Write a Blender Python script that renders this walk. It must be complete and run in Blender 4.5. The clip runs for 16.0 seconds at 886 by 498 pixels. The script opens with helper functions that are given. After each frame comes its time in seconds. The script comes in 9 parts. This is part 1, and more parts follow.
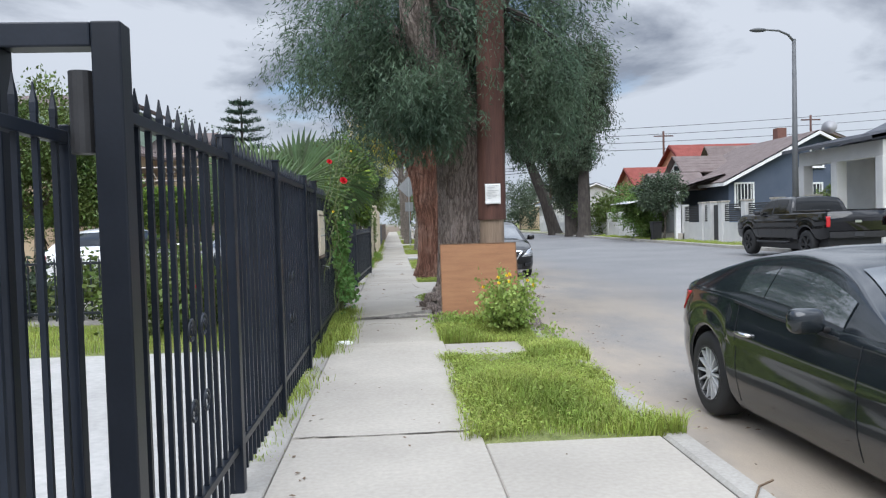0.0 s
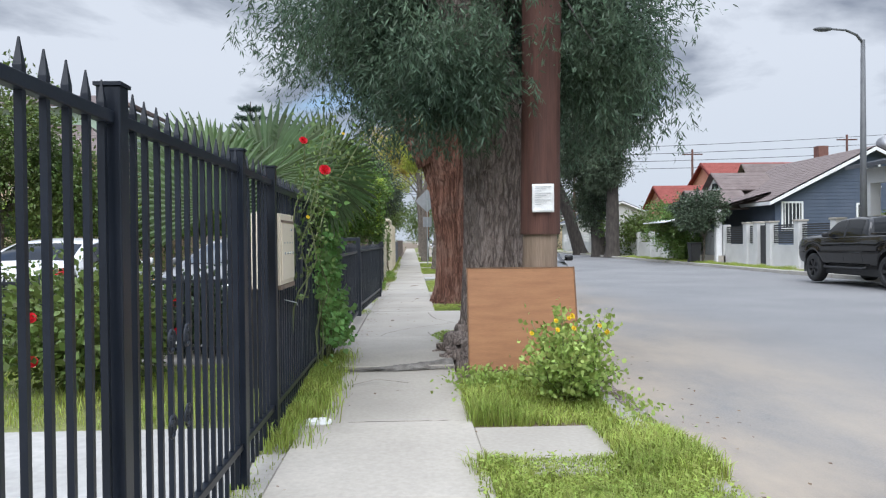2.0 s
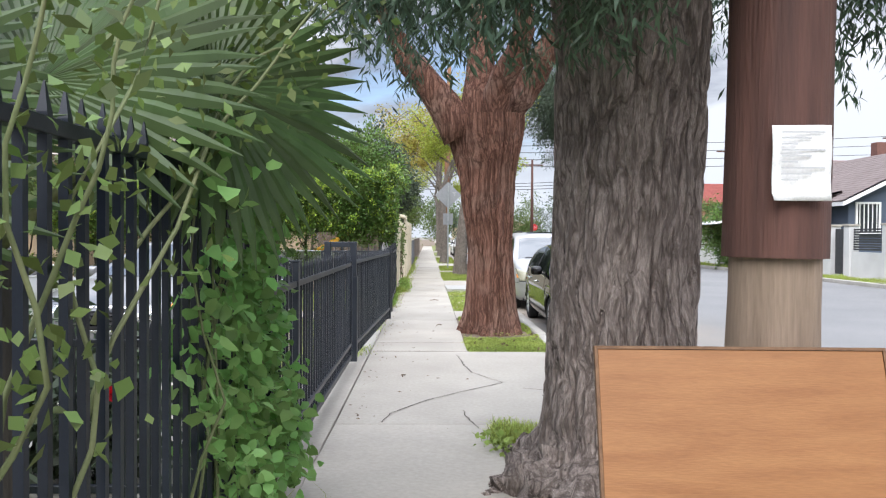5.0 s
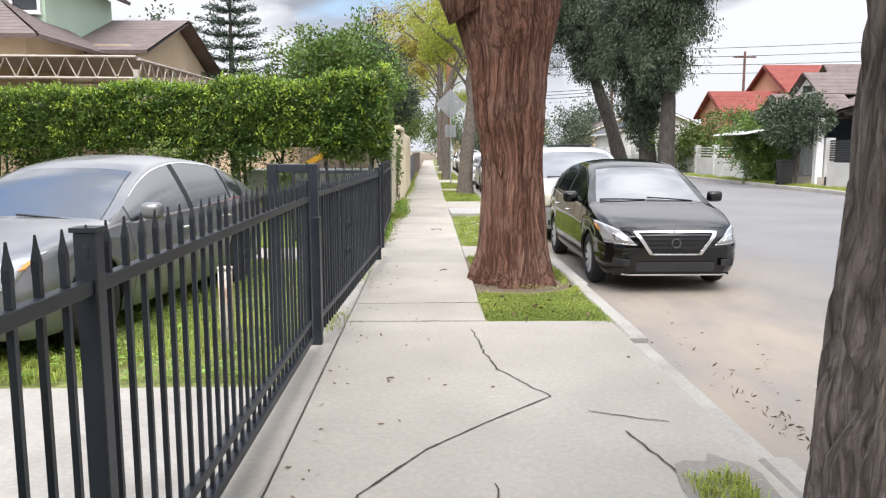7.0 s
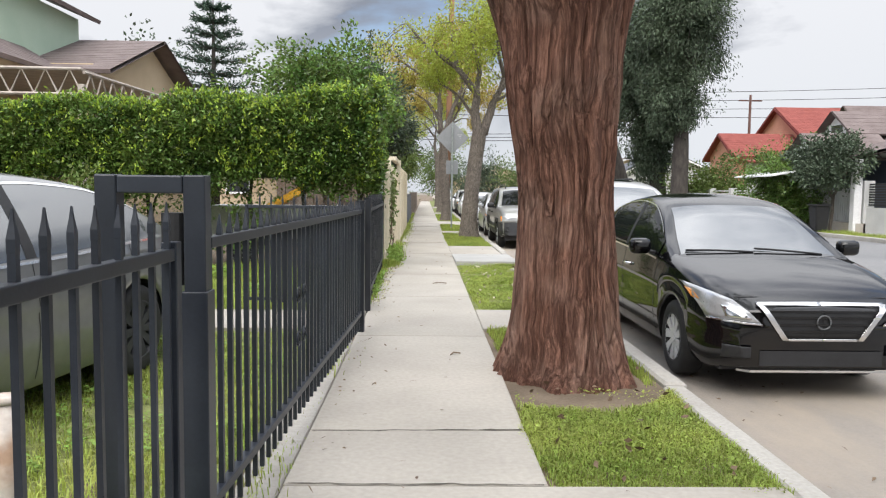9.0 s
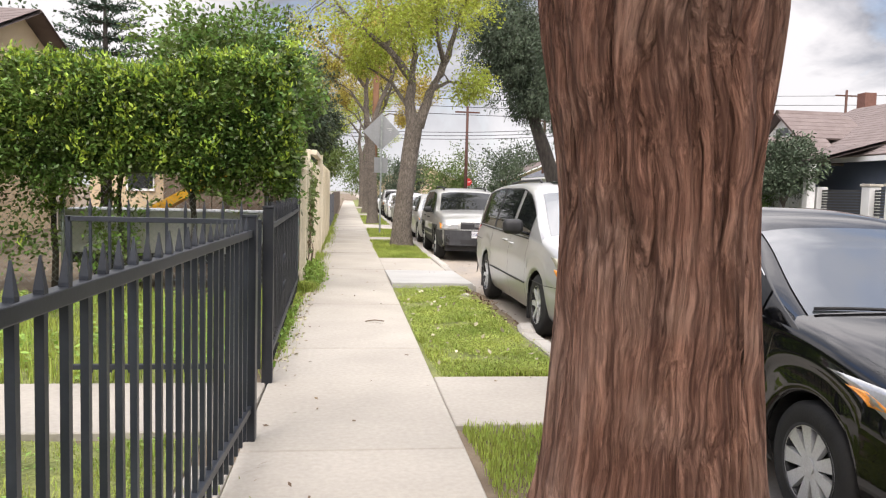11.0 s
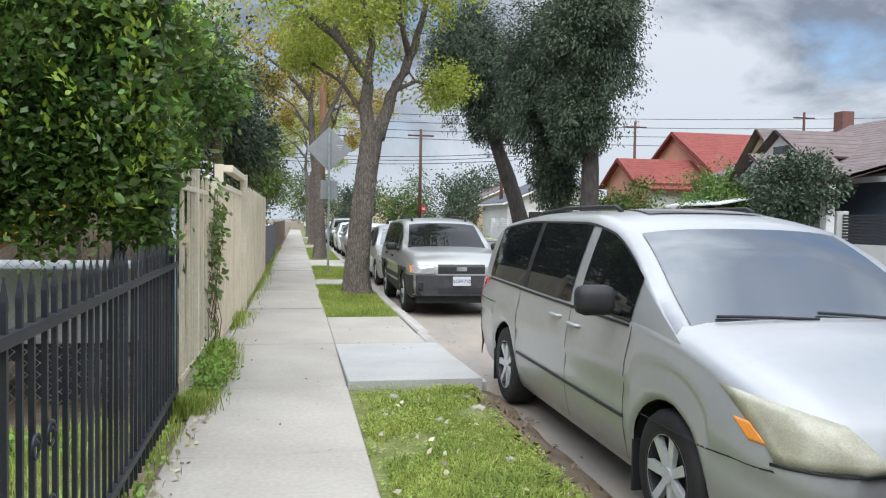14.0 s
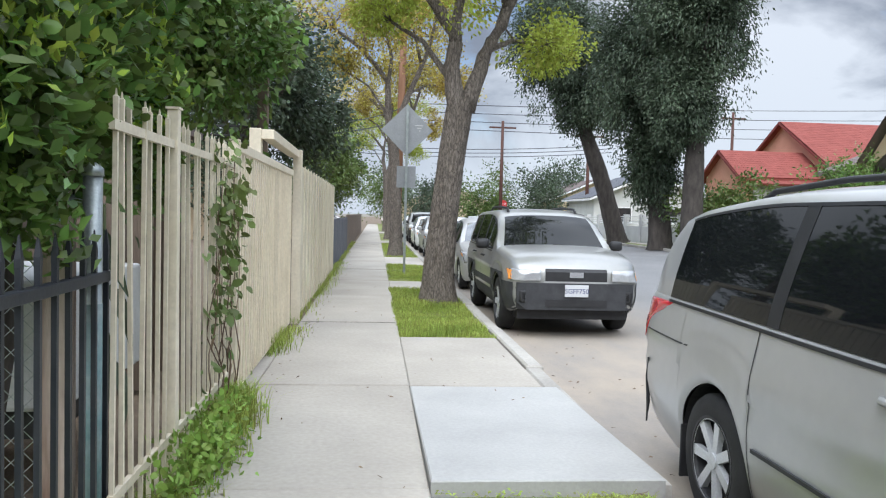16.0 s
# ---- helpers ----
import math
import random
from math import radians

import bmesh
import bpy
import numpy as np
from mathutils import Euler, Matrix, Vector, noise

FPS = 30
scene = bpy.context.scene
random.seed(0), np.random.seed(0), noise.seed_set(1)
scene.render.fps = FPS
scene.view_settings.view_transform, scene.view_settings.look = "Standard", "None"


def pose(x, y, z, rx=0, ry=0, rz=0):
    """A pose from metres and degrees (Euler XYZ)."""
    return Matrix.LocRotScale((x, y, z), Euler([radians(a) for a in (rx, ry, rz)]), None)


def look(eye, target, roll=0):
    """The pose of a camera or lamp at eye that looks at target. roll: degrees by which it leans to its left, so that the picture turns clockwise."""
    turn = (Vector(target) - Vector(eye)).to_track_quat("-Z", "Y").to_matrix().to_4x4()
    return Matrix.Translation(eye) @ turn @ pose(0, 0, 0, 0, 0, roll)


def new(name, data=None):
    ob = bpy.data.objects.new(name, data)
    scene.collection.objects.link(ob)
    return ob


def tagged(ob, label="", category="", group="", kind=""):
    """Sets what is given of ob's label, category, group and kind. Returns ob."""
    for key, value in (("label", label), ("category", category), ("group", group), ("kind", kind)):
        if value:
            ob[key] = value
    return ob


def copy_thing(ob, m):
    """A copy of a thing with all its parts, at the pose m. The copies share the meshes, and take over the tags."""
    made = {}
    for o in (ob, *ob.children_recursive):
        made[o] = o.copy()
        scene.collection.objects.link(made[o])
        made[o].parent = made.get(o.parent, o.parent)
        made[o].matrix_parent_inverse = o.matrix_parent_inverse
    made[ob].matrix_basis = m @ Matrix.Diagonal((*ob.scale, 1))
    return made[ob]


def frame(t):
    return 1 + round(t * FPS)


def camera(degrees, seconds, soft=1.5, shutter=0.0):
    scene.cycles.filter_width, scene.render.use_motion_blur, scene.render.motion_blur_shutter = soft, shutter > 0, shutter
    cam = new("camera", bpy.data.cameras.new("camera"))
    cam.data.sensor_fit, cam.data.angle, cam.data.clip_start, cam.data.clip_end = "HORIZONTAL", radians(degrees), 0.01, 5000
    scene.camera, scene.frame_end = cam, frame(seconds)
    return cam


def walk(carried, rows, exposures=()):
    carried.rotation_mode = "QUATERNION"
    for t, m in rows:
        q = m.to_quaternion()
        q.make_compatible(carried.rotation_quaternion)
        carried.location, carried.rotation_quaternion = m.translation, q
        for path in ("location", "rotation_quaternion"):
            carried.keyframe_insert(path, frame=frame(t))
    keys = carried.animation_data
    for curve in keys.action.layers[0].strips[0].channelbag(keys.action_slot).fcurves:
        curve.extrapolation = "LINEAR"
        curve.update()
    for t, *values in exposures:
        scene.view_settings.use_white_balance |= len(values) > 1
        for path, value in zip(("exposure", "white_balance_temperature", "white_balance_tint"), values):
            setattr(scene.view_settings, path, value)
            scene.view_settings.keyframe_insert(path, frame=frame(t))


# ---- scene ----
cam = camera(60.9, 16.0, soft=1.2)
PATH = [
    (0, (0.037, 0.161, 1.366), (0.167, 2.155, 1.294), -1.6),
    (0.5, (0.063, 0.873, 1.361), (0.172, 2.87, 1.307), -1.6),
    (1, (0.085, 1.69, 1.345), (0.17, 3.688, 1.307), -1.5),
    (1.5, (0.102, 2.411, 1.325), (0.175, 4.41, 1.301), -1.4),
    (2, (0.136, 3.216, 1.336), (0.219, 5.214, 1.311), -0.6),
    (2.5, (0.127, 3.978, 1.354), (0.234, 5.975, 1.325), 0.4),
    (3, (0.143, 4.765, 1.369), (0.277, 6.76, 1.341), 0.6),
    (3.5, (0.107, 5.526, 1.411), (0.238, 7.521, 1.388), 0.8),
    (4, (0.092, 6.302, 1.405), (0.182, 8.3, 1.393), 0.6),
    (4.2, (0.086, 6.6, 1.441), (0.154, 8.599, 1.433), 0.5),
    (6.3, (0.024, 9.861, 1.46), (0.055, 11.854, 1.29), 0.3),
    (6.5, (0.026, 10.156, 1.42), (0.066, 12.146, 1.219), 0.1),
    (7, (0.067, 10.884, 1.491), (0.103, 12.866, 1.23), -0.1),
    (7.5, (0.081, 11.643, 1.482), (0.024, 13.629, 1.256), 0.3),
    (8, (0.075, 12.4, 1.459), (-0.055, 14.388, 1.285), 0.4),
    (8.2, (0.087, 12.723, 1.418), (-0.069, 14.711, 1.269), 0.2),
    (8.5, (0.016, 13.218, 1.446), (-0.102, 15.209, 1.301), 0.6),
    (9, (-0.021, 13.983, 1.343), (0.027, 15.976, 1.192), 0.7),
    (9.2, (-0.015, 14.262, 1.322), (0.082, 16.252, 1.154), 0.6),
    (11.3, (-0.111, 17.439, 1.435), (0.156, 19.416, 1.292), 1.7),
    (11.5, (-0.091, 17.779, 1.461), (0.189, 19.755, 1.322), 1.8),
    (12, (-0.033, 18.583, 1.486), (0.299, 20.551, 1.355), 1.7),
    (12.5, (0.023, 19.292, 1.482), (0.409, 21.252, 1.372), 1.7),
    (13, (0.063, 20.069, 1.491), (0.487, 22.022, 1.399), 1.6),
    (13.5, (0.087, 20.714, 1.487), (0.513, 22.666, 1.409), 1.3),
    (14, (0.107, 21.444, 1.477), (0.489, 23.405, 1.401), 0.9),
    (14.5, (0.136, 22.131, 1.447), (0.456, 24.104, 1.379), 1.3),
    (15, (0.146, 22.843, 1.445), (0.4, 24.826, 1.376), 1.5),
    (15.5, (0.208, 23.592, 1.423), (0.421, 25.579, 1.35), 1.6),
    (16, (0.255, 24.344, 1.388), (0.436, 26.333, 1.298), 1.5),
]
walk(cam, [(t, look(eye, target, roll)) for t, eye, target, roll in PATH],
     [(0.0, 0.34, 5900, 10), (2.5, 0.48, 5900, 10), (4.2, 0.74, 5950, 11), (6.5, 1.0, 6450, 14), (7.2, 0.77, 6450, 13), (9.0, 0.63, 6450, 11), (11.5, 0.86, 6850, 16), (12.0, 0.80, 6750, 16), (12.5, 0.65, 6300, 11), (14.0, 0.48, 6000, 9), (16.0, 0.58, 5900, 9)])

# ---- world, sun, exposure ----
SUN_EL, SUN_AZ = 52.0, 198.0
world = bpy.data.worlds.new("sky")
scene.world = world
world.use_nodes = True
wt = world.node_tree
wt.nodes.clear()


def wn(kind, **kw):
    n = wt.nodes.new(kind)
    for k, v in kw.items():
        n.inputs[k].default_value = v
    return n


w_out = wn("ShaderNodeOutputWorld")
w_bg = wn("ShaderNodeBackground", Strength=1.0)
sky = wn("ShaderNodeTexSky")
sky.sky_type, sky.sun_disc = "NISHITA", False
sky.sun_elevation, sky.sun_rotation = radians(SUN_EL), radians(SUN_AZ)
sky_gain = wn("ShaderNodeVectorMath")
sky_gain.operation = "SCALE"
sky_gain.inputs["Scale"].default_value = 0.11
w_co = wn("ShaderNodeTexCoord")
w_sep = wn("ShaderNodeSeparateXYZ")
w_add = wn("ShaderNodeMath")
w_add.operation = "ADD"
w_add.inputs[1].default_value = 0.22
w_max = wn("ShaderNodeMath")
w_max.operation = "MAXIMUM"
w_max.inputs[1].default_value = 0.12
w_div = wn("ShaderNodeVectorMath")
w_div.operation = "DIVIDE"
w_cmb = wn("ShaderNodeCombineXYZ")
w_n1 = wn("ShaderNodeTexNoise", Scale=1.15, Detail=8.0, Roughness=0.56, Distortion=0.25)
w_n2 = wn("ShaderNodeTexNoise", Scale=1.2, Detail=8.0, Roughness=0.55, Distortion=0.3)
w_r1 = wn("ShaderNodeValToRGB")
w_r1.color_ramp.elements[0].position, w_r1.color_ramp.elements[1].position = 0.31, 0.45
w_r2 = wn("ShaderNodeValToRGB")
w_r2.color_ramp.elements[0].position, w_r2.color_ramp.elements[1].position = 0.43, 0.57
w_r2.color_ramp.elements[0].color = (0.19, 0.21, 0.25, 1)
w_r2.color_ramp.elements[1].color = (0.56, 0.572, 0.592, 1)
w_mix = wn("ShaderNodeMixRGB")
for a, b in ((w_co.outputs["Generated"], w_sep.inputs[0]), (w_sep.outputs[2], w_max.inputs[0]), (w_max.outputs[0], w_add.inputs[0]),
             (w_add.outputs[0], w_cmb.inputs[0]), (w_add.outputs[0], w_cmb.inputs[1]), (w_add.outputs[0], w_cmb.inputs[2]),
             (w_co.outputs["Generated"], w_div.inputs[0]), (w_cmb.outputs[0], w_div.inputs[1]),
             (w_div.outputs[0], w_n1.inputs["Vector"]), (w_div.outputs[0], w_n2.inputs["Vector"]),
             (w_n1.outputs["Fac"], w_r1.inputs[0]), (w_n2.outputs["Fac"], w_r2.inputs[0]),
             (sky.outputs[0], sky_gain.inputs[0]), (sky_gain.outputs[0], w_mix.inputs[1]), (w_r1.outputs[0], w_mix.inputs[0]), (w_r2.outputs[0], w_mix.inputs[2]),
             (w_mix.outputs[0], w_bg.inputs[0]), (w_bg.outputs[0], w_out.inputs[0])):
    wt.links.new(a, b)
# clouds pile up pale towards the horizon
w_hz = wn("ShaderNodeMapRange")
w_hz.inputs["From Min"].default_value, w_hz.inputs["From Max"].default_value = 0.03, 0.22
w_hz.inputs["To Min"].default_value, w_hz.inputs["To Max"].default_value = 0.8, 0.0
w_pale = wn("ShaderNodeMixRGB")
w_pale.inputs[2].default_value = (0.50, 0.525, 0.55, 1)
for a, b in ((w_sep.outputs[2], w_hz.inputs["Value"]), (w_hz.outputs[0], w_pale.inputs[0]), (w_r2.outputs[0], w_pale.inputs[1]), (w_pale.outputs[0], w_mix.inputs[2])):
    wt.links.new(a, b)
# an overcast sky is brighter overhead than at the horizon
w_el = wn("ShaderNodeMapRange")
w_el.inputs["From Min"].default_value, w_el.inputs["From Max"].default_value = 0.3, 1.0
w_el.inputs["To Min"].default_value, w_el.inputs["To Max"].default_value = 1.0, 4.2
wt.links.new(w_sep.outputs[2], w_el.inputs["Value"])
w_gain = wn("ShaderNodeVectorMath")
w_gain.operation = "SCALE"
wt.links.new(w_mix.outputs[0], w_gain.inputs[0])
wt.links.new(w_el.outputs[0], w_gain.inputs["Scale"])
wt.links.new(w_gain.outputs[0], w_bg.inputs[0])

sun = new("sun", bpy.data.lights.new("sun", "SUN"))
sun.data.energy, sun.data.angle, sun.data.color = 2.5, radians(60), (1.0, 0.96, 0.9)
# direction from which the light comes, matching the sky's sun_rotation
_az = radians(SUN_AZ)
sun.matrix_world = look((math.sin(_az) * 60, math.cos(_az) * 60, 60 * math.tan(radians(SUN_EL))), (0, 0, 0))

# ---- helpers for building ----


def mat(name, c1, c2, scale=3.0, rough=0.8, bump=0.15, fine=12.0, metal=0.0, coat=0.0, island=0.0, obrand=0.0, contrast=0.25, spec=0.4, stretch=(1, 1, 1), translucent=0.0, fine_amt=0.12, local=False):
    """Two-scale noise between two colours, with bump; island / obrand vary the brightness piece by piece."""
    m = bpy.data.materials.new(name)
    m.use_nodes = True
    nt = m.node_tree
    bsdf = nt.nodes["Principled BSDF"]
    if local:
        pos = nt.nodes.new("ShaderNodeTexCoord").outputs["Object"]
    else:
        pos = nt.nodes.new("ShaderNodeNewGeometry").outputs["Position"]
    mp = nt.nodes.new("ShaderNodeMapping")
    mp.inputs["Scale"].default_value = stretch
    nt.links.new(pos, mp.inputs["Vector"])
    n1 = nt.nodes.new("ShaderNodeTexNoise")
    n1.inputs["Scale"].default_value, n1.inputs["Detail"].default_value = scale, 5
    n2 = nt.nodes.new("ShaderNodeTexNoise")
    n2.inputs["Scale"].default_value, n2.inputs["Detail"].default_value = scale * fine, 4
    for n in (n1, n2):
        nt.links.new(mp.outputs[0], n.inputs["Vector"])
    ramp = nt.nodes.new("ShaderNodeValToRGB")
    ramp.color_ramp.elements[0].position, ramp.color_ramp.elements[1].position = 0.5 - contrast, 0.5 + contrast
    ramp.color_ramp.elements[0].color, ramp.color_ramp.elements[1].color = (*c1, 1), (*c2, 1)
    nt.links.new(n1.outputs["Fac"], ramp.inputs[0])
    hsv = nt.nodes.new("ShaderNodeHueSaturation")
    nt.links.new(ramp.outputs[0], hsv.inputs["Color"])
    v = nt.nodes.new("ShaderNodeMapRange")
    v.inputs["To Min"].default_value, v.inputs["To Max"].default_value = 1 - fine_amt, 1 + fine_amt
    v.inputs["From Min"].default_value, v.inputs["From Max"].default_value = 0.25, 0.75
    nt.links.new(n2.outputs["Fac"], v.inputs["Value"])
    val = v.outputs[0]
    for amount, src in ((island, "i"), (obrand, "o")):
        if amount:
            rnd = nt.nodes.new("ShaderNodeNewGeometry").outputs["Random Per Island"] if src == "i" else nt.nodes.new("ShaderNodeObjectInfo").outputs["Random"]
            r = nt.nodes.new("ShaderNodeMapRange")
            r.inputs["To Min"].default_value, r.inputs["To Max"].default_value = 1 - amount, 1 + amount
            nt.links.new(rnd, r.inputs["Value"])
            mu = nt.nodes.new("ShaderNodeMath")
            mu.operation = "MULTIPLY"
            nt.links.new(val, mu.inputs[0])
            nt.links.new(r.outputs[0], mu.inputs[1])
            val = mu.outputs[0]
            if src == "i":
                h = nt.nodes.new("ShaderNodeMapRange")
                h.inputs["To Min"].default_value, h.inputs["To Max"].default_value = 0.5 - amount * 0.06, 0.5 + amount * 0.03
                nt.links.new(rnd, h.inputs["Value"])
                nt.links.new(h.outputs[0], hsv.inputs["Hue"])
    nt.links.new(val, hsv.inputs["Value"])
    nt.links.new(hsv.outputs[0], bsdf.inputs["Base Color"])
    bsdf.inputs["Roughness"].default_value = rough
    bsdf.inputs["Metallic"].default_value = metal
    bsdf.inputs["Specular IOR Level"].default_value = spec
    bsdf.inputs["Coat Weight"].default_value = coat
    bsdf.inputs["Coat Roughness"].default_value = 0.04
    if bump:
        bp = nt.nodes.new("ShaderNodeBump")
        bp.inputs["Strength"].default_value, bp.inputs["Distance"].default_value = bump, 0.02
        nt.links.new(n2.outputs["Fac"], bp.inputs["Height"])
        nt.links.new(bp.outputs[0], bsdf.inputs["Normal"])
    if translucent:
        tr = nt.nodes.new("ShaderNodeBsdfTranslucent")
        nt.links.new(hsv.outputs[0], tr.inputs["Color"])
        mx = nt.nodes.new("ShaderNodeMixShader")
        mx.inputs[0].default_value = translucent
        nt.links.new(bsdf.outputs[0], mx.inputs[1])
        nt.links.new(tr.outputs[0], mx.inputs[2])
        nt.links.new(mx.outputs[0], nt.nodes["Material Output"].inputs["Surface"])
    return m


def thing(name, m, label, category, group="", kind=""):
    ob = new(name)
    ob.empty_display_size = 0.1
    ob.matrix_world = m
    return tagged(ob, label, category, group, kind)


def mesh_of(bm, smooth=False, name="m"):
    me = bpy.data.meshes.new(name)
    bm.to_mesh(me)
    bm.free()
    if smooth:
        me.shade_smooth()
    return me


def part(name, bm, material, parent=None, label="", smooth=False, kind="", m=None):
    me = bm if isinstance(bm, bpy.types.Mesh) else mesh_of(bm, smooth, name)
    if material and not me.materials:
        me.materials.append(material)
    ob = new(name, me)
    if parent:
        ob.parent = parent
    if m is not None:
        ob.matrix_basis = m
    return tagged(ob, label, "", "", kind)


def solo(name, bm, material, label, category, group="", kind="", smooth=False, m=None):
    ob = part(name, bm, material, None, label, smooth, kind, m)
    return tagged(ob, "", category, group)


def box(bm, x0, x1, y0, y1, z0, z1, bevel=0.0):
    r = bmesh.ops.create_cube(bm, size=1.0, matrix=Matrix.Translation(((x0 + x1) / 2, (y0 + y1) / 2, (z0 + z1) / 2)) @ Matrix.Diagonal((abs(x1 - x0), abs(y1 - y0), abs(z1 - z0), 1)))
    if bevel:
        es = list({e for v in r["verts"] for e in v.link_edges})
        bmesh.ops.bevel(bm, geom=es, offset=bevel, segments=2, affect="EDGES", profile=0.5)
    return bm


def boxed(x0, x1, y0, y1, z0, z1, bevel=0.0):
    return box(bmesh.new(), x0, x1, y0, y1, z0, z1, bevel)


def prism(bm, poly, axis, a, b):
    """Extrude a polygon of 2D points along an axis from a to b."""
    def at(p, d):
        return {"x": (d, p[0], p[1]), "y": (p[0], d, p[1]), "z": (p[0], p[1], d)}[axis]
    va, vb = [bm.verts.new(at(p, a)) for p in poly], [bm.verts.new(at(p, b)) for p in poly]
    n = len(poly)
    bm.faces.new(va)
    bm.faces.new(vb[::-1])
    for i in range(n):
        bm.faces.new((va[i], vb[i], vb[(i + 1) % n], va[(i + 1) % n]))
    bmesh.ops.recalc_face_normals(bm, faces=bm.faces[:])
    return bm


def tube(bm, pts, radii, n=8, rough=0.0, seed=0, cap=True):
    pts = [Vector(p) for p in pts]
    rings = []
    for i, p in enumerate(pts):
        d = (pts[min(i + 1, len(pts) - 1)] - pts[max(i - 1, 0)]).normalized()
        a = d.orthogonal().normalized() if abs(d.z) > 0.9 else Vector((0, 0, 1)).cross(d).normalized()
        if abs(d.z) > 0.9:
            a = Vector((1, 0, 0)) - d * d.x
            a.normalize()
        b = d.cross(a)
        r = radii[i] if not isinstance(radii, (int, float)) else radii
        ring = []
        for k in range(n):
            an = 2 * math.pi * k / n
            rr = r * (1 + rough * noise.noise((p * 4 + (a * math.cos(an) + b * math.sin(an)) * 3) + Vector((seed, 0, 0))))
            ring.append(bm.verts.new(p + (a * math.cos(an) + b * math.sin(an)) * rr))
        rings.append(ring)
    for r0, r1 in zip(rings, rings[1:]):
        for k in range(n):
            bm.faces.new((r0[k], r0[(k + 1) % n], r1[(k + 1) % n], r1[k]))
    if cap:
        bm.faces.new(rings[0][::-1])
        bm.faces.new(rings[-1])
    return bm


def np_mesh(name, verts, quads, smooth=False):
    me = bpy.data.meshes.new(name)
    verts, quads = np.asarray(verts, np.float32), np.asarray(quads, np.int32)
    k = quads.shape[1]
    me.vertices.add(len(verts))
    me.vertices.foreach_set("co", verts.ravel())
    me.loops.add(quads.size)
    me.loops.foreach_set("vertex_index", quads.ravel())
    me.polygons.add(len(quads))
    me.polygons.foreach_set("loop_start", np.arange(0, quads.size, k, dtype=np.int32))
    me.update(calc_edges=True)
    if smooth:
        me.shade_smooth()
    return me


def leaf_mesh(name, centres, length, width, rng, hang=0.0, out=None, jitter=0.35, round_leaf=False):
    """Diamond leaves at the centres; hang 0..1 bends them downward, out gives an outward direction."""
    n = len(centres)
    d = rng.normal(size=(n, 3))
    if out is not None:
        d += out * 1.2
    d /= np.linalg.norm(d, axis=1, keepdims=True)
    d = d * (1 - hang) + np.array([0, 0, -1.0]) * hang
    d /= np.linalg.norm(d, axis=1, keepdims=True)
    s = np.cross(d, rng.normal(size=(n, 3)))
    s /= np.linalg.norm(s, axis=1, keepdims=True) + 1e-9
    nn = np.cross(d, s)
    ln = length * (1 + jitter * rng.uniform(-1, 1, (n, 1)))
    wd = width * (1 + jitter * rng.uniform(-1, 1, (n, 1)))
    if round_leaf:
        v = np.empty((n, 7, 3))
        for i, (a, b, c) in enumerate(((0, 0, 0), (0.28, 0.5, 0.16), (0.68, 0.42, 0.1), (1.0, 0, -0.12), (0.68, -0.42, 0.1), (0.28, -0.5, 0.16), (0.5, 0, 0))):
            v[:, i] = centres + d * ln * a + s * wd * b + nn * wd * c
        k = np.arange(n)[:, None] * 7
        return np_mesh(name, v.reshape(-1, 3), np.concatenate([k + np.array([t]) for t in ((0, 1, 2, 6), (6, 2, 3, 4), (4, 5, 0, 6))], 1).reshape(-1, 4), True)
    v = np.empty((n, 4, 3))
    v[:, 0] = centres
    v[:, 1] = centres + d * ln * 0.45 + s * wd * 0.5 + nn * wd * 0.18
    v[:, 2] = centres + d * ln
    v[:, 3] = centres + d * ln * 0.45 - s * wd * 0.5 + nn * wd * 0.18
    return np_mesh(name, v.reshape(-1, 3), np.arange(n * 4).reshape(n, 4))


def clumps(rng, centre, radii, count, per, spread, shell=0.55, floor=None):
    """Leaf centres: clump points in the outer part of an ellipsoid, each with leaves scattered round it."""
    u = rng.normal(size=(count, 3))
    u /= np.linalg.norm(u, axis=1, keepdims=True)
    r = shell + (1 - shell) * rng.uniform(0, 1, (count, 1)) ** 0.7
    lump = 1 + 0.18 * np.sin(u[:, :1] * 5 + centre[0]) + 0.16 * np.cos(u[:, 1:2] * 6 + centre[1]) + 0.12 * rng.normal(size=(count, 1))
    c = np.array(centre) + u * r * lump * np.array(radii)
    if floor is not None:
        c = c[c[:, 2] > floor + rng.uniform(-0.3, 0.3, len(c))]
    s = np.array(spread) * (0.6 + 0.8 * rng.uniform(0, 1, (len(c), 1)))
    pts = np.repeat(c, per, 0) + np.clip(rng.normal(size=(len(c) * per, 3)), -1.45, 1.45) * np.repeat(s * np.ones((len(c), 3)), per, 0)
    out = pts - np.array(centre)
    out /= np.linalg.norm(out, axis=1, keepdims=True) + 1e-6
    return pts, out, c


def text_mesh(body, size, material, parent, m, name="lettering", label=""):
    cu = bpy.data.curves.new(name, "FONT")
    cu.body, cu.size, cu.align_x, cu.align_y, cu.extrude = body, size, "CENTER", "CENTER", 0.001
    tmp = bpy.data.objects.new("tmp", cu)
    me = bpy.data.meshes.new_from_object(tmp)
    bpy.data.objects.remove(tmp)
    me.materials.clear()
    return part(name, me, material, parent, label, m=m)


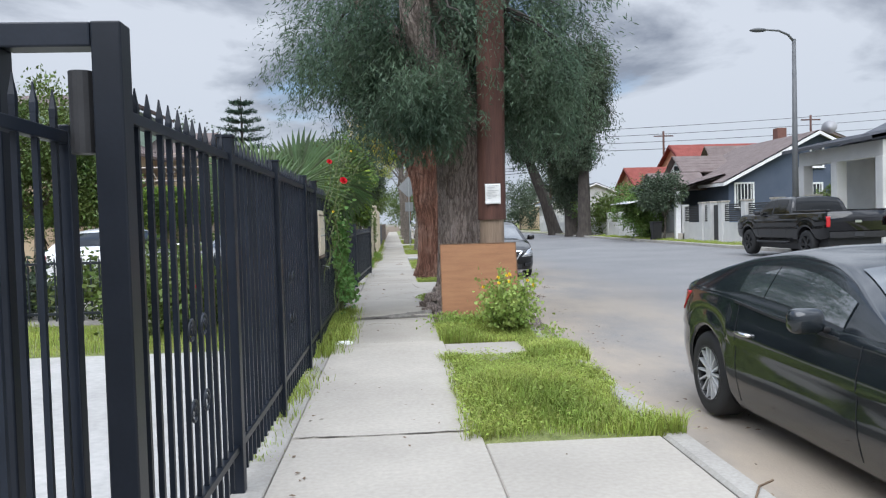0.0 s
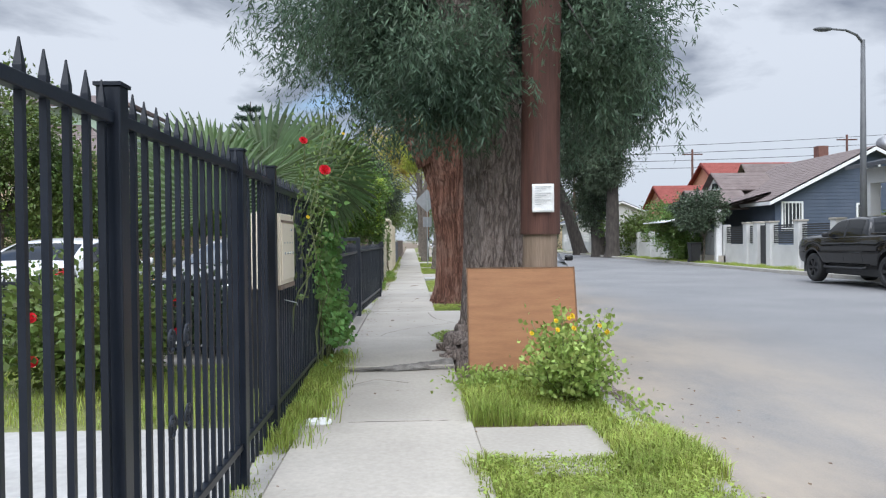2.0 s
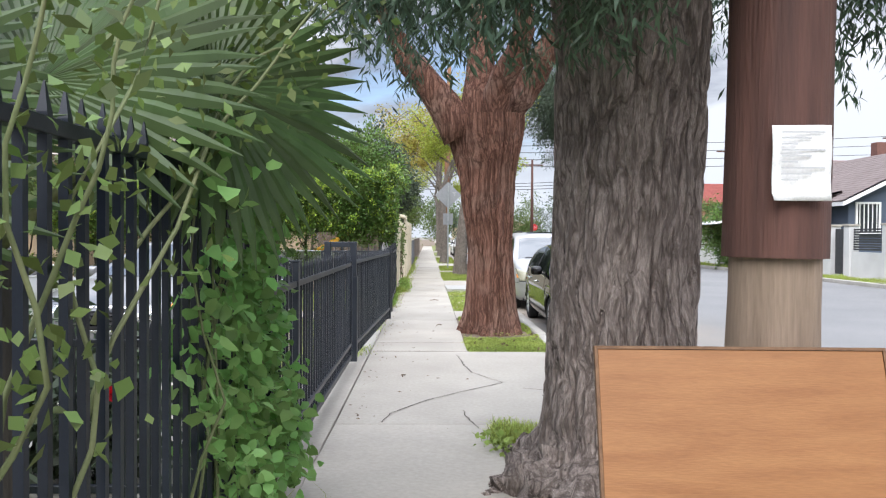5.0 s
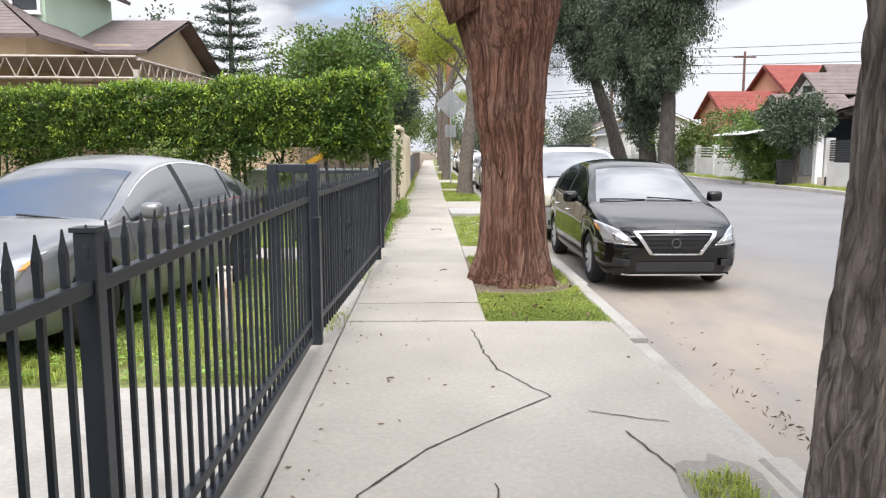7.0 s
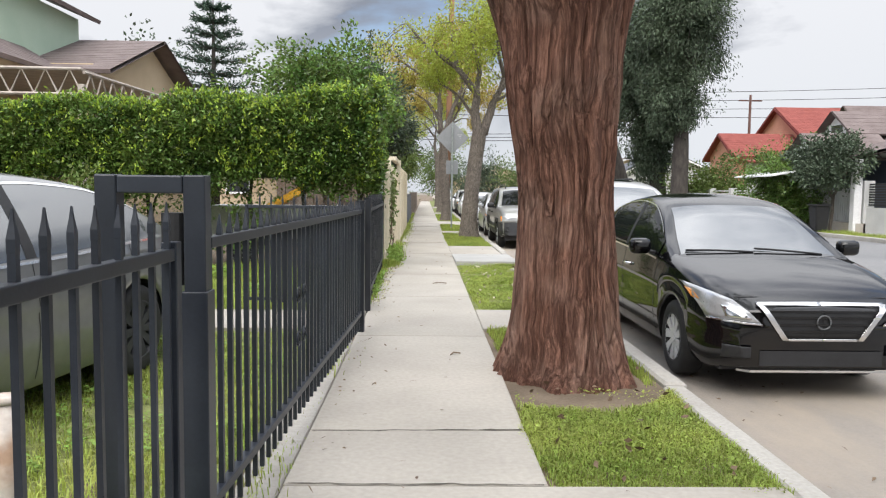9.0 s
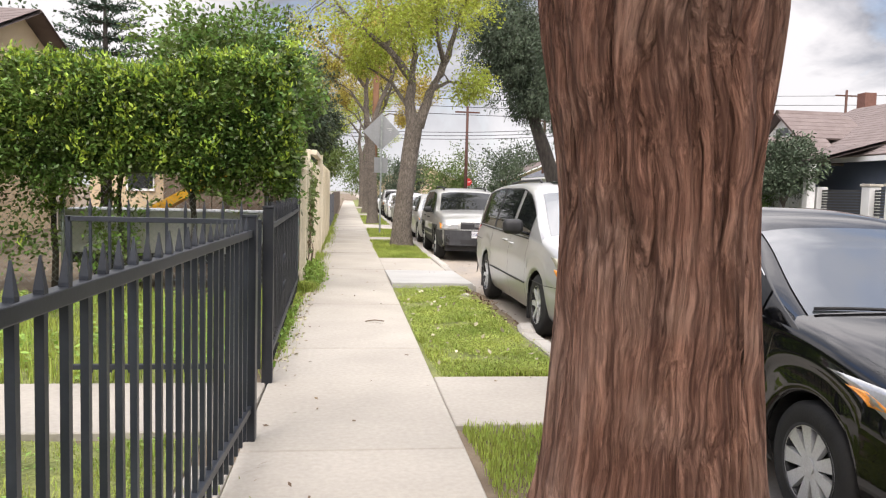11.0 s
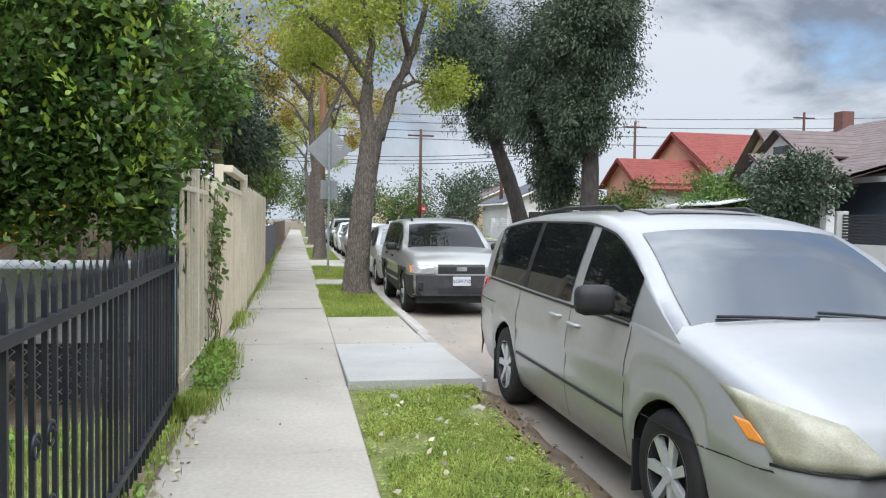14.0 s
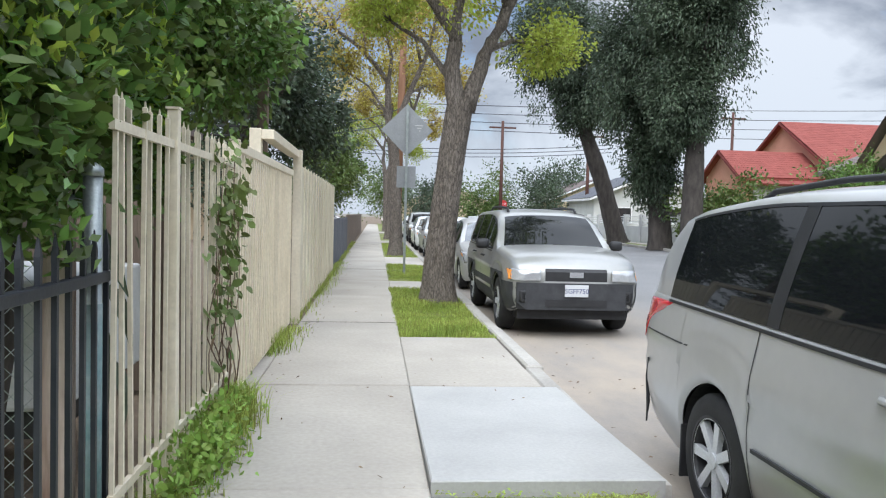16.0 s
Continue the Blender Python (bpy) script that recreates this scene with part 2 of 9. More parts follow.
# ---- materials ----
M = {}
M["concrete"] = mat("concrete", (0.30, 0.276, 0.238), (0.455, 0.42, 0.364), 0.9, 0.9, 0.06, 34, obrand=0.06, fine_amt=0.09, contrast=0.32)
M["concrete_new"] = mat("concrete_new", (0.34, 0.335, 0.32), (0.42, 0.415, 0.395), 1.6, 0.85, 0.08, 30, fine_amt=0.07)
M["kerb"] = mat("kerb_concrete", (0.30, 0.28, 0.25), (0.42, 0.40, 0.36), 2.0, 0.9, 0.2, 20, obrand=0.08)
M["yard_slab"] = mat("yard_slab", (0.32, 0.31, 0.29), (0.45, 0.44, 0.42), 0.8, 0.9, 0.15, 20)
M["asphalt"] = mat("asphalt", (0.155, 0.155, 0.157), (0.215, 0.212, 0.208), 0.35, 0.88, 0.25, 180, fine_amt=0.18)
def dusty(m, tint, x_from, x_to, amount):
    """Pale dust blown over a surface in ragged drifts, thickest beside the kerb."""
    nt = m.node_tree
    N, L = nt.nodes.new, nt.links.new
    bsdf = nt.nodes["Principled BSDF"]
    src = bsdf.inputs["Base Color"].links[0].from_socket
    pos = N("ShaderNodeNewGeometry").outputs["Position"]
    sep = N("ShaderNodeSeparateXYZ")
    L(pos, sep.inputs[0])
    near = N("ShaderNodeMapRange")
    near.interpolation_type = "SMOOTHSTEP"
    near.inputs["From Min"].default_value, near.inputs["From Max"].default_value = x_from, x_to
    near.inputs["To Min"].default_value, near.inputs["To Max"].default_value = 1.0, 0.0
    L(sep.outputs[0], near.inputs["Value"])
    drift = N("ShaderNodeTexNoise")
    drift.inputs["Scale"].default_value, drift.inputs["Detail"].default_value, drift.inputs["Roughness"].default_value = 0.8, 7, 0.62
    mp = N("ShaderNodeMapping")
    mp.inputs["Scale"].default_value = (1.0, 0.45, 1.0)
    L(pos, mp.inputs["Vector"])
    L(mp.outputs[0], drift.inputs["Vector"])
    rag = N("ShaderNodeMapRange")
    rag.inputs["From Min"].default_value, rag.inputs["From Max"].default_value = 0.25, 0.62
    L(drift.outputs["Fac"], rag.inputs["Value"])
    both = N("ShaderNodeMath")
    both.operation = "MULTIPLY"
    L(near.outputs[0], both.inputs[0])
    L(rag.outputs[0], both.inputs[1])
    amt = N("ShaderNodeMath")
    amt.operation = "MULTIPLY"
    amt.inputs[1].default_value = amount
    L(both.outputs[0], amt.inputs[0])
    mix = N("ShaderNodeMixRGB")
    L(amt.outputs[0], mix.inputs[0])
    L(src, mix.inputs[1])
    mix.inputs[2].default_value = (*tint, 1)
    L(mix.outputs[0], bsdf.inputs["Base Color"])
    return m


dusty(M["asphalt"], (0.37, 0.31, 0.24), 2.2, 6.5, 0.95)
M["gutter"] = mat("gutter_dust", (0.20, 0.185, 0.165), (0.30, 0.275, 0.24), 1.2, 0.95, 0.2, 40)
M["soil"] = mat("soil", (0.10, 0.075, 0.05), (0.22, 0.17, 0.12), 3.0, 0.95, 0.6, 12)
M["turf"] = mat("turf", (0.115, 0.14, 0.04), (0.24, 0.255, 0.09), 5.0, 0.95, 0.9, 9, fine_amt=0.35)
M["ground"] = mat("ground", (0.16, 0.15, 0.12), (0.24, 0.22, 0.18), 0.1, 0.95, 0.3, 30)
M["blade"] = mat("grass_blade", (0.20, 0.285, 0.05), (0.43, 0.49, 0.115), 1.4, 0.6, 0, 8, island=0.42, translucent=0.4)
M["blade_dark"] = mat("weed_leaf", (0.15, 0.28, 0.045), (0.27, 0.39, 0.08), 2.0, 0.55, 0, 8, island=0.35, translucent=0.25)
M["weed_yellow"] = mat("weed_light_leaf", (0.22, 0.33, 0.07), (0.38, 0.47, 0.13), 3.0, 0.55, 0, 8, island=0.3, translucent=0.3)
M["iron"] = mat("black_paint", (0.009, 0.012, 0.019), (0.024, 0.029, 0.038), 4.0, 0.40, 0.02, 20, obrand=0.25, spec=0.5)
M["iron_navy"] = mat("blue_black_paint", (0.004, 0.007, 0.013), (0.012, 0.016, 0.025), 4.0, 0.38, 0.02, 20, obrand=0.25, spec=0.35)
M["iron_old"] = mat("weathered_black_paint", (0.007, 0.009, 0.014), (0.024, 0.026, 0.030), 5.0, 0.45, 0.05, 15, obrand=0.3, spec=0.4)
M["tan_metal"] = mat("tan_painted_metal", (0.60, 0.53, 0.40), (0.72, 0.65, 0.51), 2.5, 0.6, 0.06, 12, obrand=0.06, fine_amt=0.1)
M["galv"] = mat("galvanised_steel", (0.28, 0.31, 0.31), (0.42, 0.45, 0.44), 9, 0.45, 0.1, 8, metal=0.7)
M["teal_worn"] = mat("worn_teal_paint", (0.06, 0.16, 0.17), (0.26, 0.29, 0.28), 7, 0.6, 0.2, 6)


def bark(name, dark, mid, light, scale, zs, crack=0.5, warp=0.35, rough=0.95):
    """Bark: stretched plates with dark fissures between them, over streaks of fibre."""
    m = bpy.data.materials.new(name)
    m.use_nodes = True
    nt = m.node_tree
    N, L = nt.nodes.new, nt.links.new
    bsdf = nt.nodes["Principled BSDF"]
    pos = N("ShaderNodeNewGeometry").outputs["Position"]
    mp = N("ShaderNodeMapping")
    mp.inputs["Scale"].default_value = (scale, scale, scale * zs)
    L(pos, mp.inputs["Vector"])
    wob = N("ShaderNodeTexNoise")
    wob.inputs["Scale"].default_value, wob.inputs["Detail"].default_value = 0.55, 3
    L(mp.outputs[0], wob.inputs["Vector"])
    add = N("ShaderNodeVectorMath")
    add.operation = "MULTIPLY_ADD"
    add.inputs[1].default_value = (warp * 4,) * 3
    L(wob.outputs["Color"], add.inputs[0])
    L(mp.outputs[0], add.inputs[2])
    vor = N("ShaderNodeTexVoronoi")
    vor.feature = "DISTANCE_TO_EDGE"
    vor.inputs["Scale"].default_value = 1.0
    L(add.outputs[0], vor.inputs["Vector"])
    fib = N("ShaderNodeTexNoise")
    fib.inputs["Scale"].default_value, fib.inputs["Detail"].default_value, fib.inputs["Roughness"].default_value = 2.6, 7, 0.68
    L(add.outputs[0], fib.inputs["Vector"])
    r1 = N("ShaderNodeMapRange")
    r1.inputs["From Min"].default_value, r1.inputs["From Max"].default_value = 0.0, 0.30
    frag = N("ShaderNodeMath")
    frag.operation = "MULTIPLY_ADD"
    frag.inputs[1].default_value = 0.38
    frag.inputs[2].default_value = -0.10
    L(fib.outputs["Fac"], frag.inputs[0])
    summ = N("ShaderNodeMath")
    L(vor.outputs["Distance"], summ.inputs[0])
    L(frag.outputs[0], summ.inputs[1])
    L(summ.outputs[0], r1.inputs["Value"])
    ramp = N("ShaderNodeValToRGB")
    ramp.color_ramp.elements[0].position, ramp.color_ramp.elements[1].position = 0.32, 0.72
    ramp.color_ramp.elements[0].color, ramp.color_ramp.elements[1].color = (*mid, 1), (*light, 1)
    L(fib.outputs["Fac"], ramp.inputs[0])
    mix = N("ShaderNodeMixRGB")
    mix.inputs[1].default_value = (*dark, 1)
    L(r1.outputs[0], mix.inputs[0])
    L(ramp.outputs[0], mix.inputs[2])
    big = N("ShaderNodeTexNoise")
    big.inputs["Scale"].default_value, big.inputs["Detail"].default_value = 1.4, 3
    L(pos, big.inputs["Vector"])
    rb = N("ShaderNodeMapRange")
    rb.inputs["To Min"].default_value, rb.inputs["To Max"].default_value = 0.65, 1.35
    L(big.outputs["Fac"], rb.inputs["Value"])
    hsv = N("ShaderNodeHueSaturation")
    L(mix.outputs[0], hsv.inputs["Color"])
    L(rb.outputs[0], hsv.inputs["Value"])
    L(hsv.outputs[0], bsdf.inputs["Base Color"])
    bsdf.inputs["Roughness"].default_value = rough
    bsdf.inputs["Specular IOR Level"].default_value = 0.2
    h = N("ShaderNodeMath")
    h.operation = "MULTIPLY_ADD"
    h.inputs[1].default_value = crack
    L(r1.outputs[0], h.inputs[0])
    L(fib.outputs["Fac"], h.inputs[2])
    bp = N("ShaderNodeBump")
    bp.inputs["Strength"].default_value, bp.inputs["Distance"].default_value = 1.0, 0.03
    L(h.outputs[0], bp.inputs["Height"])
    L(bp.outputs[0], bsdf.inputs["Normal"])
    return m


def fibre_bark(name, dark, mid, light, worn, scale, zs):
    """Stringy bark: long braided fissures between fibrous ridges whose faces weather to a paler tone."""
    m = bpy.data.materials.new(name)
    m.use_nodes = True
    nt = m.node_tree
    N, L = nt.nodes.new, nt.links.new
    bsdf = nt.nodes["Principled BSDF"]
    pos = N("ShaderNodeNewGeometry").outputs["Position"]
    sway = N("ShaderNodeTexNoise")
    sway.inputs["Scale"].default_value, sway.inputs["Detail"].default_value = 1.7, 2
    L(pos, sway.inputs["Vector"])
    bend = N("ShaderNodeVectorMath")
    bend.operation = "MULTIPLY_ADD"
    bend.inputs[1].default_value = (0.22, 0.22, 0.0)
    L(sway.outputs["Color"], bend.inputs[0])
    L(pos, bend.inputs[2])

    def layer(sc, z, detail, rough):
        mp = N("ShaderNodeMapping")
        mp.inputs["Scale"].default_value = (sc, sc, sc * z)
        L(bend.outputs[0], mp.inputs["Vector"])
        n = N("ShaderNodeTexNoise")
        n.inputs["Scale"].default_value, n.inputs["Detail"].default_value, n.inputs["Roughness"].default_value = 1.0, detail, rough
        L(mp.outputs[0], n.inputs["Vector"])
        return n.outputs["Fac"]

    def op(kind, a, b, c=None):
        n = N("ShaderNodeMath")
        n.operation = kind
        for i, q in enumerate((a, b, c)):
            if q is None:
                continue
            if isinstance(q, (int, float)):
                n.inputs[i].default_value = q
            else:
                L(q, n.inputs[i])
        return n.outputs[0]

    def fissure(src, width):
        r = N("ShaderNodeMapRange")
        r.interpolation_type = "SMOOTHSTEP"
        r.inputs["From Min"].default_value, r.inputs["From Max"].default_value = -width * 0.4, width
        L(op("ABSOLUTE", op("SUBTRACT", src, 0.5), 0.0), r.inputs["Value"])
        return r.outputs[0]

    f1, f2 = fissure(layer(scale, zs, 3, 0.5), 0.12), fissure(layer(scale * 2.4, zs * 1.3, 4, 0.6), 0.10)
    fib = layer(scale * 7, zs * 0.9, 7, 0.75)
    ridge = op("MULTIPLY", f1, op("MULTIPLY_ADD", f2, 0.45, 0.55))
    ramp = N("ShaderNodeValToRGB")
    ramp.color_ramp.elements[0].position, ramp.color_ramp.elements[1].position = 0.36, 0.66
    ramp.color_ramp.elements[0].color, ramp.color_ramp.elements[1].color = (*mid, 1), (*light, 1)
    L(fib, ramp.inputs[0])
    big = N("ShaderNodeTexNoise")
    big.inputs["Scale"].default_value, big.inputs["Detail"].default_value = 2.3, 5
    L(pos, big.inputs["Vector"])
    wr = N("ShaderNodeMapRange")
    wr.inputs["From Min"].default_value, wr.inputs["From Max"].default_value = 0.48, 0.72
    wr.inputs["To Max"].default_value = 0.75
    L(big.outputs["Fac"], wr.inputs["Value"])
    worn_mix = N("ShaderNodeMixRGB")
    worn_mix.inputs[2].default_value = (*worn, 1)
    L(wr.outputs[0], worn_mix.inputs[0])
    L(ramp.outputs[0], worn_mix.inputs[1])
    mix = N("ShaderNodeMixRGB")
    mix.inputs[1].default_value = (*dark, 1)
    L(ridge, mix.inputs[0])
    L(worn_mix.outputs[0], mix.inputs[2])
    L(mix.outputs[0], bsdf.inputs["Base Color"])
    bsdf.inputs["Roughness"].default_value = 0.92
    bsdf.inputs["Specular IOR Level"].default_value = 0.2
    bp = N("ShaderNodeBump")
    bp.inputs["Strength"].default_value, bp.inputs["Distance"].default_value = 1.0, 0.022
    L(op("MULTIPLY_ADD", fib, 0.5, ridge), bp.inputs["Height"])
    L(bp.outputs[0], bsdf.inputs["Normal"])
    return m


M["bark_grey"] = fibre_bark("grey_bark", (0.105, 0.082, 0.070), (0.265, 0.212, 0.183), (0.56, 0.475, 0.43), (0.50, 0.42, 0.375), 16.0, 0.16)
M["bark_red"] = fibre_bark("red_brown_bark", (0.054, 0.024, 0.017), (0.120, 0.056, 0.039), (0.385, 0.205, 0.146), (0.35, 0.232, 0.182), 13.0, 0.045)
M["bark_pale"] = bark("pale_bark", (0.075, 0.063, 0.053), (0.145, 0.124, 0.104), (0.31, 0.27, 0.23), 26, 0.25, 0.5, 0.6)
M["bark_dark"] = mat("dark_bark", (0.035, 0.03, 0.027), (0.09, 0.078, 0.068), 6, 0.95, 0.6, 6, stretch=(1, 1, 0.3))
M["pole_dark"] = mat("creosoted_wood", (0.048, 0.023, 0.018), (0.125, 0.056, 0.041), 10, 0.75, 0.4, 8, stretch=(1, 1, 0.06))
M["pole_light"] = mat("stripped_wood", (0.16, 0.115, 0.08), (0.30, 0.225, 0.165), 10, 0.85, 0.4, 8, stretch=(1, 1, 0.08))
M["plywood"] = mat("tan_plywood", (0.215, 0.090, 0.030), (0.300, 0.140, 0.052), 4.0, 0.5, 0.05, 10, stretch=(0.6, 0.6, 5.0), fine_amt=0.1)
M["paper"] = mat("paper", (0.74, 0.74, 0.72), (0.80, 0.80, 0.79), 8, 0.8, 0.05)
M["grey_ink"] = mat("grey_ink", (0.42, 0.42, 0.43), (0.5, 0.5, 0.5), 8, 0.8, 0)
M["dark_ink"] = mat("dark_ink", (0.03, 0.03, 0.035), (0.06, 0.06, 0.065), 8, 0.8, 0)
M["cream"] = mat("cream_enamel", (0.68, 0.60, 0.47), (0.73, 0.65, 0.52), 3, 0.4, 0.01, fine_amt=0.025)
M["leaf_pepper"] = mat("pepper_leaf", (0.052, 0.094, 0.063), (0.138, 0.200, 0.120), 0.8, 0.5, 0, 6, island=0.45, translucent=0.45)
M["leaf_hedge"] = mat("ficus_leaf", (0.050, 0.105, 0.025), (0.185, 0.285, 0.066), 1.6, 0.34, 0, 6, island=0.55, translucent=0.38)
M["leaf_hedge_new"] = mat("young_ficus_leaf", (0.28, 0.42, 0.05), (0.42, 0.54, 0.08), 0.9, 0.42, 0, 6, island=0.3, translucent=0.3)
M["leaf_yellow"] = mat("yellow_green_leaf", (0.26, 0.33, 0.045), (0.42, 0.46, 0.085), 0.5, 0.55, 0, 6, island=0.4, translucent=0.5)
M["leaf_gold"] = mat("golden_leaf", (0.30, 0.29, 0.06), (0.46, 0.36, 0.08), 0.5, 0.55, 0, 6, island=0.45, translucent=0.45)
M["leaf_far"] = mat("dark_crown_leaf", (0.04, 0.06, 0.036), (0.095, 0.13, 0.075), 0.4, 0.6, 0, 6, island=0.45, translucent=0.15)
M["leaf_bush"] = mat("bush_leaf", (0.06, 0.11, 0.025), (0.15, 0.2, 0.05), 0.6, 0.5, 0, 6, island=0.4, translucent=0.2)
M["leaf_pine"] = mat("pine_needle", (0.02, 0.05, 0.032), (0.045, 0.085, 0.05), 0.6, 0.6, 0, 6, island=0.3)
M["palm"] = mat("palm_frond", (0.036, 0.072, 0.022), (0.090, 0.135, 0.046), 1.5, 0.42, 0, 8, island=0.3, translucent=0.3)
M["ivy"] = mat("vine_leaf", (0.130, 0.285, 0.070), (0.260, 0.435, 0.140), 2, 0.5, 0, 6, island=0.35, translucent=0.4)
M["rose"] = mat("red_petal", (0.55, 0.012, 0.025), (0.75, 0.03, 0.05), 10, 0.5, 0, translucent=0.2)
M["yellow_flower"] = mat("yellow_petal", (0.75, 0.55, 0.03), (0.85, 0.66, 0.05), 10, 0.5, 0)
M["stem"] = mat("green_stem", (0.10, 0.13, 0.05), (0.18, 0.19, 0.09), 6, 0.7, 0)
M["tyre"] = mat("tyre_rubber", (0.014, 0.014, 0.015), (0.03, 0.03, 0.03), 6, 0.75, 0.1)
M["alloy"] = mat("alloy", (0.55, 0.56, 0.57), (0.66, 0.67, 0.68), 8, 0.32, 0, metal=0.35)
M["chrome"] = mat("chrome", (0.75, 0.75, 0.76), (0.8, 0.8, 0.8), 8, 0.12, 0, metal=1.0)
M["black_plastic"] = mat("black_plastic", (0.016, 0.016, 0.017), (0.028, 0.028, 0.03), 8, 0.55, 0.05)
M["grey_plastic"] = mat("grey_plastic", (0.032, 0.033, 0.036), (0.052, 0.053, 0.057), 8, 0.6, 0.05, spec=0.3)
M["car_glass"] = mat("tinted_glass", (0.006, 0.007, 0.008), (0.009, 0.010, 0.011), 2, 0.03, 0, spec=0.28, coat=0.0, fine_amt=0.02)
M["windscreen"] = mat("windscreen_glass", (0.035, 0.042, 0.046), (0.05, 0.058, 0.062), 2, 0.03, 0, spec=0.6, coat=0.0, fine_amt=0.02)
M["windscreen"].node_tree.nodes["Principled BSDF"].inputs["IOR"].default_value = 2.45
M["lamp_glass"] = mat("headlight_lens", (0.34, 0.35, 0.36), (0.52, 0.53, 0.54), 7, 0.08, 0.04, coat=1.0, metal=0.35)
M["lamp_dull"] = mat("yellowed_headlight_lens", (0.33, 0.31, 0.22), (0.50, 0.48, 0.37), 9, 0.2, 0.08, coat=0.6)
M["amber"] = mat("amber_lens", (0.7, 0.24, 0.03), (0.75, 0.3, 0.05), 10, 0.2, 0, coat=0.6)
M["red_lens"] = mat("red_lens", (0.45, 0.012, 0.018), (0.55, 0.02, 0.03), 10, 0.15, 0, coat=0.8)
M["plate"] = mat("licence_plate", (0.50, 0.51, 0.53), (0.58, 0.59, 0.6), 10, 0.4, 0)
M["plate_ink"] = mat("plate_ink", (0.02, 0.03, 0.12), (0.03, 0.04, 0.15), 10, 0.5, 0)
M["paint_black"] = mat("black_car_paint", (0.0035, 0.0035, 0.004), (0.006, 0.006, 0.007), 1.2, 0.05, 0, coat=0.12, spec=0.55, fine_amt=0.05)
M["paint_dark"] = mat("dark_grey_car_paint", (0.012, 0.016, 0.019), (0.019, 0.024, 0.028), 1.2, 0.08, 0, coat=0.3, metal=0.1, spec=0.6, fine_amt=0.05)
M["paint_silver"] = mat("silver_car_paint", (0.37, 0.37, 0.365), (0.43, 0.43, 0.425), 1.0, 0.33, 0, coat=0.5, metal=0.35, fine_amt=0.03)
M["paint_beige"] = mat("pewter_car_paint", (0.28, 0.28, 0.265), (0.34, 0.34, 0.325), 1.0, 0.34, 0, coat=0.5, metal=0.5, fine_amt=0.03)
M["paint_grey"] = mat("grey_car_paint", (0.15, 0.152, 0.155), (0.20, 0.202, 0.205), 1.0, 0.3, 0, coat=0.7, metal=0.3, fine_amt=0.08)
M["paint_white"] = mat("white_car_paint", (0.72, 0.72, 0.73), (0.78, 0.78, 0.79), 1.0, 0.3, 0, coat=0.8, fine_amt=0.03)
M["white_wall"] = mat("white_stucco", (0.48, 0.48, 0.475), (0.60, 0.60, 0.59), 1.2, 0.9, 0.2, 40, fine_amt=0.06)
M["white_trim"] = mat("white_trim", (0.72, 0.72, 0.72), (0.8, 0.8, 0.8), 2, 0.6, 0.05)
M["blue_grey"] = mat("blue_grey_siding", (0.065, 0.085, 0.125), (0.09, 0.11, 0.155), 1.0, 0.8, 0.1, 20, fine_amt=0.06)
M["cream_wall"] = mat("cream_stucco", (0.50, 0.39, 0.26), (0.60, 0.48, 0.33), 1.0, 0.9, 0.15, 30)
M["green_wall"] = mat("pale_green_stucco", (0.40, 0.52, 0.40), (0.47, 0.58, 0.46), 1.0, 0.9, 0.15, 30)
M["orange_wall"] = mat("orange_stucco", (0.52, 0.25, 0.17), (0.62, 0.32, 0.23), 1.0, 0.9, 0.15, 30)
M["shingle"] = mat("brown_shingle", (0.125, 0.098, 0.092), (0.185, 0.150, 0.142), 2.0, 0.95, 0.5, 12, island=0.12)
M["shingle_red"] = mat("red_shingle", (0.175, 0.040, 0.033), (0.240, 0.064, 0.052), 2.0, 0.9, 0.4, 12, island=0.12)
M["shingle_grey"] = mat("grey_shingle", (0.09, 0.095, 0.11), (0.14, 0.145, 0.16), 2.0, 0.95, 0.4, 12)
M["win_glass"] = mat("house_window_glass", (0.02, 0.024, 0.028), (0.04, 0.045, 0.05), 2, 0.05, 0, spec=0.9)
M["lamp_steel"] = mat("grey_steel", (0.10, 0.105, 0.11), (0.15, 0.155, 0.16), 3, 0.6, 0.05, metal=0.2)
M["sign_back"] = mat("bare_aluminium_sign", (0.24, 0.25, 0.26), (0.30, 0.31, 0.32), 4, 0.5, 0.03, metal=0.2)
M["stop_red"] = mat("sign_red", (0.5, 0.03, 0.03), (0.55, 0.04, 0.04), 4, 0.5, 0)
M["brick_chimney"] = mat("chimney_brick", (0.14, 0.07, 0.055), (0.2, 0.1, 0.08), 6, 0.9, 0.4)
M["slide"] = mat("yellow_plastic", (0.72, 0.36, 0.02), (0.8, 0.44, 0.04), 4, 0.45, 0)
M["rusty_white"] = mat("rusty_white_paint", (0.36, 0.24, 0.16), (0.66, 0.64, 0.6), 6, 0.7, 0.2, 6, contrast=0.16)
M["truss"] = mat("faded_steel_truss", (0.34, 0.28, 0.24), (0.5, 0.45, 0.4), 5, 0.6, 0.1)
M["cable"] = mat("black_cable", (0.02, 0.02, 0.02), (0.035, 0.035, 0.035), 2, 0.6, 0)
M["satellite"] = mat("dish_grey", (0.32, 0.32, 0.33), (0.4, 0.4, 0.41), 4, 0.5, 0)
M["debris"] = mat("dry_leaf", (0.10, 0.065, 0.04), (0.22, 0.16, 0.10), 6, 0.9, 0.1, island=0.3)
M["wood_fence"] = mat("weathered_boards", (0.12, 0.09, 0.07), (0.22, 0.17, 0.13), 6, 0.9, 0.3, stretch=(1, 1, 0.1))

# ---- ground, road, pavement ----
ROAD_Z, KERB_X, FAR_KERB = -0.15, 1.84, 14.8


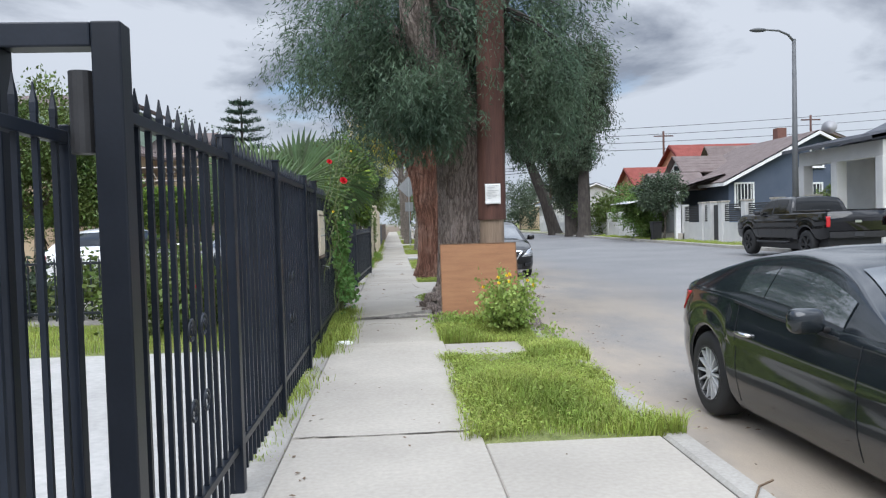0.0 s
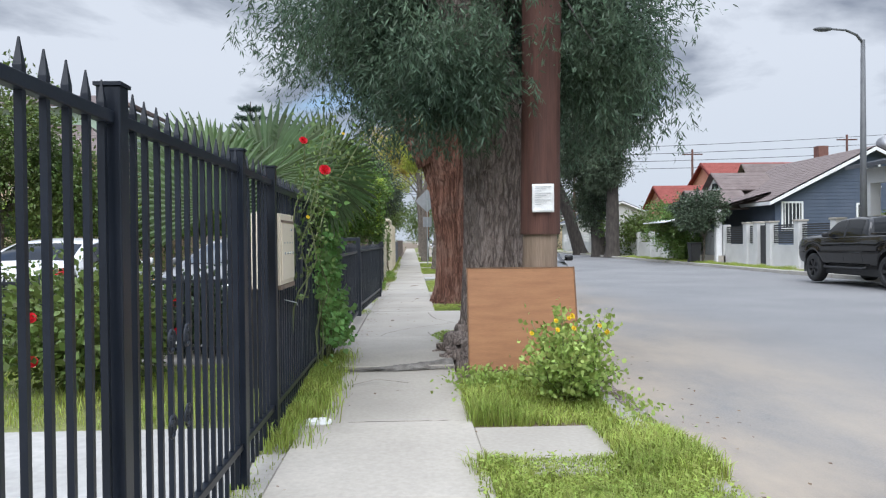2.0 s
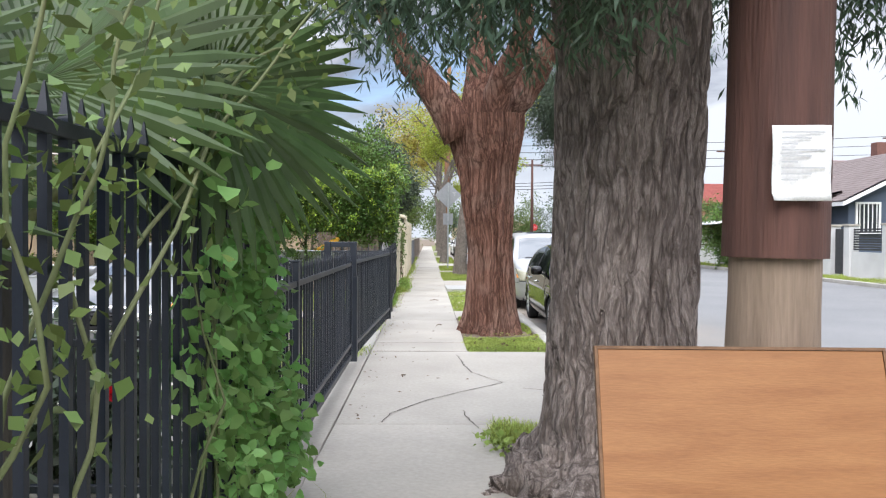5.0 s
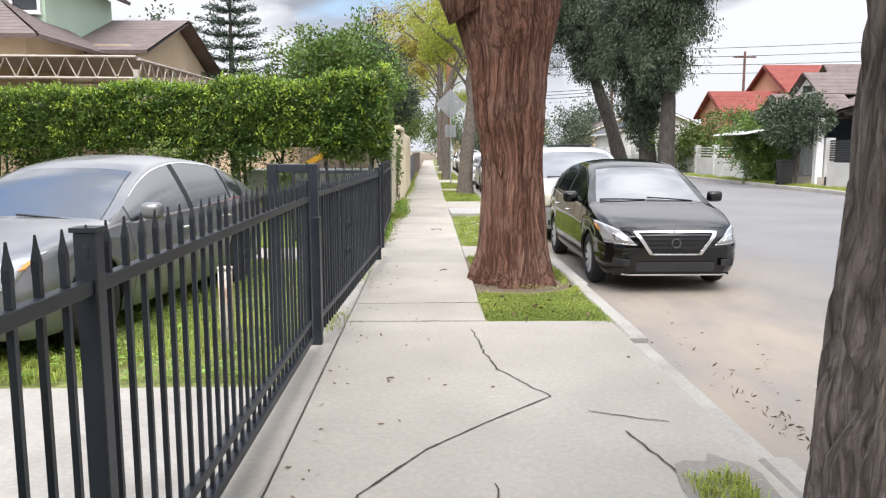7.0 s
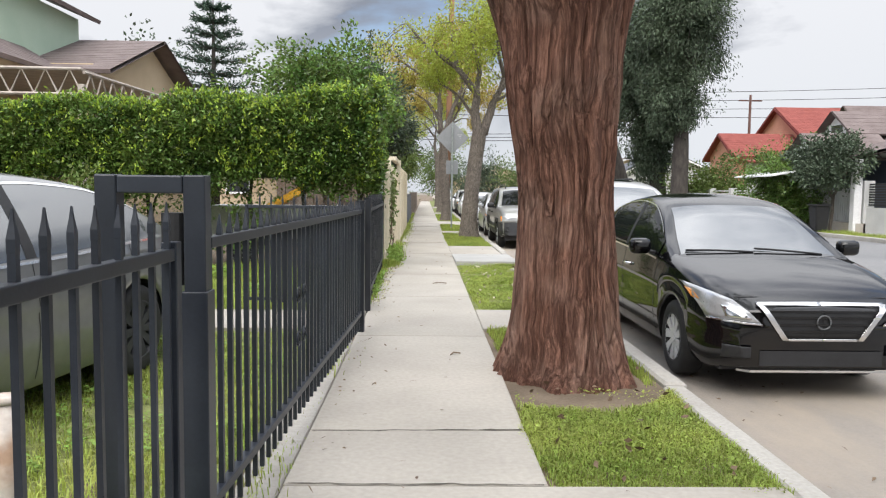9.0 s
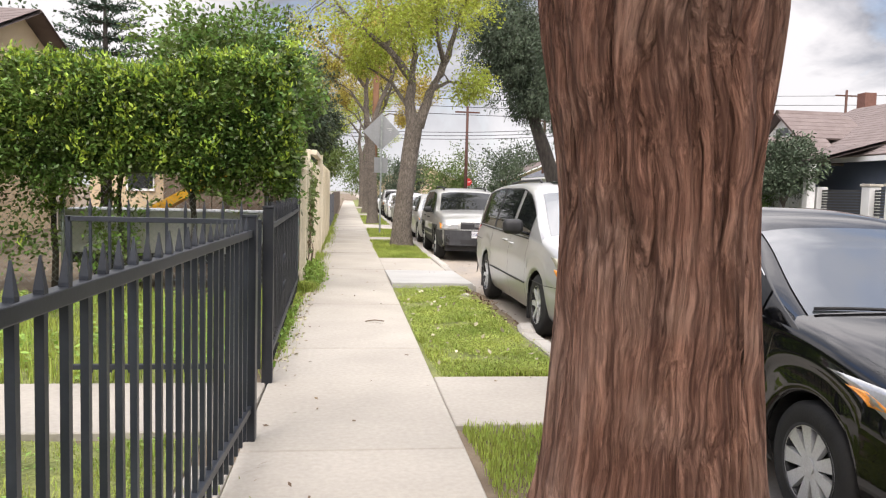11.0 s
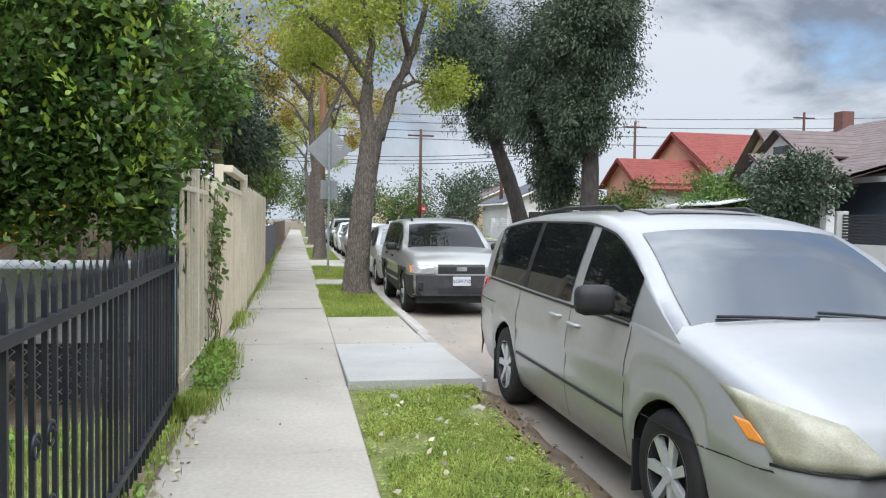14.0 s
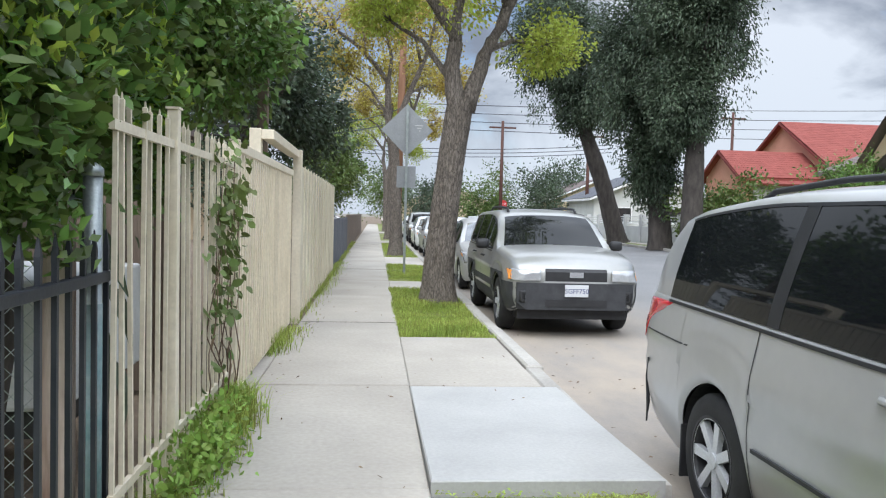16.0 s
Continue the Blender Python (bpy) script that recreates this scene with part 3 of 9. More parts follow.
def sheet(x0, x1, y0, y1, z, nx, ny, amp=0.0, freq=0.4, thick=0.0):
    xs, ys = np.linspace(x0, x1, nx + 1), np.linspace(y0, y1, ny + 1)
    v = [(x, y, z + (amp * noise.noise(Vector((x * freq, y * freq, z * 7))) if amp else 0)) for y in ys for x in xs]
    q = [(j * (nx + 1) + i, j * (nx + 1) + i + 1, (j + 1) * (nx + 1) + i + 1, (j + 1) * (nx + 1) + i) for j in range(ny) for i in range(nx)]
    return np_mesh("sheet", v, q, True)


solo("ground", sheet(-700, 700, -300, 1200, -0.30, 20, 20), M["ground"], "bare pale earth reaching to the horizon", "ground", kind="structure")
solo("road", sheet(KERB_X - 0.02, FAR_KERB + 0.02, -40, 330, ROAD_Z, 14, 200, 0.012, 0.5), M["asphalt"], "worn pale grey asphalt street", "road", kind="structure")
solo("ground_near_lots", boxed(-120, KERB_X - 0.16, -40, 330, -0.29, -0.045), M["soil"], "packed soil of the near lots", "ground", kind="structure")
solo("ground_far_lots", boxed(FAR_KERB + 0.14, 160, -40, 330, -0.29, -0.03), M["turf"], "patchy turf of the lots across the street", "ground", kind="structure")

# pavement slabs, each its own piece
WALK_L, WALK_R = -0.66, 0.56
pavement = solo("pavement", boxed(WALK_L - 0.05, WALK_R, -12, 120, -0.15, -0.04), M["soil"], "cracked pale concrete pavement between fence and verge", "pavement", kind="structure")
joints = [-12, -9.3, -6.6, -3.9, -1.2, 1.3, 5.0, 8.7, 10.85, 13.65, 17.35, 18.15, 20.95, 23.6, 26.2, 28.1, 30.4, 33.9, 37.0, 40.0, 43.0, 46.0, 49.5, 53, 57, 61, 65, 70, 75, 80, 86, 92, 100, 110, 120]
rng = np.random.default_rng(4)
TILT = {7: (0.0, 0.02), 8: (0.06, 0.0), 6: (0.0, 0.015), 20: (0.01, 0.0)}


def slab(x0, x1, y0, y1, z0, z1a, z1b, bevel=0.008):
    """A slab whose top runs from height z1a at y0 to z1b at y1, with worn edges."""
    bm = bmesh.new()
    box(bm, x0, x1, y0, y1, z0, 0.0)
    for v in bm.verts:
        if v.co.z > -0.02:
            v.co.z = z1a if v.co.y < (y0 + y1) / 2 else z1b
    es = [e for e in bm.edges if all(v.co.z > z0 + 0.01 for v in e.verts)]
    bmesh.ops.bevel(bm, geom=es, offset=bevel, segments=1, affect="EDGES")
    return bm


for i, (a, b) in enumerate(zip(joints, joints[1:])):
    za, zb = TILT.get(i, (0.0, 0.0))
    dz = float(rng.uniform(-0.004, 0.004))
    part("slab", slab(WALK_L + 0.0, 1.66 if a == 13.65 else WALK_R + (0.0 if a > 8 else 0.001), a + 0.006, b - 0.006, -0.1, za + dz, zb + dz), M["concrete"], pavement)
# concrete footing strip along the fences
part("footing", slab(WALK_L - 0.19, WALK_L - 0.012, -12, 11.6, -0.1, -0.012, -0.012), M["kerb"], pavement)
part("footing", slab(WALK_L - 0.22, WALK_L - 0.012, 11.62, 16.9, -0.1, 0.0, 0.0), M["concrete"], pavement)
part("footing", slab(WALK_L - 0.22, WALK_L - 0.012, 16.92, 20.8, -0.1, -0.015, -0.015), M["kerb"], pavement)
part("footing", slab(WALK_L - 0.3, WALK_L - 0.012, 29.4, 33.4, -0.1, -0.006, -0.006), M["concrete"], pavement)
part("path_slab", slab(-6.5, WALK_L - 0.012, 21.3, 22.4, -0.1, 0.004, 0.004), M["concrete"], pavement)
# verge crossings
for y0, y1, x1, za, m in ((-12, 0.9, 1.66, 0.0, "concrete"), (0.92, 4.72, 1.66, 0.0, "concrete"), (7.45, 8.55, 1.42, -0.002, "concrete"), (13.3, 13.65, 1.66, 0.0, "concrete"),
                          (21.36, 22.56, 1.66, 0.0, "concrete"), (28.05, 30.4, 1.78, 0.055, "concrete_new"), (30.42, 32.85, 1.66, -0.004, "concrete"), (38.4, 39.9, 1.66, 0, "concrete"), (45, 48.5, 1.66, 0, "concrete"), (60, 63, 1.66, 0, "concrete"), (78, 82, 1.66, 0, "concrete")):
    part("crossing_slab", slab(WALK_R + 0.004, x1, y0 + 0.005, y1 - 0.005, -0.14, za, -0.004 if m == "concrete_new" else za), M[m], pavement)


def wander(pts, seed, step=0.06, amp=0.018):
    """A crack line: straight runs between corners broken by noise."""
    out = []
    for (x0, y0), (x1, y1) in zip(pts, pts[1:]):
        n = max(2, int(math.hypot(x1 - x0, y1 - y0) / step))
        for k in range(n):
            f = k / n
            o = amp * noise.noise(Vector((seed + k * 0.7, seed * 3.1 + x0, y0)))
            out.append((x0 + (x1 - x0) * f + o, y0 + (y1 - y0) * f + o))
    out.append(pts[-1])
    return out


M["crack"] = mat("dirt_in_crack", (0.05, 0.042, 0.034), (0.09, 0.075, 0.06), 12, 0.95, 0.4)


def crack(pts, seed, width=0.012, z=0.004):
    p = wander(pts, seed)
    v = []
    for k, (x, y) in enumerate(p):
        x2, y2 = p[min(k + 1, len(p) - 1)]
        x1, y1 = p[max(k - 1, 0)]
        d = math.hypot(x2 - x1, y2 - y1) or 1
        w = width * (0.35 + 0.9 * abs(noise.noise(Vector((k * 0.4, seed, 2))))) 
        nx, ny = -(y2 - y1) / d * w, (x2 - x1) / d * w
        v += [(x + nx, y + ny, z), (x - nx, y - ny, z)]
    part("crack", np_mesh("crack", v, [(2 * k, 2 * k + 1, 2 * k + 3, 2 * k + 2) for k in range(len(p) - 1)]), M["crack"], pavement)


crack([(0.42, 17.02), (0.47, 16.3), (0.53, 15.88), (0.8, 15.3), (0.37, 14.86), (0.05, 14.5), (-0.25, 14.0), (-0.3, 13.7)], 1.0, 0.010, 0.005)
crack([(0.97, 15.03), (1.38, 14.85)], 2.0, 0.012, 0.006)
crack([(1.11, 14.72), (1.22, 14.2), (1.2, 13.7)], 3.0, 0.014, 0.006)
crack([(-0.5, 9.95), (-0.2, 10.3), (0.1, 10.1)], 4.0, 0.01, 0.03)
crack([(-0.64, 11.4), (-0.35, 11.55), (-0.2, 11.75)], 5.0, 0.014, 0.02)
crack([(0.2, 13.5), (0.4, 13.2), (0.55, 13.0)], 6.0, 0.012, 0.006)
crack([(-0.64, 5.02), (-0.1, 4.99), (0.54, 5.02)], 8.0, 0.012, 0.004)
crack([(-0.64, 8.66), (-0.2, 8.72), (0.54, 8.7)], 9.0, 0.026, 0.012)
crack([(-0.6, 10.75), (-0.2, 10.80), (0.2, 10.81), (0.54, 10.92)], 10.0, 0.03, 0.04)
M["broken"] = mat("broken_concrete", (0.12, 0.11, 0.10), (0.30, 0.285, 0.26), 14, 0.95, 0.9, 5)
edge_v, edge_q = [], []
for k in range(61):
    f = k / 60
    x, y = -0.62 + 1.17 * f, 10.83 + 0.02 * math.sin(f * 9) + 0.09 * f * f
    h = 0.012 + 0.072 * f ** 1.3
    for j, (dy, dz) in enumerate(((-0.055, 0.0), (-0.05, 0.25), (-0.03, 0.55), (-0.015, 0.85), (0.01, 1.0), (0.08, 0.86))):
        wob = 0.018 * noise.noise(Vector((x * 14, j * 1.7, 3))) + 0.01 * noise.noise(Vector((x * 40, j * 3.1, 8)))
        edge_v.append((x, y + dy * (0.5 + f) + wob, 0.025 + h * dz + 0.35 * wob * (0.4 + f)))
    if k:
        edge_q += [((k - 1) * 6 + j, k * 6 + j, k * 6 + j + 1, (k - 1) * 6 + j + 1) for j in range(5)]
part("broken_edge", np_mesh("broken_edge", edge_v, edge_q), M["broken"], pavement, "rough broken edge of a heaved slab")
crack([(-0.64, 18.12), (0.54, 18.16)], 11.0, 0.012, 0.004)
crack([(-0.64, 17.36), (0.54, 17.35)], 12.0, 0.008, 0.004)
crack([(-0.64, 33.88), (0.54, 33.9)], 13.0, 0.03, 0.006)
crack([(0.15, 24.9), (0.3, 24.85)], 7.0, 0.01)

hv = [(1.38, 13.95, 0.0065)]
for k in range(28):
    a = 2 * math.pi * k / 28
    w = 1 + 0.35 * noise.noise(Vector((math.cos(a) * 2, math.sin(a) * 2, 7)))
    hv.append((1.38 + 0.20 * w * math.cos(a) + 0.05 * math.sin(a), 13.95 + 0.46 * w * math.sin(a), 0.006))
part("broken_hollow", np_mesh("hollow", hv, [(0, 1 + k, 1 + (k + 1) % 28) for k in range(28)]), M["gutter"], pavement, "crumbled hollow in the concrete by the kerb")
crack([(0.36, 14.1), (0.37, 13.9), (0.45, 13.5)], 14.0, 0.010, 0.006)
# kerb stones
for gap, (side, x0, x1, ya, yb) in enumerate(((1, KERB_X - 0.16, KERB_X, -12, 112), (-1, FAR_KERB, FAR_KERB + 0.15, -10, 130))):
    kerb = solo("kerb", boxed(x0 + 0.01, x1 - 0.01, ya, yb, -0.28, -0.16), M["kerb"], "worn concrete kerb along the street", "kerb", kind="structure")
    y = ya
    k = 0
    while y < yb:
        ln = 2.4 if gap == 0 else 3.0
        dx = float(rng.uniform(-0.012, 0.012))
        drop = -0.05 if gap == 0 and (13.0 < y < 15.0) else 0.0
        if not (gap == 0 and (9.2 < y < 12.0 or 23.9 < y < 26.6)):
            part("kerb_stone", slab(x0 + dx, x1 + dx, y + 0.01, y + ln - 0.01, -0.28, drop + dx, drop + dx * 0.5, 0.02), M["kerb"], kerb)
        y += ln
        k += 1
near_kerb = bpy.data.objects["kerb"]
part("kerb_stone", slab(KERB_X - 0.16, KERB_X, 24.01, 24.42, -0.28, 0.0, -0.004, 0.02), M["kerb"], near_kerb)
part("kerb_stone", slab(-0.085, 0.085, -0.21, 0.21, -0.20, 0.012, -0.006, 0.03), M["kerb"], near_kerb, "loose broken kerb block", m=pose(KERB_X - 0.05, 24.68, 0.01, 3, -5, -9))
part("kerb_stone", slab(KERB_X - 0.16, KERB_X, 28.12, 28.79, -0.28, 0.02, 0.0, 0.02), M["kerb"], near_kerb)
ev, eq = [], []
for j in range(61):
    for i in range(9):
        f, y = i / 8, 24.85 + 3.3 * j / 60
        n_ = noise.noise(Vector((f * 3, y * 2.3, 6))) + 0.5 * noise.noise(Vector((f * 9, y * 8, 2)))
        ev.append((1.60 + (0.36 + 0.07 * noise.noise(Vector((y * 2, 0, 1)))) * f, y, -0.03 + (ROAD_Z + 0.034) * f ** 1.6 + 0.022 * n_ * (1 - f ** 3)))
for j in range(60):
    eq += [(j * 9 + i, j * 9 + i + 1, (j + 1) * 9 + i + 1, (j + 1) * 9 + i) for i in range(8)]
solo("verge_edge", np_mesh("verge_edge", ev, eq, True), M["soil"], "crumbled earth edge of the verge where the kerb is missing", "ground", kind="structure")
part("footway", boxed(FAR_KERB + 1.0, FAR_KERB + 1.75, -10, 130, -0.2, -0.005), M["concrete"], solo("pavement_far", boxed(FAR_KERB + 1.02, FAR_KERB + 1.7, -10, 130, -0.25, -0.05), M["soil"], "pale concrete pavement across the street", "pavement", kind="structure"))
solo("yard_slab", boxed(-9.0, WALK_L - 0.21, -12, 8.75, -0.15, -0.02), M["yard_slab"], "pale concrete yard slab behind the tall fence", "slab", kind="structure")
solo("yard_slab", boxed(-9.0, WALK_L - 0.23, 11.7, 15.6, -0.15, -0.02), M["kerb"], "pale concrete driveway behind the low fence", "slab", kind="structure")

# ---- grass ----


def grass(name, x0, x1, y0, y1, n, h, material, label, seed, z=-0.03, lean=0.5, hole=None, patchy=0.0, ragged=0.12):
    r = np.random.default_rng(seed)
    x, y = r.uniform(x0, x1, n), r.uniform(y0, y1, n)
    keep = np.ones(n, bool)
    wob = np.array([noise.noise(Vector((a * 0.9 + seed, b * 1.1, 0.3))) for a, b in zip(x, y)])
    if name == "weeds":
        x = x0 + (x1 - x0) * np.abs(r.normal(size=n)) * 0.42
        keep &= (wob > -0.12) | (r.uniform(0, 1, n) < 0.25)
        keep &= x < x1 + 0.1
    else:
        m = np.minimum(np.minimum(x - x0, x1 - x), np.minimum(y - y0, y1 - y))
        keep &= m > (0.05 + ragged * (wob + (0.35 if ragged > 0.2 else 0.0))) * r.uniform(0.3, 1.3, n)
    if hole:
        keep &= ((x - hole[0]) / hole[2]) ** 2 + ((y - hole[1]) / hole[3]) ** 2 > 1
    if patchy:
        f = np.array([noise.noise(Vector((a * 1.7, b * 1.7, seed))) for a, b in zip(x, y)])
        keep &= f > -0.45 + patchy * r.uniform(0, 0.9, n) 
    x, y = x[keep], y[keep]
    n = len(x)
    hh = h * (0.45 + 0.75 * r.uniform(0, 1, n)) * (0.75 + 0.45 * np.sin(x * 3.1 + seed) * np.sin(y * 2.3))
    an = r.uniform(0, 6.283, n)
    ln = lean * hh * r.uniform(0.1, 1.0, n)
    bx, by = np.cos(an) * ln, np.sin(an) * ln
    w = np.minimum(0.0022 + 0.0022 * r.uniform(0, 1, n), hh * 0.05 + 0.0008)
    sx, sy = -np.sin(an) * w, np.cos(an) * w
    v = np.empty((n, 5, 3))
    v[:, 0] = np.stack([x - sx, y - sy, np.full(n, z)], 1)
    v[:, 1] = np.stack([x + sx, y + sy, np.full(n, z)], 1)
    v[:, 2] = np.stack([x + sx * 0.8 + bx * 0.4, y + sy * 0.8 + by * 0.4, z + hh * 0.65], 1)
    v[:, 3] = np.stack([x + bx, y + by, z + hh * (1 - 0.25 * lean)], 1)
    v[:, 4] = np.stack([x - sx * 0.8 + bx * 0.4, y - sy * 0.8 + by * 0.4, z + hh * 0.65], 1)
    k = np.arange(n)[:, None] * 5
    tri = np.concatenate([k + np.array([[0, 1, 2]]), k + np.array([[0, 2, 4]]), k + np.array([[4, 2, 3]])], 1).reshape(-1, 3)
    return solo(name, np_mesh(name, v.reshape(-1, 3), tri), material, label, "grass", kind="stuff")


def turf(x0, x1, y0, y1, z=-0.03, m="turf"):
    solo("turf", sheet(x0, x1, y0, y1, z, 12, max(4, int((y1 - y0) * 6)), 0.02, 1.5), M[m], "soil and short turf under the grass", "turf", kind="structure")


def ground_leaves(name, x0, x1, y0, y1, n, size, material, label, seed, z=-0.02, up=0.05):
    """Low broad leaves lying over the turf in patches, like clover."""
    r = np.random.default_rng(seed)
    c = np.stack([r.uniform(x0, x1, n // 12), r.uniform(y0, y1, n // 12)], 1)
    keep = np.array([noise.noise(Vector((a * 1.3 + seed, b * 1.3, 2))) for a, b in c]) > r.uniform(-0.35, 0.25, len(c))
    c = np.repeat(c[keep], 12, 0)
    k = len(c)
    c = np.clip(c + r.normal(size=(k, 2)) * 0.045, [x0 + 0.02, y0 + 0.02], [x1 - 0.02, y1 - 0.02])
    an, tip = r.uniform(0, 6.283, k), r.uniform(-0.25, 0.55, k)
    d = np.stack([np.cos(an) * np.cos(tip), np.sin(an) * np.cos(tip), np.sin(tip)], 1)
    s = np.stack([-np.sin(an), np.cos(an), r.normal(size=k) * 0.25], 1)
    ln = size * r.uniform(0.6, 1.3, (k, 1))
    p = np.column_stack([c, z + up * r.uniform(0.2, 1.0, k)])
    v = np.stack([p, p + d * ln * 0.5 + s * ln * 0.36 + [0, 0, 0.004], p + d * ln, p + d * ln * 0.5 - s * ln * 0.36 + [0, 0, 0.004]], 1)
    return solo(name, np_mesh(name, v.reshape(-1, 3), np.arange(k * 4).reshape(k, 4)), material, label, "weeds", kind="stuff")


V0, V1 = WALK_R + 0.005, KERB_X - 0.16
turf(V0, V1, 4.7, 7.44); grass("grass", 0.36, 1.84, 4.72, 7.75, 56000, 0.17, M["blade"], "overgrown bright green verge grass", 11, lean=1.0, ragged=0.5)
grass("grass", 1.35, 1.95, 7.3, 9.0, 8000, 0.14, M["blade"], "bright green grass spilling over the kerb", 12, lean=0.9)
turf(V0, V1, 8.56, 13.29, -0.02, "soil"); grass("grass", 0.5, 1.7, 8.55, 10.3, 17000, 0.2, M["blade"], "bright green weeds round the tree's roots", 13, lean=0.8)
turf(V0, V1, 17.26, 21.35, -0.035, "soil"); grass("grass", V0 - 0.03, V1 + 0.03, 17.26, 19.1, 40000, 0.065, M["blade"], "short green verge grass", 14, lean=1.1, hole=(1.02, 19.5, 0.72, 0.95), patchy=0.35)
grass("grass", V0 + 0.02, V1, 19.2, 21.33, 18000, 0.07, M["blade"], "short green verge grass behind the tree", 15, hole=(0.98, 19.4, 0.6, 0.7), patchy=0.4)
turf(V0, V1, 22.57, 28.04); grass("grass", V0 + 0.02, V1, 22.6, 27.93, 80000, 0.07, M["blade"], "short bright green verge grass", 16, patchy=0.55, lean=1.1)
turf(V0, V1, 32.86, 38.39); grass("grass", V0 - 0.05, V1, 32.8, 38.39, 24000, 0.11, M["blade"], "green grass round the street tree", 17)
turf(V0, V1, 39.9, 45); grass("grass", V0, V1, 39.9, 45, 12000, 0.09, M["blade"], "green verge grass", 18)
turf(V0, V1, 48.5, 60); grass("grass", V0, V1, 48.5, 60, 12000, 0.1, M["blade"], "green verge grass", 19)
turf(V0, V1, 63, 78); turf(V0, V1, 82, 130)
ground_leaves("clover", V0, V1, 22.6, 28.0, 9000, 0.022, M["blade"], "bright green clover among the verge grass", 61)
ground_leaves("clover", V0, V1, 17.3, 19.0, 2200, 0.02, M["blade"], "green clover among the verge grass by the tree", 62)
ground_leaves("clover", V0 - 0.1, V1 + 0.1, 4.8, 7.5, 4500, 0.026, M["blade"], "bright green clover in the overgrown verge", 63, up=0.15)
ground_leaves("clover", -4.5, -0.95, 15.7, 21.2, 9000, 0.035, M["blade_dark"], "broad-leaved green weeds on the front lawn", 65, up=0.06)
ground_leaves("clover", -5.0, -0.95, 22.5, 26.6, 9000, 0.05, M["blade_dark"], "broad-leaved green weeds on the lawn", 64, up=0.14)
for gx, gy, gr, gn, gh, gs in ((1.36, 14.0, 0.16, 700, 0.10, 71), (0.66, 15.45, 0.05, 90, 0.05, 72), (0.75, 13.25, 0.24, 1600, 0.16, 73), (1.45, 13.5, 0.14, 500, 0.12, 74)):
    grass("weed_tuft", gx - gr, gx + gr, gy - gr, gy + gr, gn, gh, M["blade"], "small tuft of weeds growing from broken concrete", gs, z=0.0, lean=0.9)
# weeds along the fence foot
for a, b, n, h, s in ((8.0, 11.6, 11000, 0.25, 21), (4.6, 8.0, 1500, 0.1, 22), (17.0, 20.8, 900, 0.06, 23), (22.6, 27.3, 2600, 0.13, 24), (27.2, 29.6, 9000, 0.26, 25), (31.6, 34, 1500, 0.2, 26), (34, 45, 4000, 0.22, 27), (45, 60, 3000, 0.2, 28)):
    grass("weeds", -0.86 if s != 25 else -0.80, -0.60 if s not in (21, 25, 26, 27) else -0.5, a, b, n, h, M["blade"], "green weeds along the foot of the fence", s, z=-0.02, lean=0.75)
# lawns
turf(-9, -0.9, 8.76, 11.69, -0.035); grass("grass", -6.5, -0.95, 8.8, 11.6, 14000, 0.12, M["blade"], "green lawn behind the tall fence", 31)
turf(-9, -0.9, 15.61, 21.29, -0.035); grass("grass", -5.5, -0.95, 15.65, 21.28, 60000, 0.085, M["blade"], "bright green lawn behind the low fence", 32, lean=1.1, patchy=0.3)
turf(-9, -0.9, 22.41, 27.2, -0.035); grass("grass", -6.5, -0.95, 22.45, 27.1, 26000, 0.18, M["blade"], "bright green lawn inside the gate", 33)
turf(FAR_KERB + 0.15, FAR_KERB + 1.0, 30.5, 60, -0.01); grass("grass", FAR_KERB + 0.16, FAR_KERB + 1.0, 33.0, 56, 14000, 0.16, M["blade"], "green verge grass across the street", 34, z=-0.01)

# ---- fences ----
FX = -0.81


def picket_mesh(h, w=0.02, tip=0.10):
    bm = bmesh.new()
    s = w / 2
    levels = [(0.0, s), (h - tip, s), (h - tip + 0.004, s * 1.08), (h - tip + 0.03, s * 1.1), (h - 0.025, s * 0.5), (h, 0.002)]
    rings = [[bm.verts.new((x * r, y * r, z)) for x, y in ((1, 1), (-1, 1), (-1, -1), (1, -1))] for z, r in levels]
    for a, b in zip(rings, rings[1:]):
        for k in range(4):
            bm.faces.new((a[k], a[(k + 1) % 4], b[(k + 1) % 4], b[k]))
    bm.faces.new(rings[0][::-1])
    bm.faces.new(rings[-1])
    return mesh_of(bm, name="picket")


def post(bm, x, y, z0, z1, s=0.075):
    box(bm, x - s / 2, x + s / 2, y - s / 2, y + s / 2, z0, z1, 0.005)
    box(bm, x - s / 2 - 0.006, x + s / 2 + 0.006, y - s / 2 - 0.006, y + s / 2 + 0.006, z1, z1 + 0.012)
    return bm


def spear_fence(name, label, y0, y1, top, rails, material, step=0.12, posts=(), post_top=None, x=FX, group="fences", flip=False, base=0.04, post_s=0.075, w=0.02, tip=0.10):
    """Pickets with spear tips on rails; runs along y at x, or along x at y when flip."""
    f = thing(name, pose(x, y0, 0) if not flip else pose(y0, x, 0, 0, 0, -90), label, "fence", group)
    me = picket_mesh(top - base, w, tip)
    me.materials.append(material)
    n = int((y1 - y0) / step)
    for i in range(n + 1):
        yy = 0.03 + i * step
        if any(abs(yy - (p - y0)) < post_s * 0.7 for p in posts):
            continue
        j = float(rng.normal()) * 0.6
        part("picket", me, None, f, m=pose(0, yy, base, j * 0.4, j * 0.3, 0))
    for z in rails:
        part("rail", boxed(-0.02, 0.02, 0, y1 - y0, z - 0.02, z + 0.02, 0.004), material, f)
    for p in posts:
        part("post", post(bmesh.new(), 0, p - y0, -0.05, (post_top or top) - 0.01, post_s), material, f)
    return f


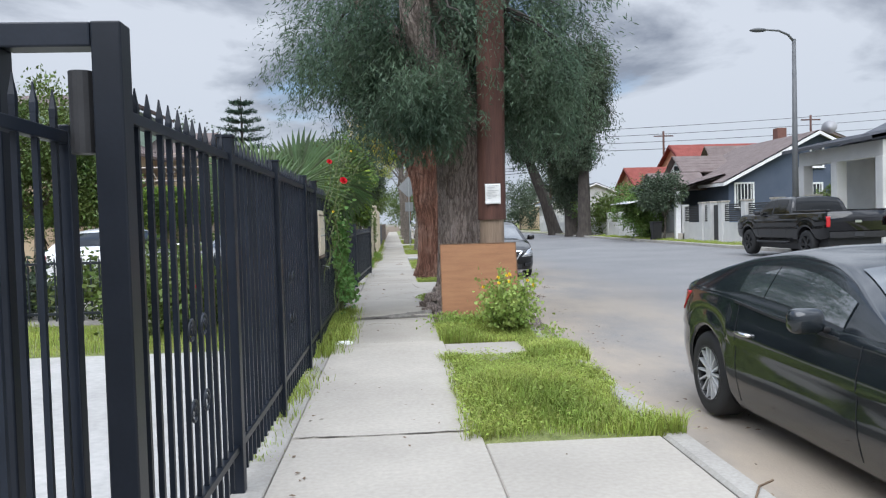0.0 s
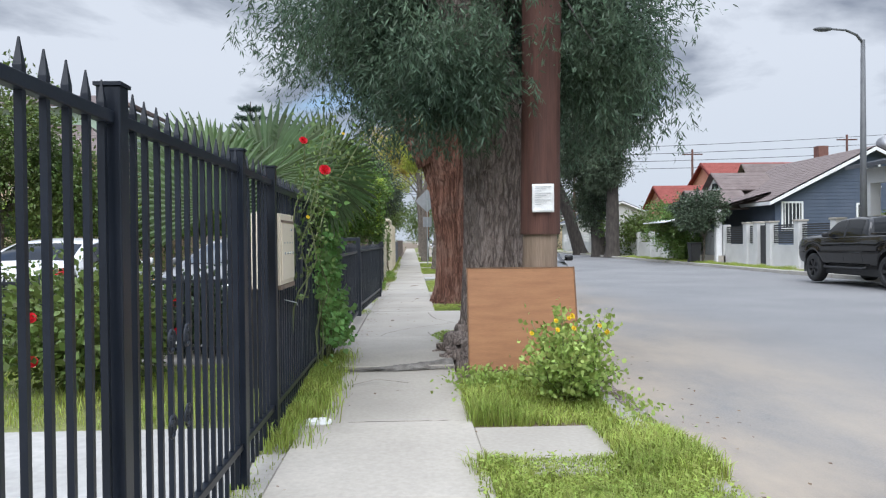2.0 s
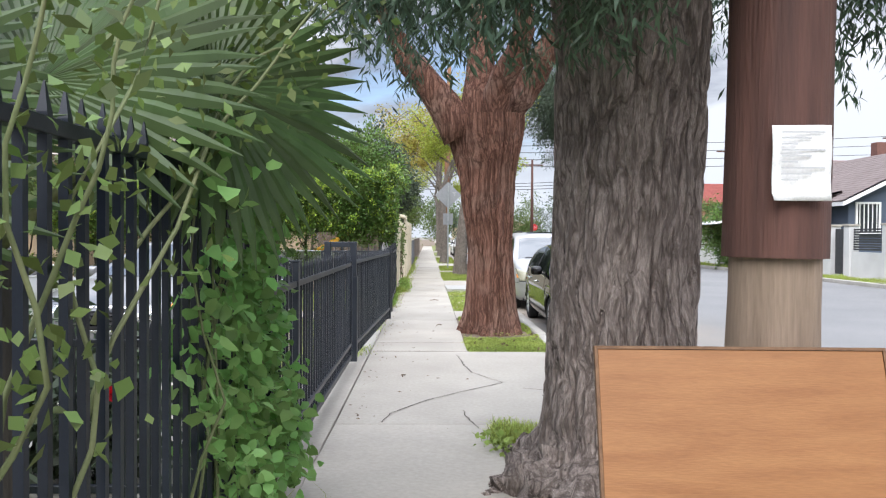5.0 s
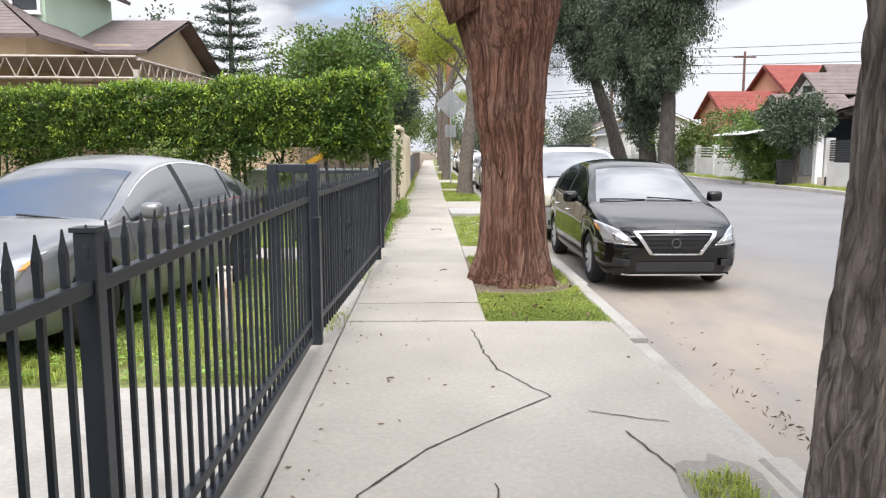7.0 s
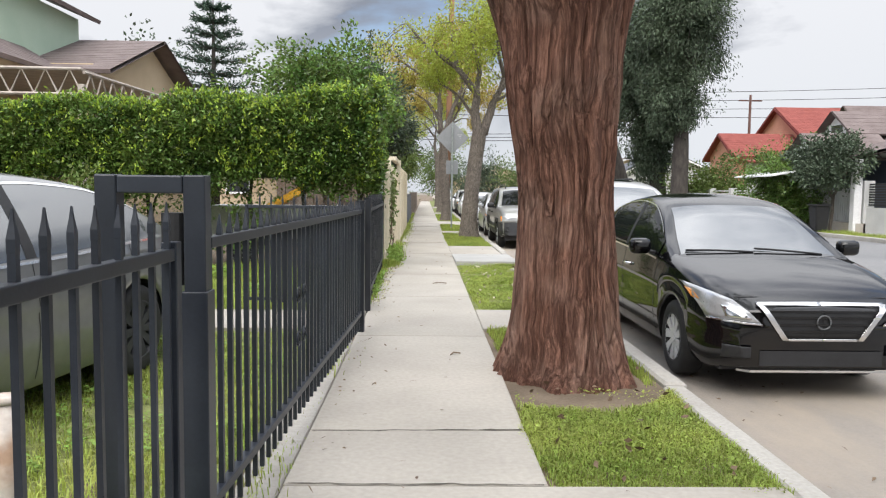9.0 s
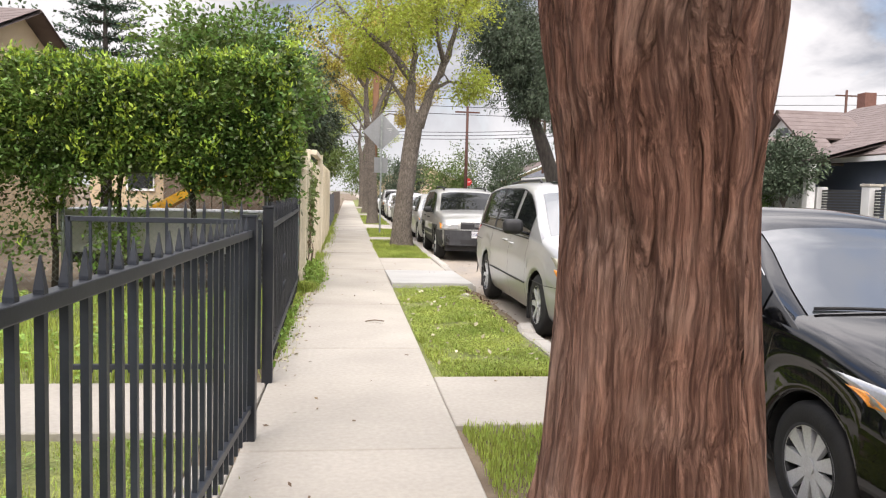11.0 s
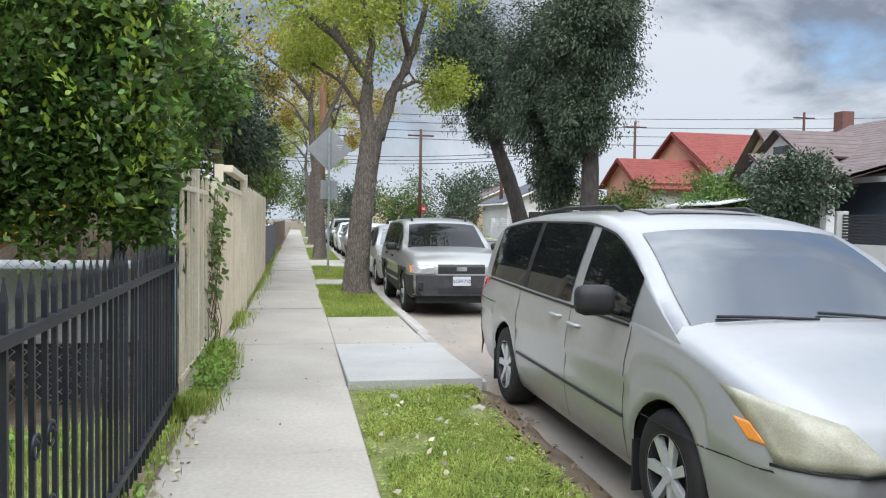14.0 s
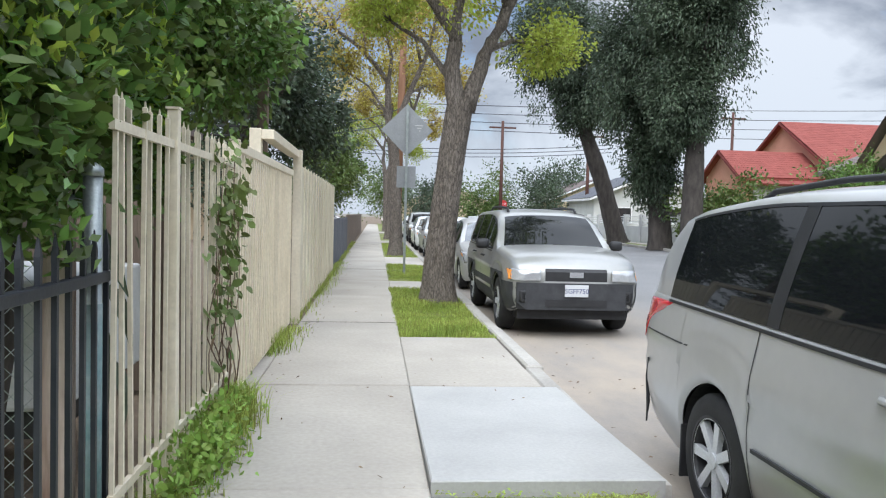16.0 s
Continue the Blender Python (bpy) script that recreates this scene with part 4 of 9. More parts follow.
tall = spear_fence("tall_fence", "tall black spear-topped iron fence beside the pavement", 2.6, 8.35, 1.84, (0.22, 1.73), M["iron_navy"], 0.123, (4.12, 5.66, 7.38, 8.33), 1.84, post_s=0.075, w=0.02)
tall2 = spear_fence("tall_fence", "tall black iron fence overgrown with vine and rose", 8.42, 11.9, 1.80, (0.22, 1.70), M["iron_navy"], 0.1, (11.86,), 1.82, w=0.023)
low2 = spear_fence("low_fence", "low black spear-topped iron fence along the lawn", 16.72, 21.2, 1.25, (0.18, 1.15), M["iron"], 0.122, (21.15,), 1.25)
low3 = spear_fence("low_fence", "low weathered black fence with closely set spear bars", 22.45, 27.35, 1.30, (0.18, 1.12), M["iron_old"], 0.125, (22.42,), 1.27, w=0.018, tip=0.10)


def slide_gate(name, label, y0, y1, top, rails, material, step, x=FX):
    g = spear_fence(name, label, y0, y1, top, rails, material, step, x=x, group="gates", base=0.09, w=0.017, tip=0.09)
    tagged(g, "", "gate")
    part("frame_rail", boxed(-0.025, 0.025, 0, y1 - y0, 0.06, 0.11, 0.004), material, g)
    for yy in (0.0, y1 - y0):
        part("stile", boxed(-0.025, 0.025, yy - 0.025, yy + 0.025, 0.06, rails[-1] + 0.04, 0.004), material, g)
    return g


low2.matrix_world = pose(FX, 16.72, 0, 0, 0, -2.3)
low3.matrix_world = pose(-0.665, 22.45, 0, 0, 0, 1.3)
g1 = slide_gate("sliding_gate", "tall black iron sliding gate with scrolled bars", -4.0, 2.6, 1.80, (0.3, 1.66), M["iron_navy"], 0.125, x=FX - 0.17)
g2 = slide_gate("sliding_gate", "low black spear-topped iron sliding gate", 11.95, 16.4, 1.30, (0.22, 1.135), M["iron"], 0.125, x=FX - 0.02)
part("post", post(bmesh.new(), 0.0, 0.92, -0.05, 1.28, 0.058), M["iron"], g2)
for k in (1.9, 4.0):
    part("post", post(bmesh.new(), 0.0, k, -0.05, 1.78, 0.09), M["iron_navy"], g1)


def gate_portal(label, y1, top, s, material, x=FX, back=0.36):
    """Guide frame of a sliding gate: two uprights, a head and a roller."""
    f = thing("gate_frame", pose(x, y1, 0), label, "gate frame", "gate frames")
    part("upright", boxed(-s / 2, s / 2, -s, 0, -0.05, top, 0.006), material, f)
    part("upright", boxed(-s / 2 - back, s / 2 - back, -s, 0, -0.05, top, 0.006), material, f)
    part("head", boxed(s / 2 - back + 0.001, -s / 2 - 0.001, -s, -0.002, top - s * 0.85, top - 0.002, 0.006), material, f)
    bm = bmesh.new()
    bmesh.ops.create_cone(bm, segments=16, radius1=0.04, radius2=0.04, depth=0.25, cap_ends=True, matrix=Matrix.Translation((-s / 2 - 0.045, -s / 2, top - s - 0.18)))
    if top < 1.5:
        part("sleeve", boxed(-s / 2 - 0.008, s / 2 + 0.008, -s - 0.008, 0.008, -0.05, top - 0.4, 0.004), material, f)
    part("roller", bm, M["black_plastic"], f, smooth=False)
    return f


gate_portal("black square-tube guide frame of the tall sliding gate", 2.6, 2.0, 0.09, M["iron_navy"])
gate_portal("black square-tube guide frame of the low sliding gate", 16.65, 1.39, 0.075, M["iron"], back=0.3)

# open pedestrian gate, swung inward
leaf = thing("pedestrian_gate", pose(-0.68, 22.32, 0, 0, 0, 90), "black iron pedestrian gate swung open over the lawn path", "gate", "gates")
for z in (0.14, 1.16):
    part("rail", boxed(-0.018, 0.018, 0.04, 1.30, z - 0.018, z + 0.018, 0.003), M["iron"], leaf)
for y in (0.04, 1.30):
    part("stile", boxed(-0.018, 0.018, y - 0.018, y + 0.018, 0.12, 1.18, 0.003), M["iron"], leaf)
pk = picket_mesh(1.2, 0.018)
pk.materials.append(M["iron"])
for i in range(9):
    part("picket", pk, None, leaf, m=pose(0, 0.16 + i * 0.125, 0.1))

# scrolls on the gates and fences
def scroll(parent, y, z, s):
    bm = bmesh.new()
    pts = [(0.02, s * (0.25 + 0.75 * (1 - k / 26)) * math.cos(k * 0.42), s * (0.25 + 0.75 * (1 - k / 26)) * math.sin(k * 0.42) * 1.1) for k in range(22)]
    tube(bm, pts, 0.006, 5)
    part("scroll", bm, M["iron"], parent, smooth=True, m=pose(0, y, z))


for y in (0.66, 0.86, 3.55, 3.75):
    for z in (0.62, 0.95):
        scroll(tall, y, z, 0.05)
for y in (1.5, 1.66):
    for z in (0.5, 0.75):
        scroll(low2, y, z, 0.045)
        scroll(low3, y, z, 0.045)

# tan fence: open pickets, then solid gate and boards
tan = thing("tan_fence", pose(-0.74, 27.42, 0), "tan painted steel picket fence with vines on it", "fence", "fences")
me = picket_mesh(1.8, 0.018, 0.06)
me.materials.append(M["tan_metal"])
for i in range(21):
    if i not in (7, 20):
        part("picket", me, None, tan, m=pose(0, -0.10 + i * 0.122, 0.04, float(rng.normal()) * 0.3, float(rng.normal()) * 0.3, 0))
for z in (0.25, 1.7):
    part("rail", boxed(-0.012, 0.012, -0.12, 2.38, z - 0.02, z + 0.02), M["tan_metal"], tan)
for y in (0.76, 2.38):
    part("post", post(bmesh.new(), 0.0, y, -0.05, 1.87, 0.055), M["tan_metal"], tan)
tgate = thing("tan_gate", pose(-0.74, 29.86, 0), "solid tan sheet-metal sliding gate", "gate", "gates")
part("sheet", boxed(-0.012, 0.012, 0, 3.5, 0.06, 1.84), M["tan_metal"], tgate)
part("rail", boxed(-0.03, 0.03, 0, 3.5, 1.80, 1.87, 0.005), M["tan_metal"], tgate)
for i in range(30):
    part("rib", boxed(0.012, 0.022, 0.05 + i * 0.115, 0.075 + i * 0.115, 0.08, 1.79), M["tan_metal"], tgate)
tf = thing("gate_frame", pose(-0.74, 31.6, 0), "tan square-tube frame holding the solid gate", "gate frame", "gate frames")
part("upright", boxed(-0.05, 0.06, 2.4, 2.51, -0.05, 2.16, 0.006), M["tan_metal"], tf)
part("upright", boxed(-0.20, -0.09, 0.0, 0.11, -0.05, 2.16, 0.006), M["tan_metal"], tf)
part("head", boxed(-0.09, 0.03, 0.0, 2.395, 2.06, 2.15, 0.006), M["tan_metal"], tf)
part("latch_plate", boxed(0.061, 0.068, 2.42, 2.5, 1.2, 1.36), M["tan_metal"], tf)
tb = thing("tan_fence", pose(-0.72, 34.15, 0), "solid tan sheet-metal fence with upright ribs", "fence", "fences")
for i in range(16):
    part("panel", boxed(-0.015, 0.015, i * 0.5 + 0.006, i * 0.5 + 0.494, 0.05, 1.97), M["tan_metal"], tb)
    part("rib", boxed(0.015, 0.03, i * 0.5 - 0.02, i * 0.5 + 0.02, 0.05, 1.99), M["tan_metal"], tb)
bf = thing("board_fence", pose(-0.75, 42.3, 0), "grey-blue weathered board fence further along", "fence", "fences")
for i in range(60):
    part("board", boxed(-0.01, 0.01, i * 0.16, i * 0.16 + 0.145, 0.0, 1.2 + 0.04 * math.sin(i * 2.1)), M["shingle_grey"], bf)
wf = thing("board_fence", pose(-0.8, 52.5, 0), "dark weathered board fence in the distance", "fence", "fences")
for i in range(60):
    part("board", boxed(-0.01, 0.01, i * 0.5, i * 0.5 + 0.48, 0.0, 1.3), M["wood_fence"], wf)

# galvanised corner post and chain-link mesh under the hedge
cp = thing("corner_post", pose(-0.80, 27.28, 0), "galvanised steel corner post with worn teal paint", "post")
part("shaft", tube(bmesh.new(), [(0, 0, -0.05), (0, 0, 1.50)], 0.035, 14), M["galv"], cp, smooth=True)
part("painted_foot", tube(bmesh.new(), [(0, 0, -0.05), (0, 0, 1.02)], 0.0365, 14), M["teal_worn"], cp, "worn teal paint", True)
part("cap", tube(bmesh.new(), [(0, 0, 1.5), (0, 0, 1.53), (0, 0, 1.55)], [0.04, 0.038, 0.012], 14), M["galv"], cp, smooth=True)
part("brace", tube(bmesh.new(), [(0, 0, 1.4), (-0.25, 0.06, 1.4)], 0.02, 10), M["galv"], cp, smooth=True)
cl = thing("chain_link_fence", pose(-0.9, 27.32, 0), "galvanised chain-link fence under the hedge", "fence", "fences")
v, q = [], []
for s in (1, -1):
    for i in range(-14, 100):
        x0 = -i * 0.085
        a, b = (x0, 0.1), (x0 - s * 1.5, 1.6)
        x_lo, x_hi = -8.5, 0.0
        pts = [(a[0] + (b[0] - a[0]) * f, a[1] + (b[1] - a[1]) * f) for f in np.linspace(0, 1, 13)]
        pts = [p for p in pts if x_lo <= p[0] <= x_hi]
        if len(pts) < 2:
            continue
        (ax, az), (bx, bz) = pts[0], pts[-1]
        k = len(v)
        w = 0.0022
        v += [(ax - w, s * w, az), (ax + w, s * w, az), (bx + w, s * w, bz), (bx - w, s * w, bz)]
        q.append((k, k + 1, k + 2, k + 3))
part("mesh_wires", np_mesh("wires", v, q), M["galv"], cl, kind="stuff")
part("top_rail", tube(bmesh.new(), [(0, 0, 1.6), (-8.5, 0, 1.6)], 0.02, 8), M["galv"], cl, smooth=True)
for i in range(4):
    part("post", tube(bmesh.new(), [(-0.3 - i * 2.6, 0.02, -0.1), (-0.3 - i * 2.6, 0.02, 1.62)], 0.026, 8), M["galv"], cl, smooth=True)

# ---- trees ----


def trunk_mesh(path, radii, n=44, ridge=0.07, ridges=17, flare=0.0, seed=0, step=0.07, twist=0.25, cut=None):
    """A fissured trunk along a path: vertical ridges, lumps and root flare."""
    path = [Vector(p) for p in path]
    seg = [0.0]
    for a, b in zip(path, path[1:]):
        seg.append(seg[-1] + (b - a).length)
    total = seg[-1]
    m = max(4, int(total / step))
    v, q = [], []
    for j in range(m + 1):
        s = total * j / m
        k = max(i for i in range(len(seg)) if seg[i] <= s + 1e-6)
        k = min(k, len(path) - 2)
        f = (s - seg[k]) / (seg[k + 1] - seg[k])
        f2 = f * f * (3 - 2 * f)
        p = path[k].lerp(path[k + 1], f)
        r = radii[k] + (radii[k + 1] - radii[k]) * f2
        d = (path[k + 1] - path[k]).normalized()
        a = (Vector((1, 0, 0)) - d * d.x).normalized()
        b = d.cross(a)
        for i in range(n):
            an = 2 * math.pi * i / n
            tw = an + twist * s * 0.3
            w = noise.noise(Vector((math.cos(an) * 2.2 + seed, math.sin(an) * 2.2, s * 0.55)))
            g = abs(math.sin(ridges * 0.5 * tw + 2.2 * w + 0.8 * noise.noise(Vector((an * 2, s * 1.3, seed))))) ** 0.6
            rr = r * (1 + ridge * (g - 0.6) + 0.10 * w + 0.025 * noise.noise(Vector((math.cos(an) * 9, math.sin(an) * 9, s * 4 + seed))))
            if flare:
                lobes = 0.55 + 0.45 * math.cos(an * 5 + seed * 2 + 1.5 * w)
                rr += r * flare * lobes * math.exp(-s / 0.22)
            v.append(p + (a * math.cos(an) + b * math.sin(an)) * rr)
    for j in range(m):
        for i in range(n):
            q.append((j * n + i, j * n + (i + 1) % n, (j + 1) * n + (i + 1) % n, (j + 1) * n + i))
    return np_mesh("trunk", [tuple(c) for c in v], q, True)


def braided_trunk(path, radii, n, step, depth, freq, zf, flare, seed, reach=0.3, lobes=5):
    """A trunk whose bark stands in long braided ridges, spreading into root lobes at the foot."""
    path = [Vector(p) for p in path]
    seg = [0.0]
    for a, b in zip(path, path[1:]):
        seg.append(seg[-1] + (b - a).length)
    total = seg[-1]
    m = int(total / step)
    v, q = [], []
    for j in range(m + 1):
        s = total * j / m
        k = min(max(i for i in range(len(seg)) if seg[i] <= s + 1e-6), len(path) - 2)
        f = (s - seg[k]) / (seg[k + 1] - seg[k])
        f2 = f * f * (3 - 2 * f)
        p = path[k].lerp(path[k + 1], f)
        r = radii[k] + (radii[k + 1] - radii[k]) * f2
        d = (path[k + 1] - path[k]).normalized()
        a = (Vector((1, 0, 0)) - d * d.x).normalized()
        b = d.cross(a)
        for i in range(n):
            an = 2 * math.pi * i / n
            c, sn = math.cos(an), math.sin(an)
            w = noise.noise(Vector((c * 1.6 + seed, sn * 1.6, s * 0.5)))
            t = an + 0.22 * noise.noise(Vector((c * 2.4, sn * 2.4 + seed, s * 1.1)))
            ct, st_ = math.cos(t), math.sin(t)
            g1 = min(1.0, abs(noise.noise(Vector((ct * freq + seed, st_ * freq, s * zf)))) / 0.20) ** 0.75
            g2 = min(1.0, abs(noise.noise(Vector((ct * freq * 2.3, st_ * freq * 2.3 + seed, s * zf * 1.9)))) / 0.22)
            rr = r * (1 + 0.09 * w) + depth * (g1 - 0.75) + 0.4 * depth * g1 * (g2 - 0.6)
            if flare:
                lobe = 0.5 + 0.5 * math.cos(an * lobes + seed * 2 + 1.8 * w)
                rr += r * flare * (0.35 + 0.65 * lobe) * math.exp(-s / reach)
            v.append(p + (a * c + b * sn) * rr)
    for j in range(m):
        for i in range(n):
            q.append((j * n + i, j * n + (i + 1) % n, (j + 1) * n + (i + 1) % n, (j + 1) * n + i))
    return np_mesh("trunk", [tuple(c) for c in v], q, True)


def limb(bm, a, b, r0, r1, seed, sag=0.15, n=9, k=7):
    a, b = Vector(a), Vector(b)
    pts, rs = [], []
    for i in range(k + 1):
        f = i / k
        p = a.lerp(b, f)
        ln = (b - a).length
        p += Vector((noise.noise(Vector((seed, f * 3, 0))), noise.noise(Vector((f * 3, seed, 5))), noise.noise(Vector((2, f * 3, seed))))) * ln * 0.10 * math.sin(math.pi * min(1, f + 0.1))
        p.z += sag * math.sin(math.pi * f) * ln * 0.3
        pts.append(p)
        rs.append(r0 + (r1 - r0) * f ** 0.8)
    tube(bm, pts, rs, n, 0.15, seed)
    return pts


def crown(tree, rng, blobs, material, length, width, hang=0.0, name="crown", floor=None, shell=0.5, label="", gap=None):
    """blobs: (centre, radii, clumps, leaves per clump, spread); gap: a box (x0, x1, y1, z0, z1) kept open before a bare limb."""
    P, O, C = [], [], []
    for c, r, n, per, sp in blobs:
        p, o, cl = clumps(rng, c, r, n, per, sp, shell, floor)
        P.append(p), O.append(o), C.append(cl)
    P, O = np.concatenate(P), np.concatenate(O)
    if gap:
        shut = ~((P[:, 0] > gap[0]) & (P[:, 0] < gap[1]) & (P[:, 1] < gap[2]) & (P[:, 2] > gap[3]) & (P[:, 2] < gap[4]))
        P, O = P[shut], O[shut]
    me = leaf_mesh(name, P, length, width, rng, hang, O)
    part(name, me, material, tree, label)
    return np.concatenate(C)


def twigs(tree, rng, anchors, points, material, r=0.012, name="branches", limit=70):
    bm = bmesh.new()
    idx = rng.choice(len(points), min(limit, len(points)), replace=False)
    for i in idx:
        p = Vector(points[i])
        a = min((Vector(x) for x in anchors), key=lambda v: (v - p).length)
        limb(bm, a, p, r * (1 + 1.2 * (p - a).length), 0.004, float(i), 0.2, 5, 4)
    part("twigs", bm, material, tree, smooth=True, kind="stuff")


def hanging(rng, tops, strands, length, per, spread):
    """Leaf centres on drooping strands below the given tops."""
    out = []
    for t in tops:
        for _ in range(strands):
            s = np.array(t) + rng.normal(size=3) * spread
            d = rng.normal(size=2) * 0.12
            ln = length * rng.uniform(0.4, 1.2)
            f = rng.uniform(0, 1, per)
            out.append(np.stack([s[0] + d[0] * f + rng.normal(size=per) * 0.02, s[1] + d[1] * f + rng.normal(size=per) * 0.02, s[2] - ln * f], 1))
    return np.concatenate(out)


# pepper tree beside the utility pole
rng = np.random.default_rng(101)
T1 = (1.13, 11.95)
pepper = thing("pepper_tree", pose(0, 0, 0), "large street tree with grey fissured bark and drooping dark leaves", "tree", "street trees")
part("trunk", braided_trunk([(T1[0] - 0.02, T1[1], -0.08), (T1[0] - 0.02, T1[1], 0.6), (T1[0], T1[1], 1.6), (T1[0] + 0.02, T1[1] - 0.05, 2.6), (T1[0] - 0.15, T1[1] - 0.1, 3.6)], [0.43, 0.40, 0.385, 0.40, 0.36], 220, 0.03, 0.035, 4.2, 2.2, 0.75, 3, 0.24), M["bark_grey"], pepper)
bm = bmesh.new()
anch = []
for i, (b, r) in enumerate((((-1.0, 11.6, 5.2), 0.2), ((0.6, 10.6, 6.2), 0.26), ((2.4, 11.4, 5.6), 0.22), ((2.2, 13.6, 5.4), 0.2), ((0.2, 14.0, 6.0), 0.2), ((0.9, 12.2, 7.2), 0.24))):
    anch += limb(bm, (T1[0] - 0.12, T1[1] - 0.1, 3.3), b, r, 0.06, i + 1.0, 0.1, 12, 8)
    part("limb", bm, M["bark_grey"], pepper, smooth=True)
    bm = bmesh.new()

part("limb", braided_trunk([(1.08, 11.85, 2.9), (0.78, 11.45, 3.5), (0.46, 11.15, 4.2), (0.40, 11.0, 5.0), (0.30, 10.9, 6.4)], [0.26, 0.24, 0.22, 0.20, 0.15], 90, 0.05, 0.02, 3.6, 2.2, 0.0, 5), M["bark_grey"], pepper, "bare pale limb")


def gnarl(bm, a, b, r0, r1, seed):
    """A lumpy root that swells, twists and sinks into the ground."""
    a, b = Vector(a), Vector(b)
    pts, rs = [], []
    for i in range(23):
        f = i / 22
        p = a.lerp(b, f)
        p.z = b.z + (a.z - b.z) * (1 - f) ** 2.2
        p += 0.07 * Vector((noise.noise(Vector((seed, f * 4, 0))), noise.noise(Vector((f * 4, seed, 5))), 0.4 * noise.noise(Vector((f * 5, 2, seed))))) * min(1, f * 3)
        pts.append(p)
        rs.append((r0 + (r1 - r0) * f) * (1 + 0.28 * noise.noise(Vector((f * 6, seed, 9)))) * (1 if f < 0.9 else 1 - 5 * (f - 0.9)))
    tube(bm, pts, rs, 22, 0.55, seed)


bm = bmesh.new()
for i, (x, y, x1, y1) in enumerate(((0.85, 11.8, 0.46, 11.35), (0.85, 12.1, 0.36, 12.0), (1.0, 11.7, 0.62, 10.9), (1.4, 11.8, 1.85, 10.4), (1.45, 12.0, 1.95, 11.6), (1.3, 11.6, 1.55, 9.9), (1.0, 12.4, 0.6, 13.0))):
    gnarl(bm, (x, y - 0.05, 0.26), (x1, y1 + 0.05, -0.04), 0.2, 0.1, i * 2.3)
    part("root", bm, M["bark_grey"], pepper, "gnarled surface root", True)
    bm = bmesh.new()
blobs = [((0.2, 11.7, 4.4), (1.5, 2.0, 1.7), 420, 50, 0.14), ((1.95, 11.9, 4.5), (1.4, 2.0, 1.6), 420, 50, 0.14), ((1.0, 12.0, 6.4), (2.2, 2.6, 1.7), 260, 40, 0.2),
         ((0.55, 10.9, 3.0), (0.75, 0.8, 0.6), 130, 40, 0.13), ((2.2, 11.4, 3.3), (0.75, 0.9, 0.8), 140, 44, 0.13), ((-0.5, 12.4, 3.8), (0.8, 1.0, 0.8), 130, 44, 0.14)]
cl = crown(pepper, rng, blobs, M["leaf_pepper"], 0.095, 0.019, 0.35, "crown", 2.45, 0.2, gap=(0.12, 0.72, 11.3, 3.5, 6.0))
low = cl[(cl[:, 2] < 4.6)]
low = low[rng.choice(len(low), min(300, len(low)), replace=False)]
P = hanging(rng, low, 6, 0.5, 30, 0.16)
P = P[P[:, 2] > 2.2]
part("hanging_leaves", leaf_mesh("hanging", P, 0.085, 0.015, rng, 0.55), M["leaf_pepper"], pepper)
twigs(pepper, rng, anch, cl, M["bark_dark"], 0.012, limit=120)

# utility pole, board and notice
polet = thing("utility_pole", pose(1.42, 10.82, 0, 0, 0.8, 0), "dark creosoted timber utility pole beside the tree", "utility pole", "utility poles")
part("shaft", trunk_mesh([(0, 0, 1.38), (0, 0, 4), (0, 0, 9.5)], [0.2, 0.195, 0.165], 28, 0.03, 13, 0, 5, 0.25), M["pole_dark"], polet)
part("stripped_butt", trunk_mesh([(0, 0, -0.1), (0, 0, 0.8), (0, 0, 1.41)], [0.172, 0.172, 0.17], 28, 0.05, 15, 0, 7, 0.06), M["pole_light"], polet, "pale stripped wood near the ground")
part("crossarm", boxed(-1.1, 1.1, -0.25, -0.16, 8.6, 8.75, 0.01), M["pole_dark"], polet)
note = thing("paper_notice", pose(1.435, 10.598, 1.735, 90, 0, -2), "white paper notice pinned to the pole", "notice")
bm = bmesh.new()
bmesh.ops.create_grid(bm, x_segments=8, y_segments=10, size=0.5)
for v in bm.verts:
    v.co = Vector((v.co.x * 0.215, v.co.y * 0.28, 0.006 * math.sin(v.co.x * 5) + 0.004 * math.sin(v.co.y * 9)))
    if v.co.y < -0.13 and v.co.x < -0.05:
        v.co.z += 0.02
bmesh.ops.solidify(bm, geom=bm.faces[:], thickness=0.001)
part("sheet", bm, M["paper"], note, smooth=True)
bm = bmesh.new()
for i in range(9):
    box(bm, -0.08, 0.08 - 0.05 * ((i * 7) % 3), 0.11 - i * 0.022, 0.116 - i * 0.022, 0.012, 0.0135)
part("print_lines", bm, M["grey_ink"], note)
board = thing("plywood_board", pose(0.66, 10.31, 0.085, -17, 0, -2), "tan plywood panel leaning against the pole", "board")
part("panel", boxed(0.012, 1.05, -0.012, 0.010, 0.012, 1.0, 0.002), M["plywood"], board)
M["ply_edge"] = mat("dark_ply_edge", (0.10, 0.05, 0.025), (0.2, 0.11, 0.055), 20, 0.7, 0.1)
for nm, b in (("edge_strip", (0.0, 0.011, -0.016, 0.012, 0.0, 1.012)), ("edge_strip", (1.051, 1.062, -0.016, 0.012, 0.0, 1.012)), ("edge_strip", (0.012, 1.05, -0.016, 0.012, 1.001, 1.012)), ("edge_strip", (0.012, 1.05, -0.016, 0.012, 0.0, 0.011))):
    part(nm, boxed(*b), M["ply_edge"], board)

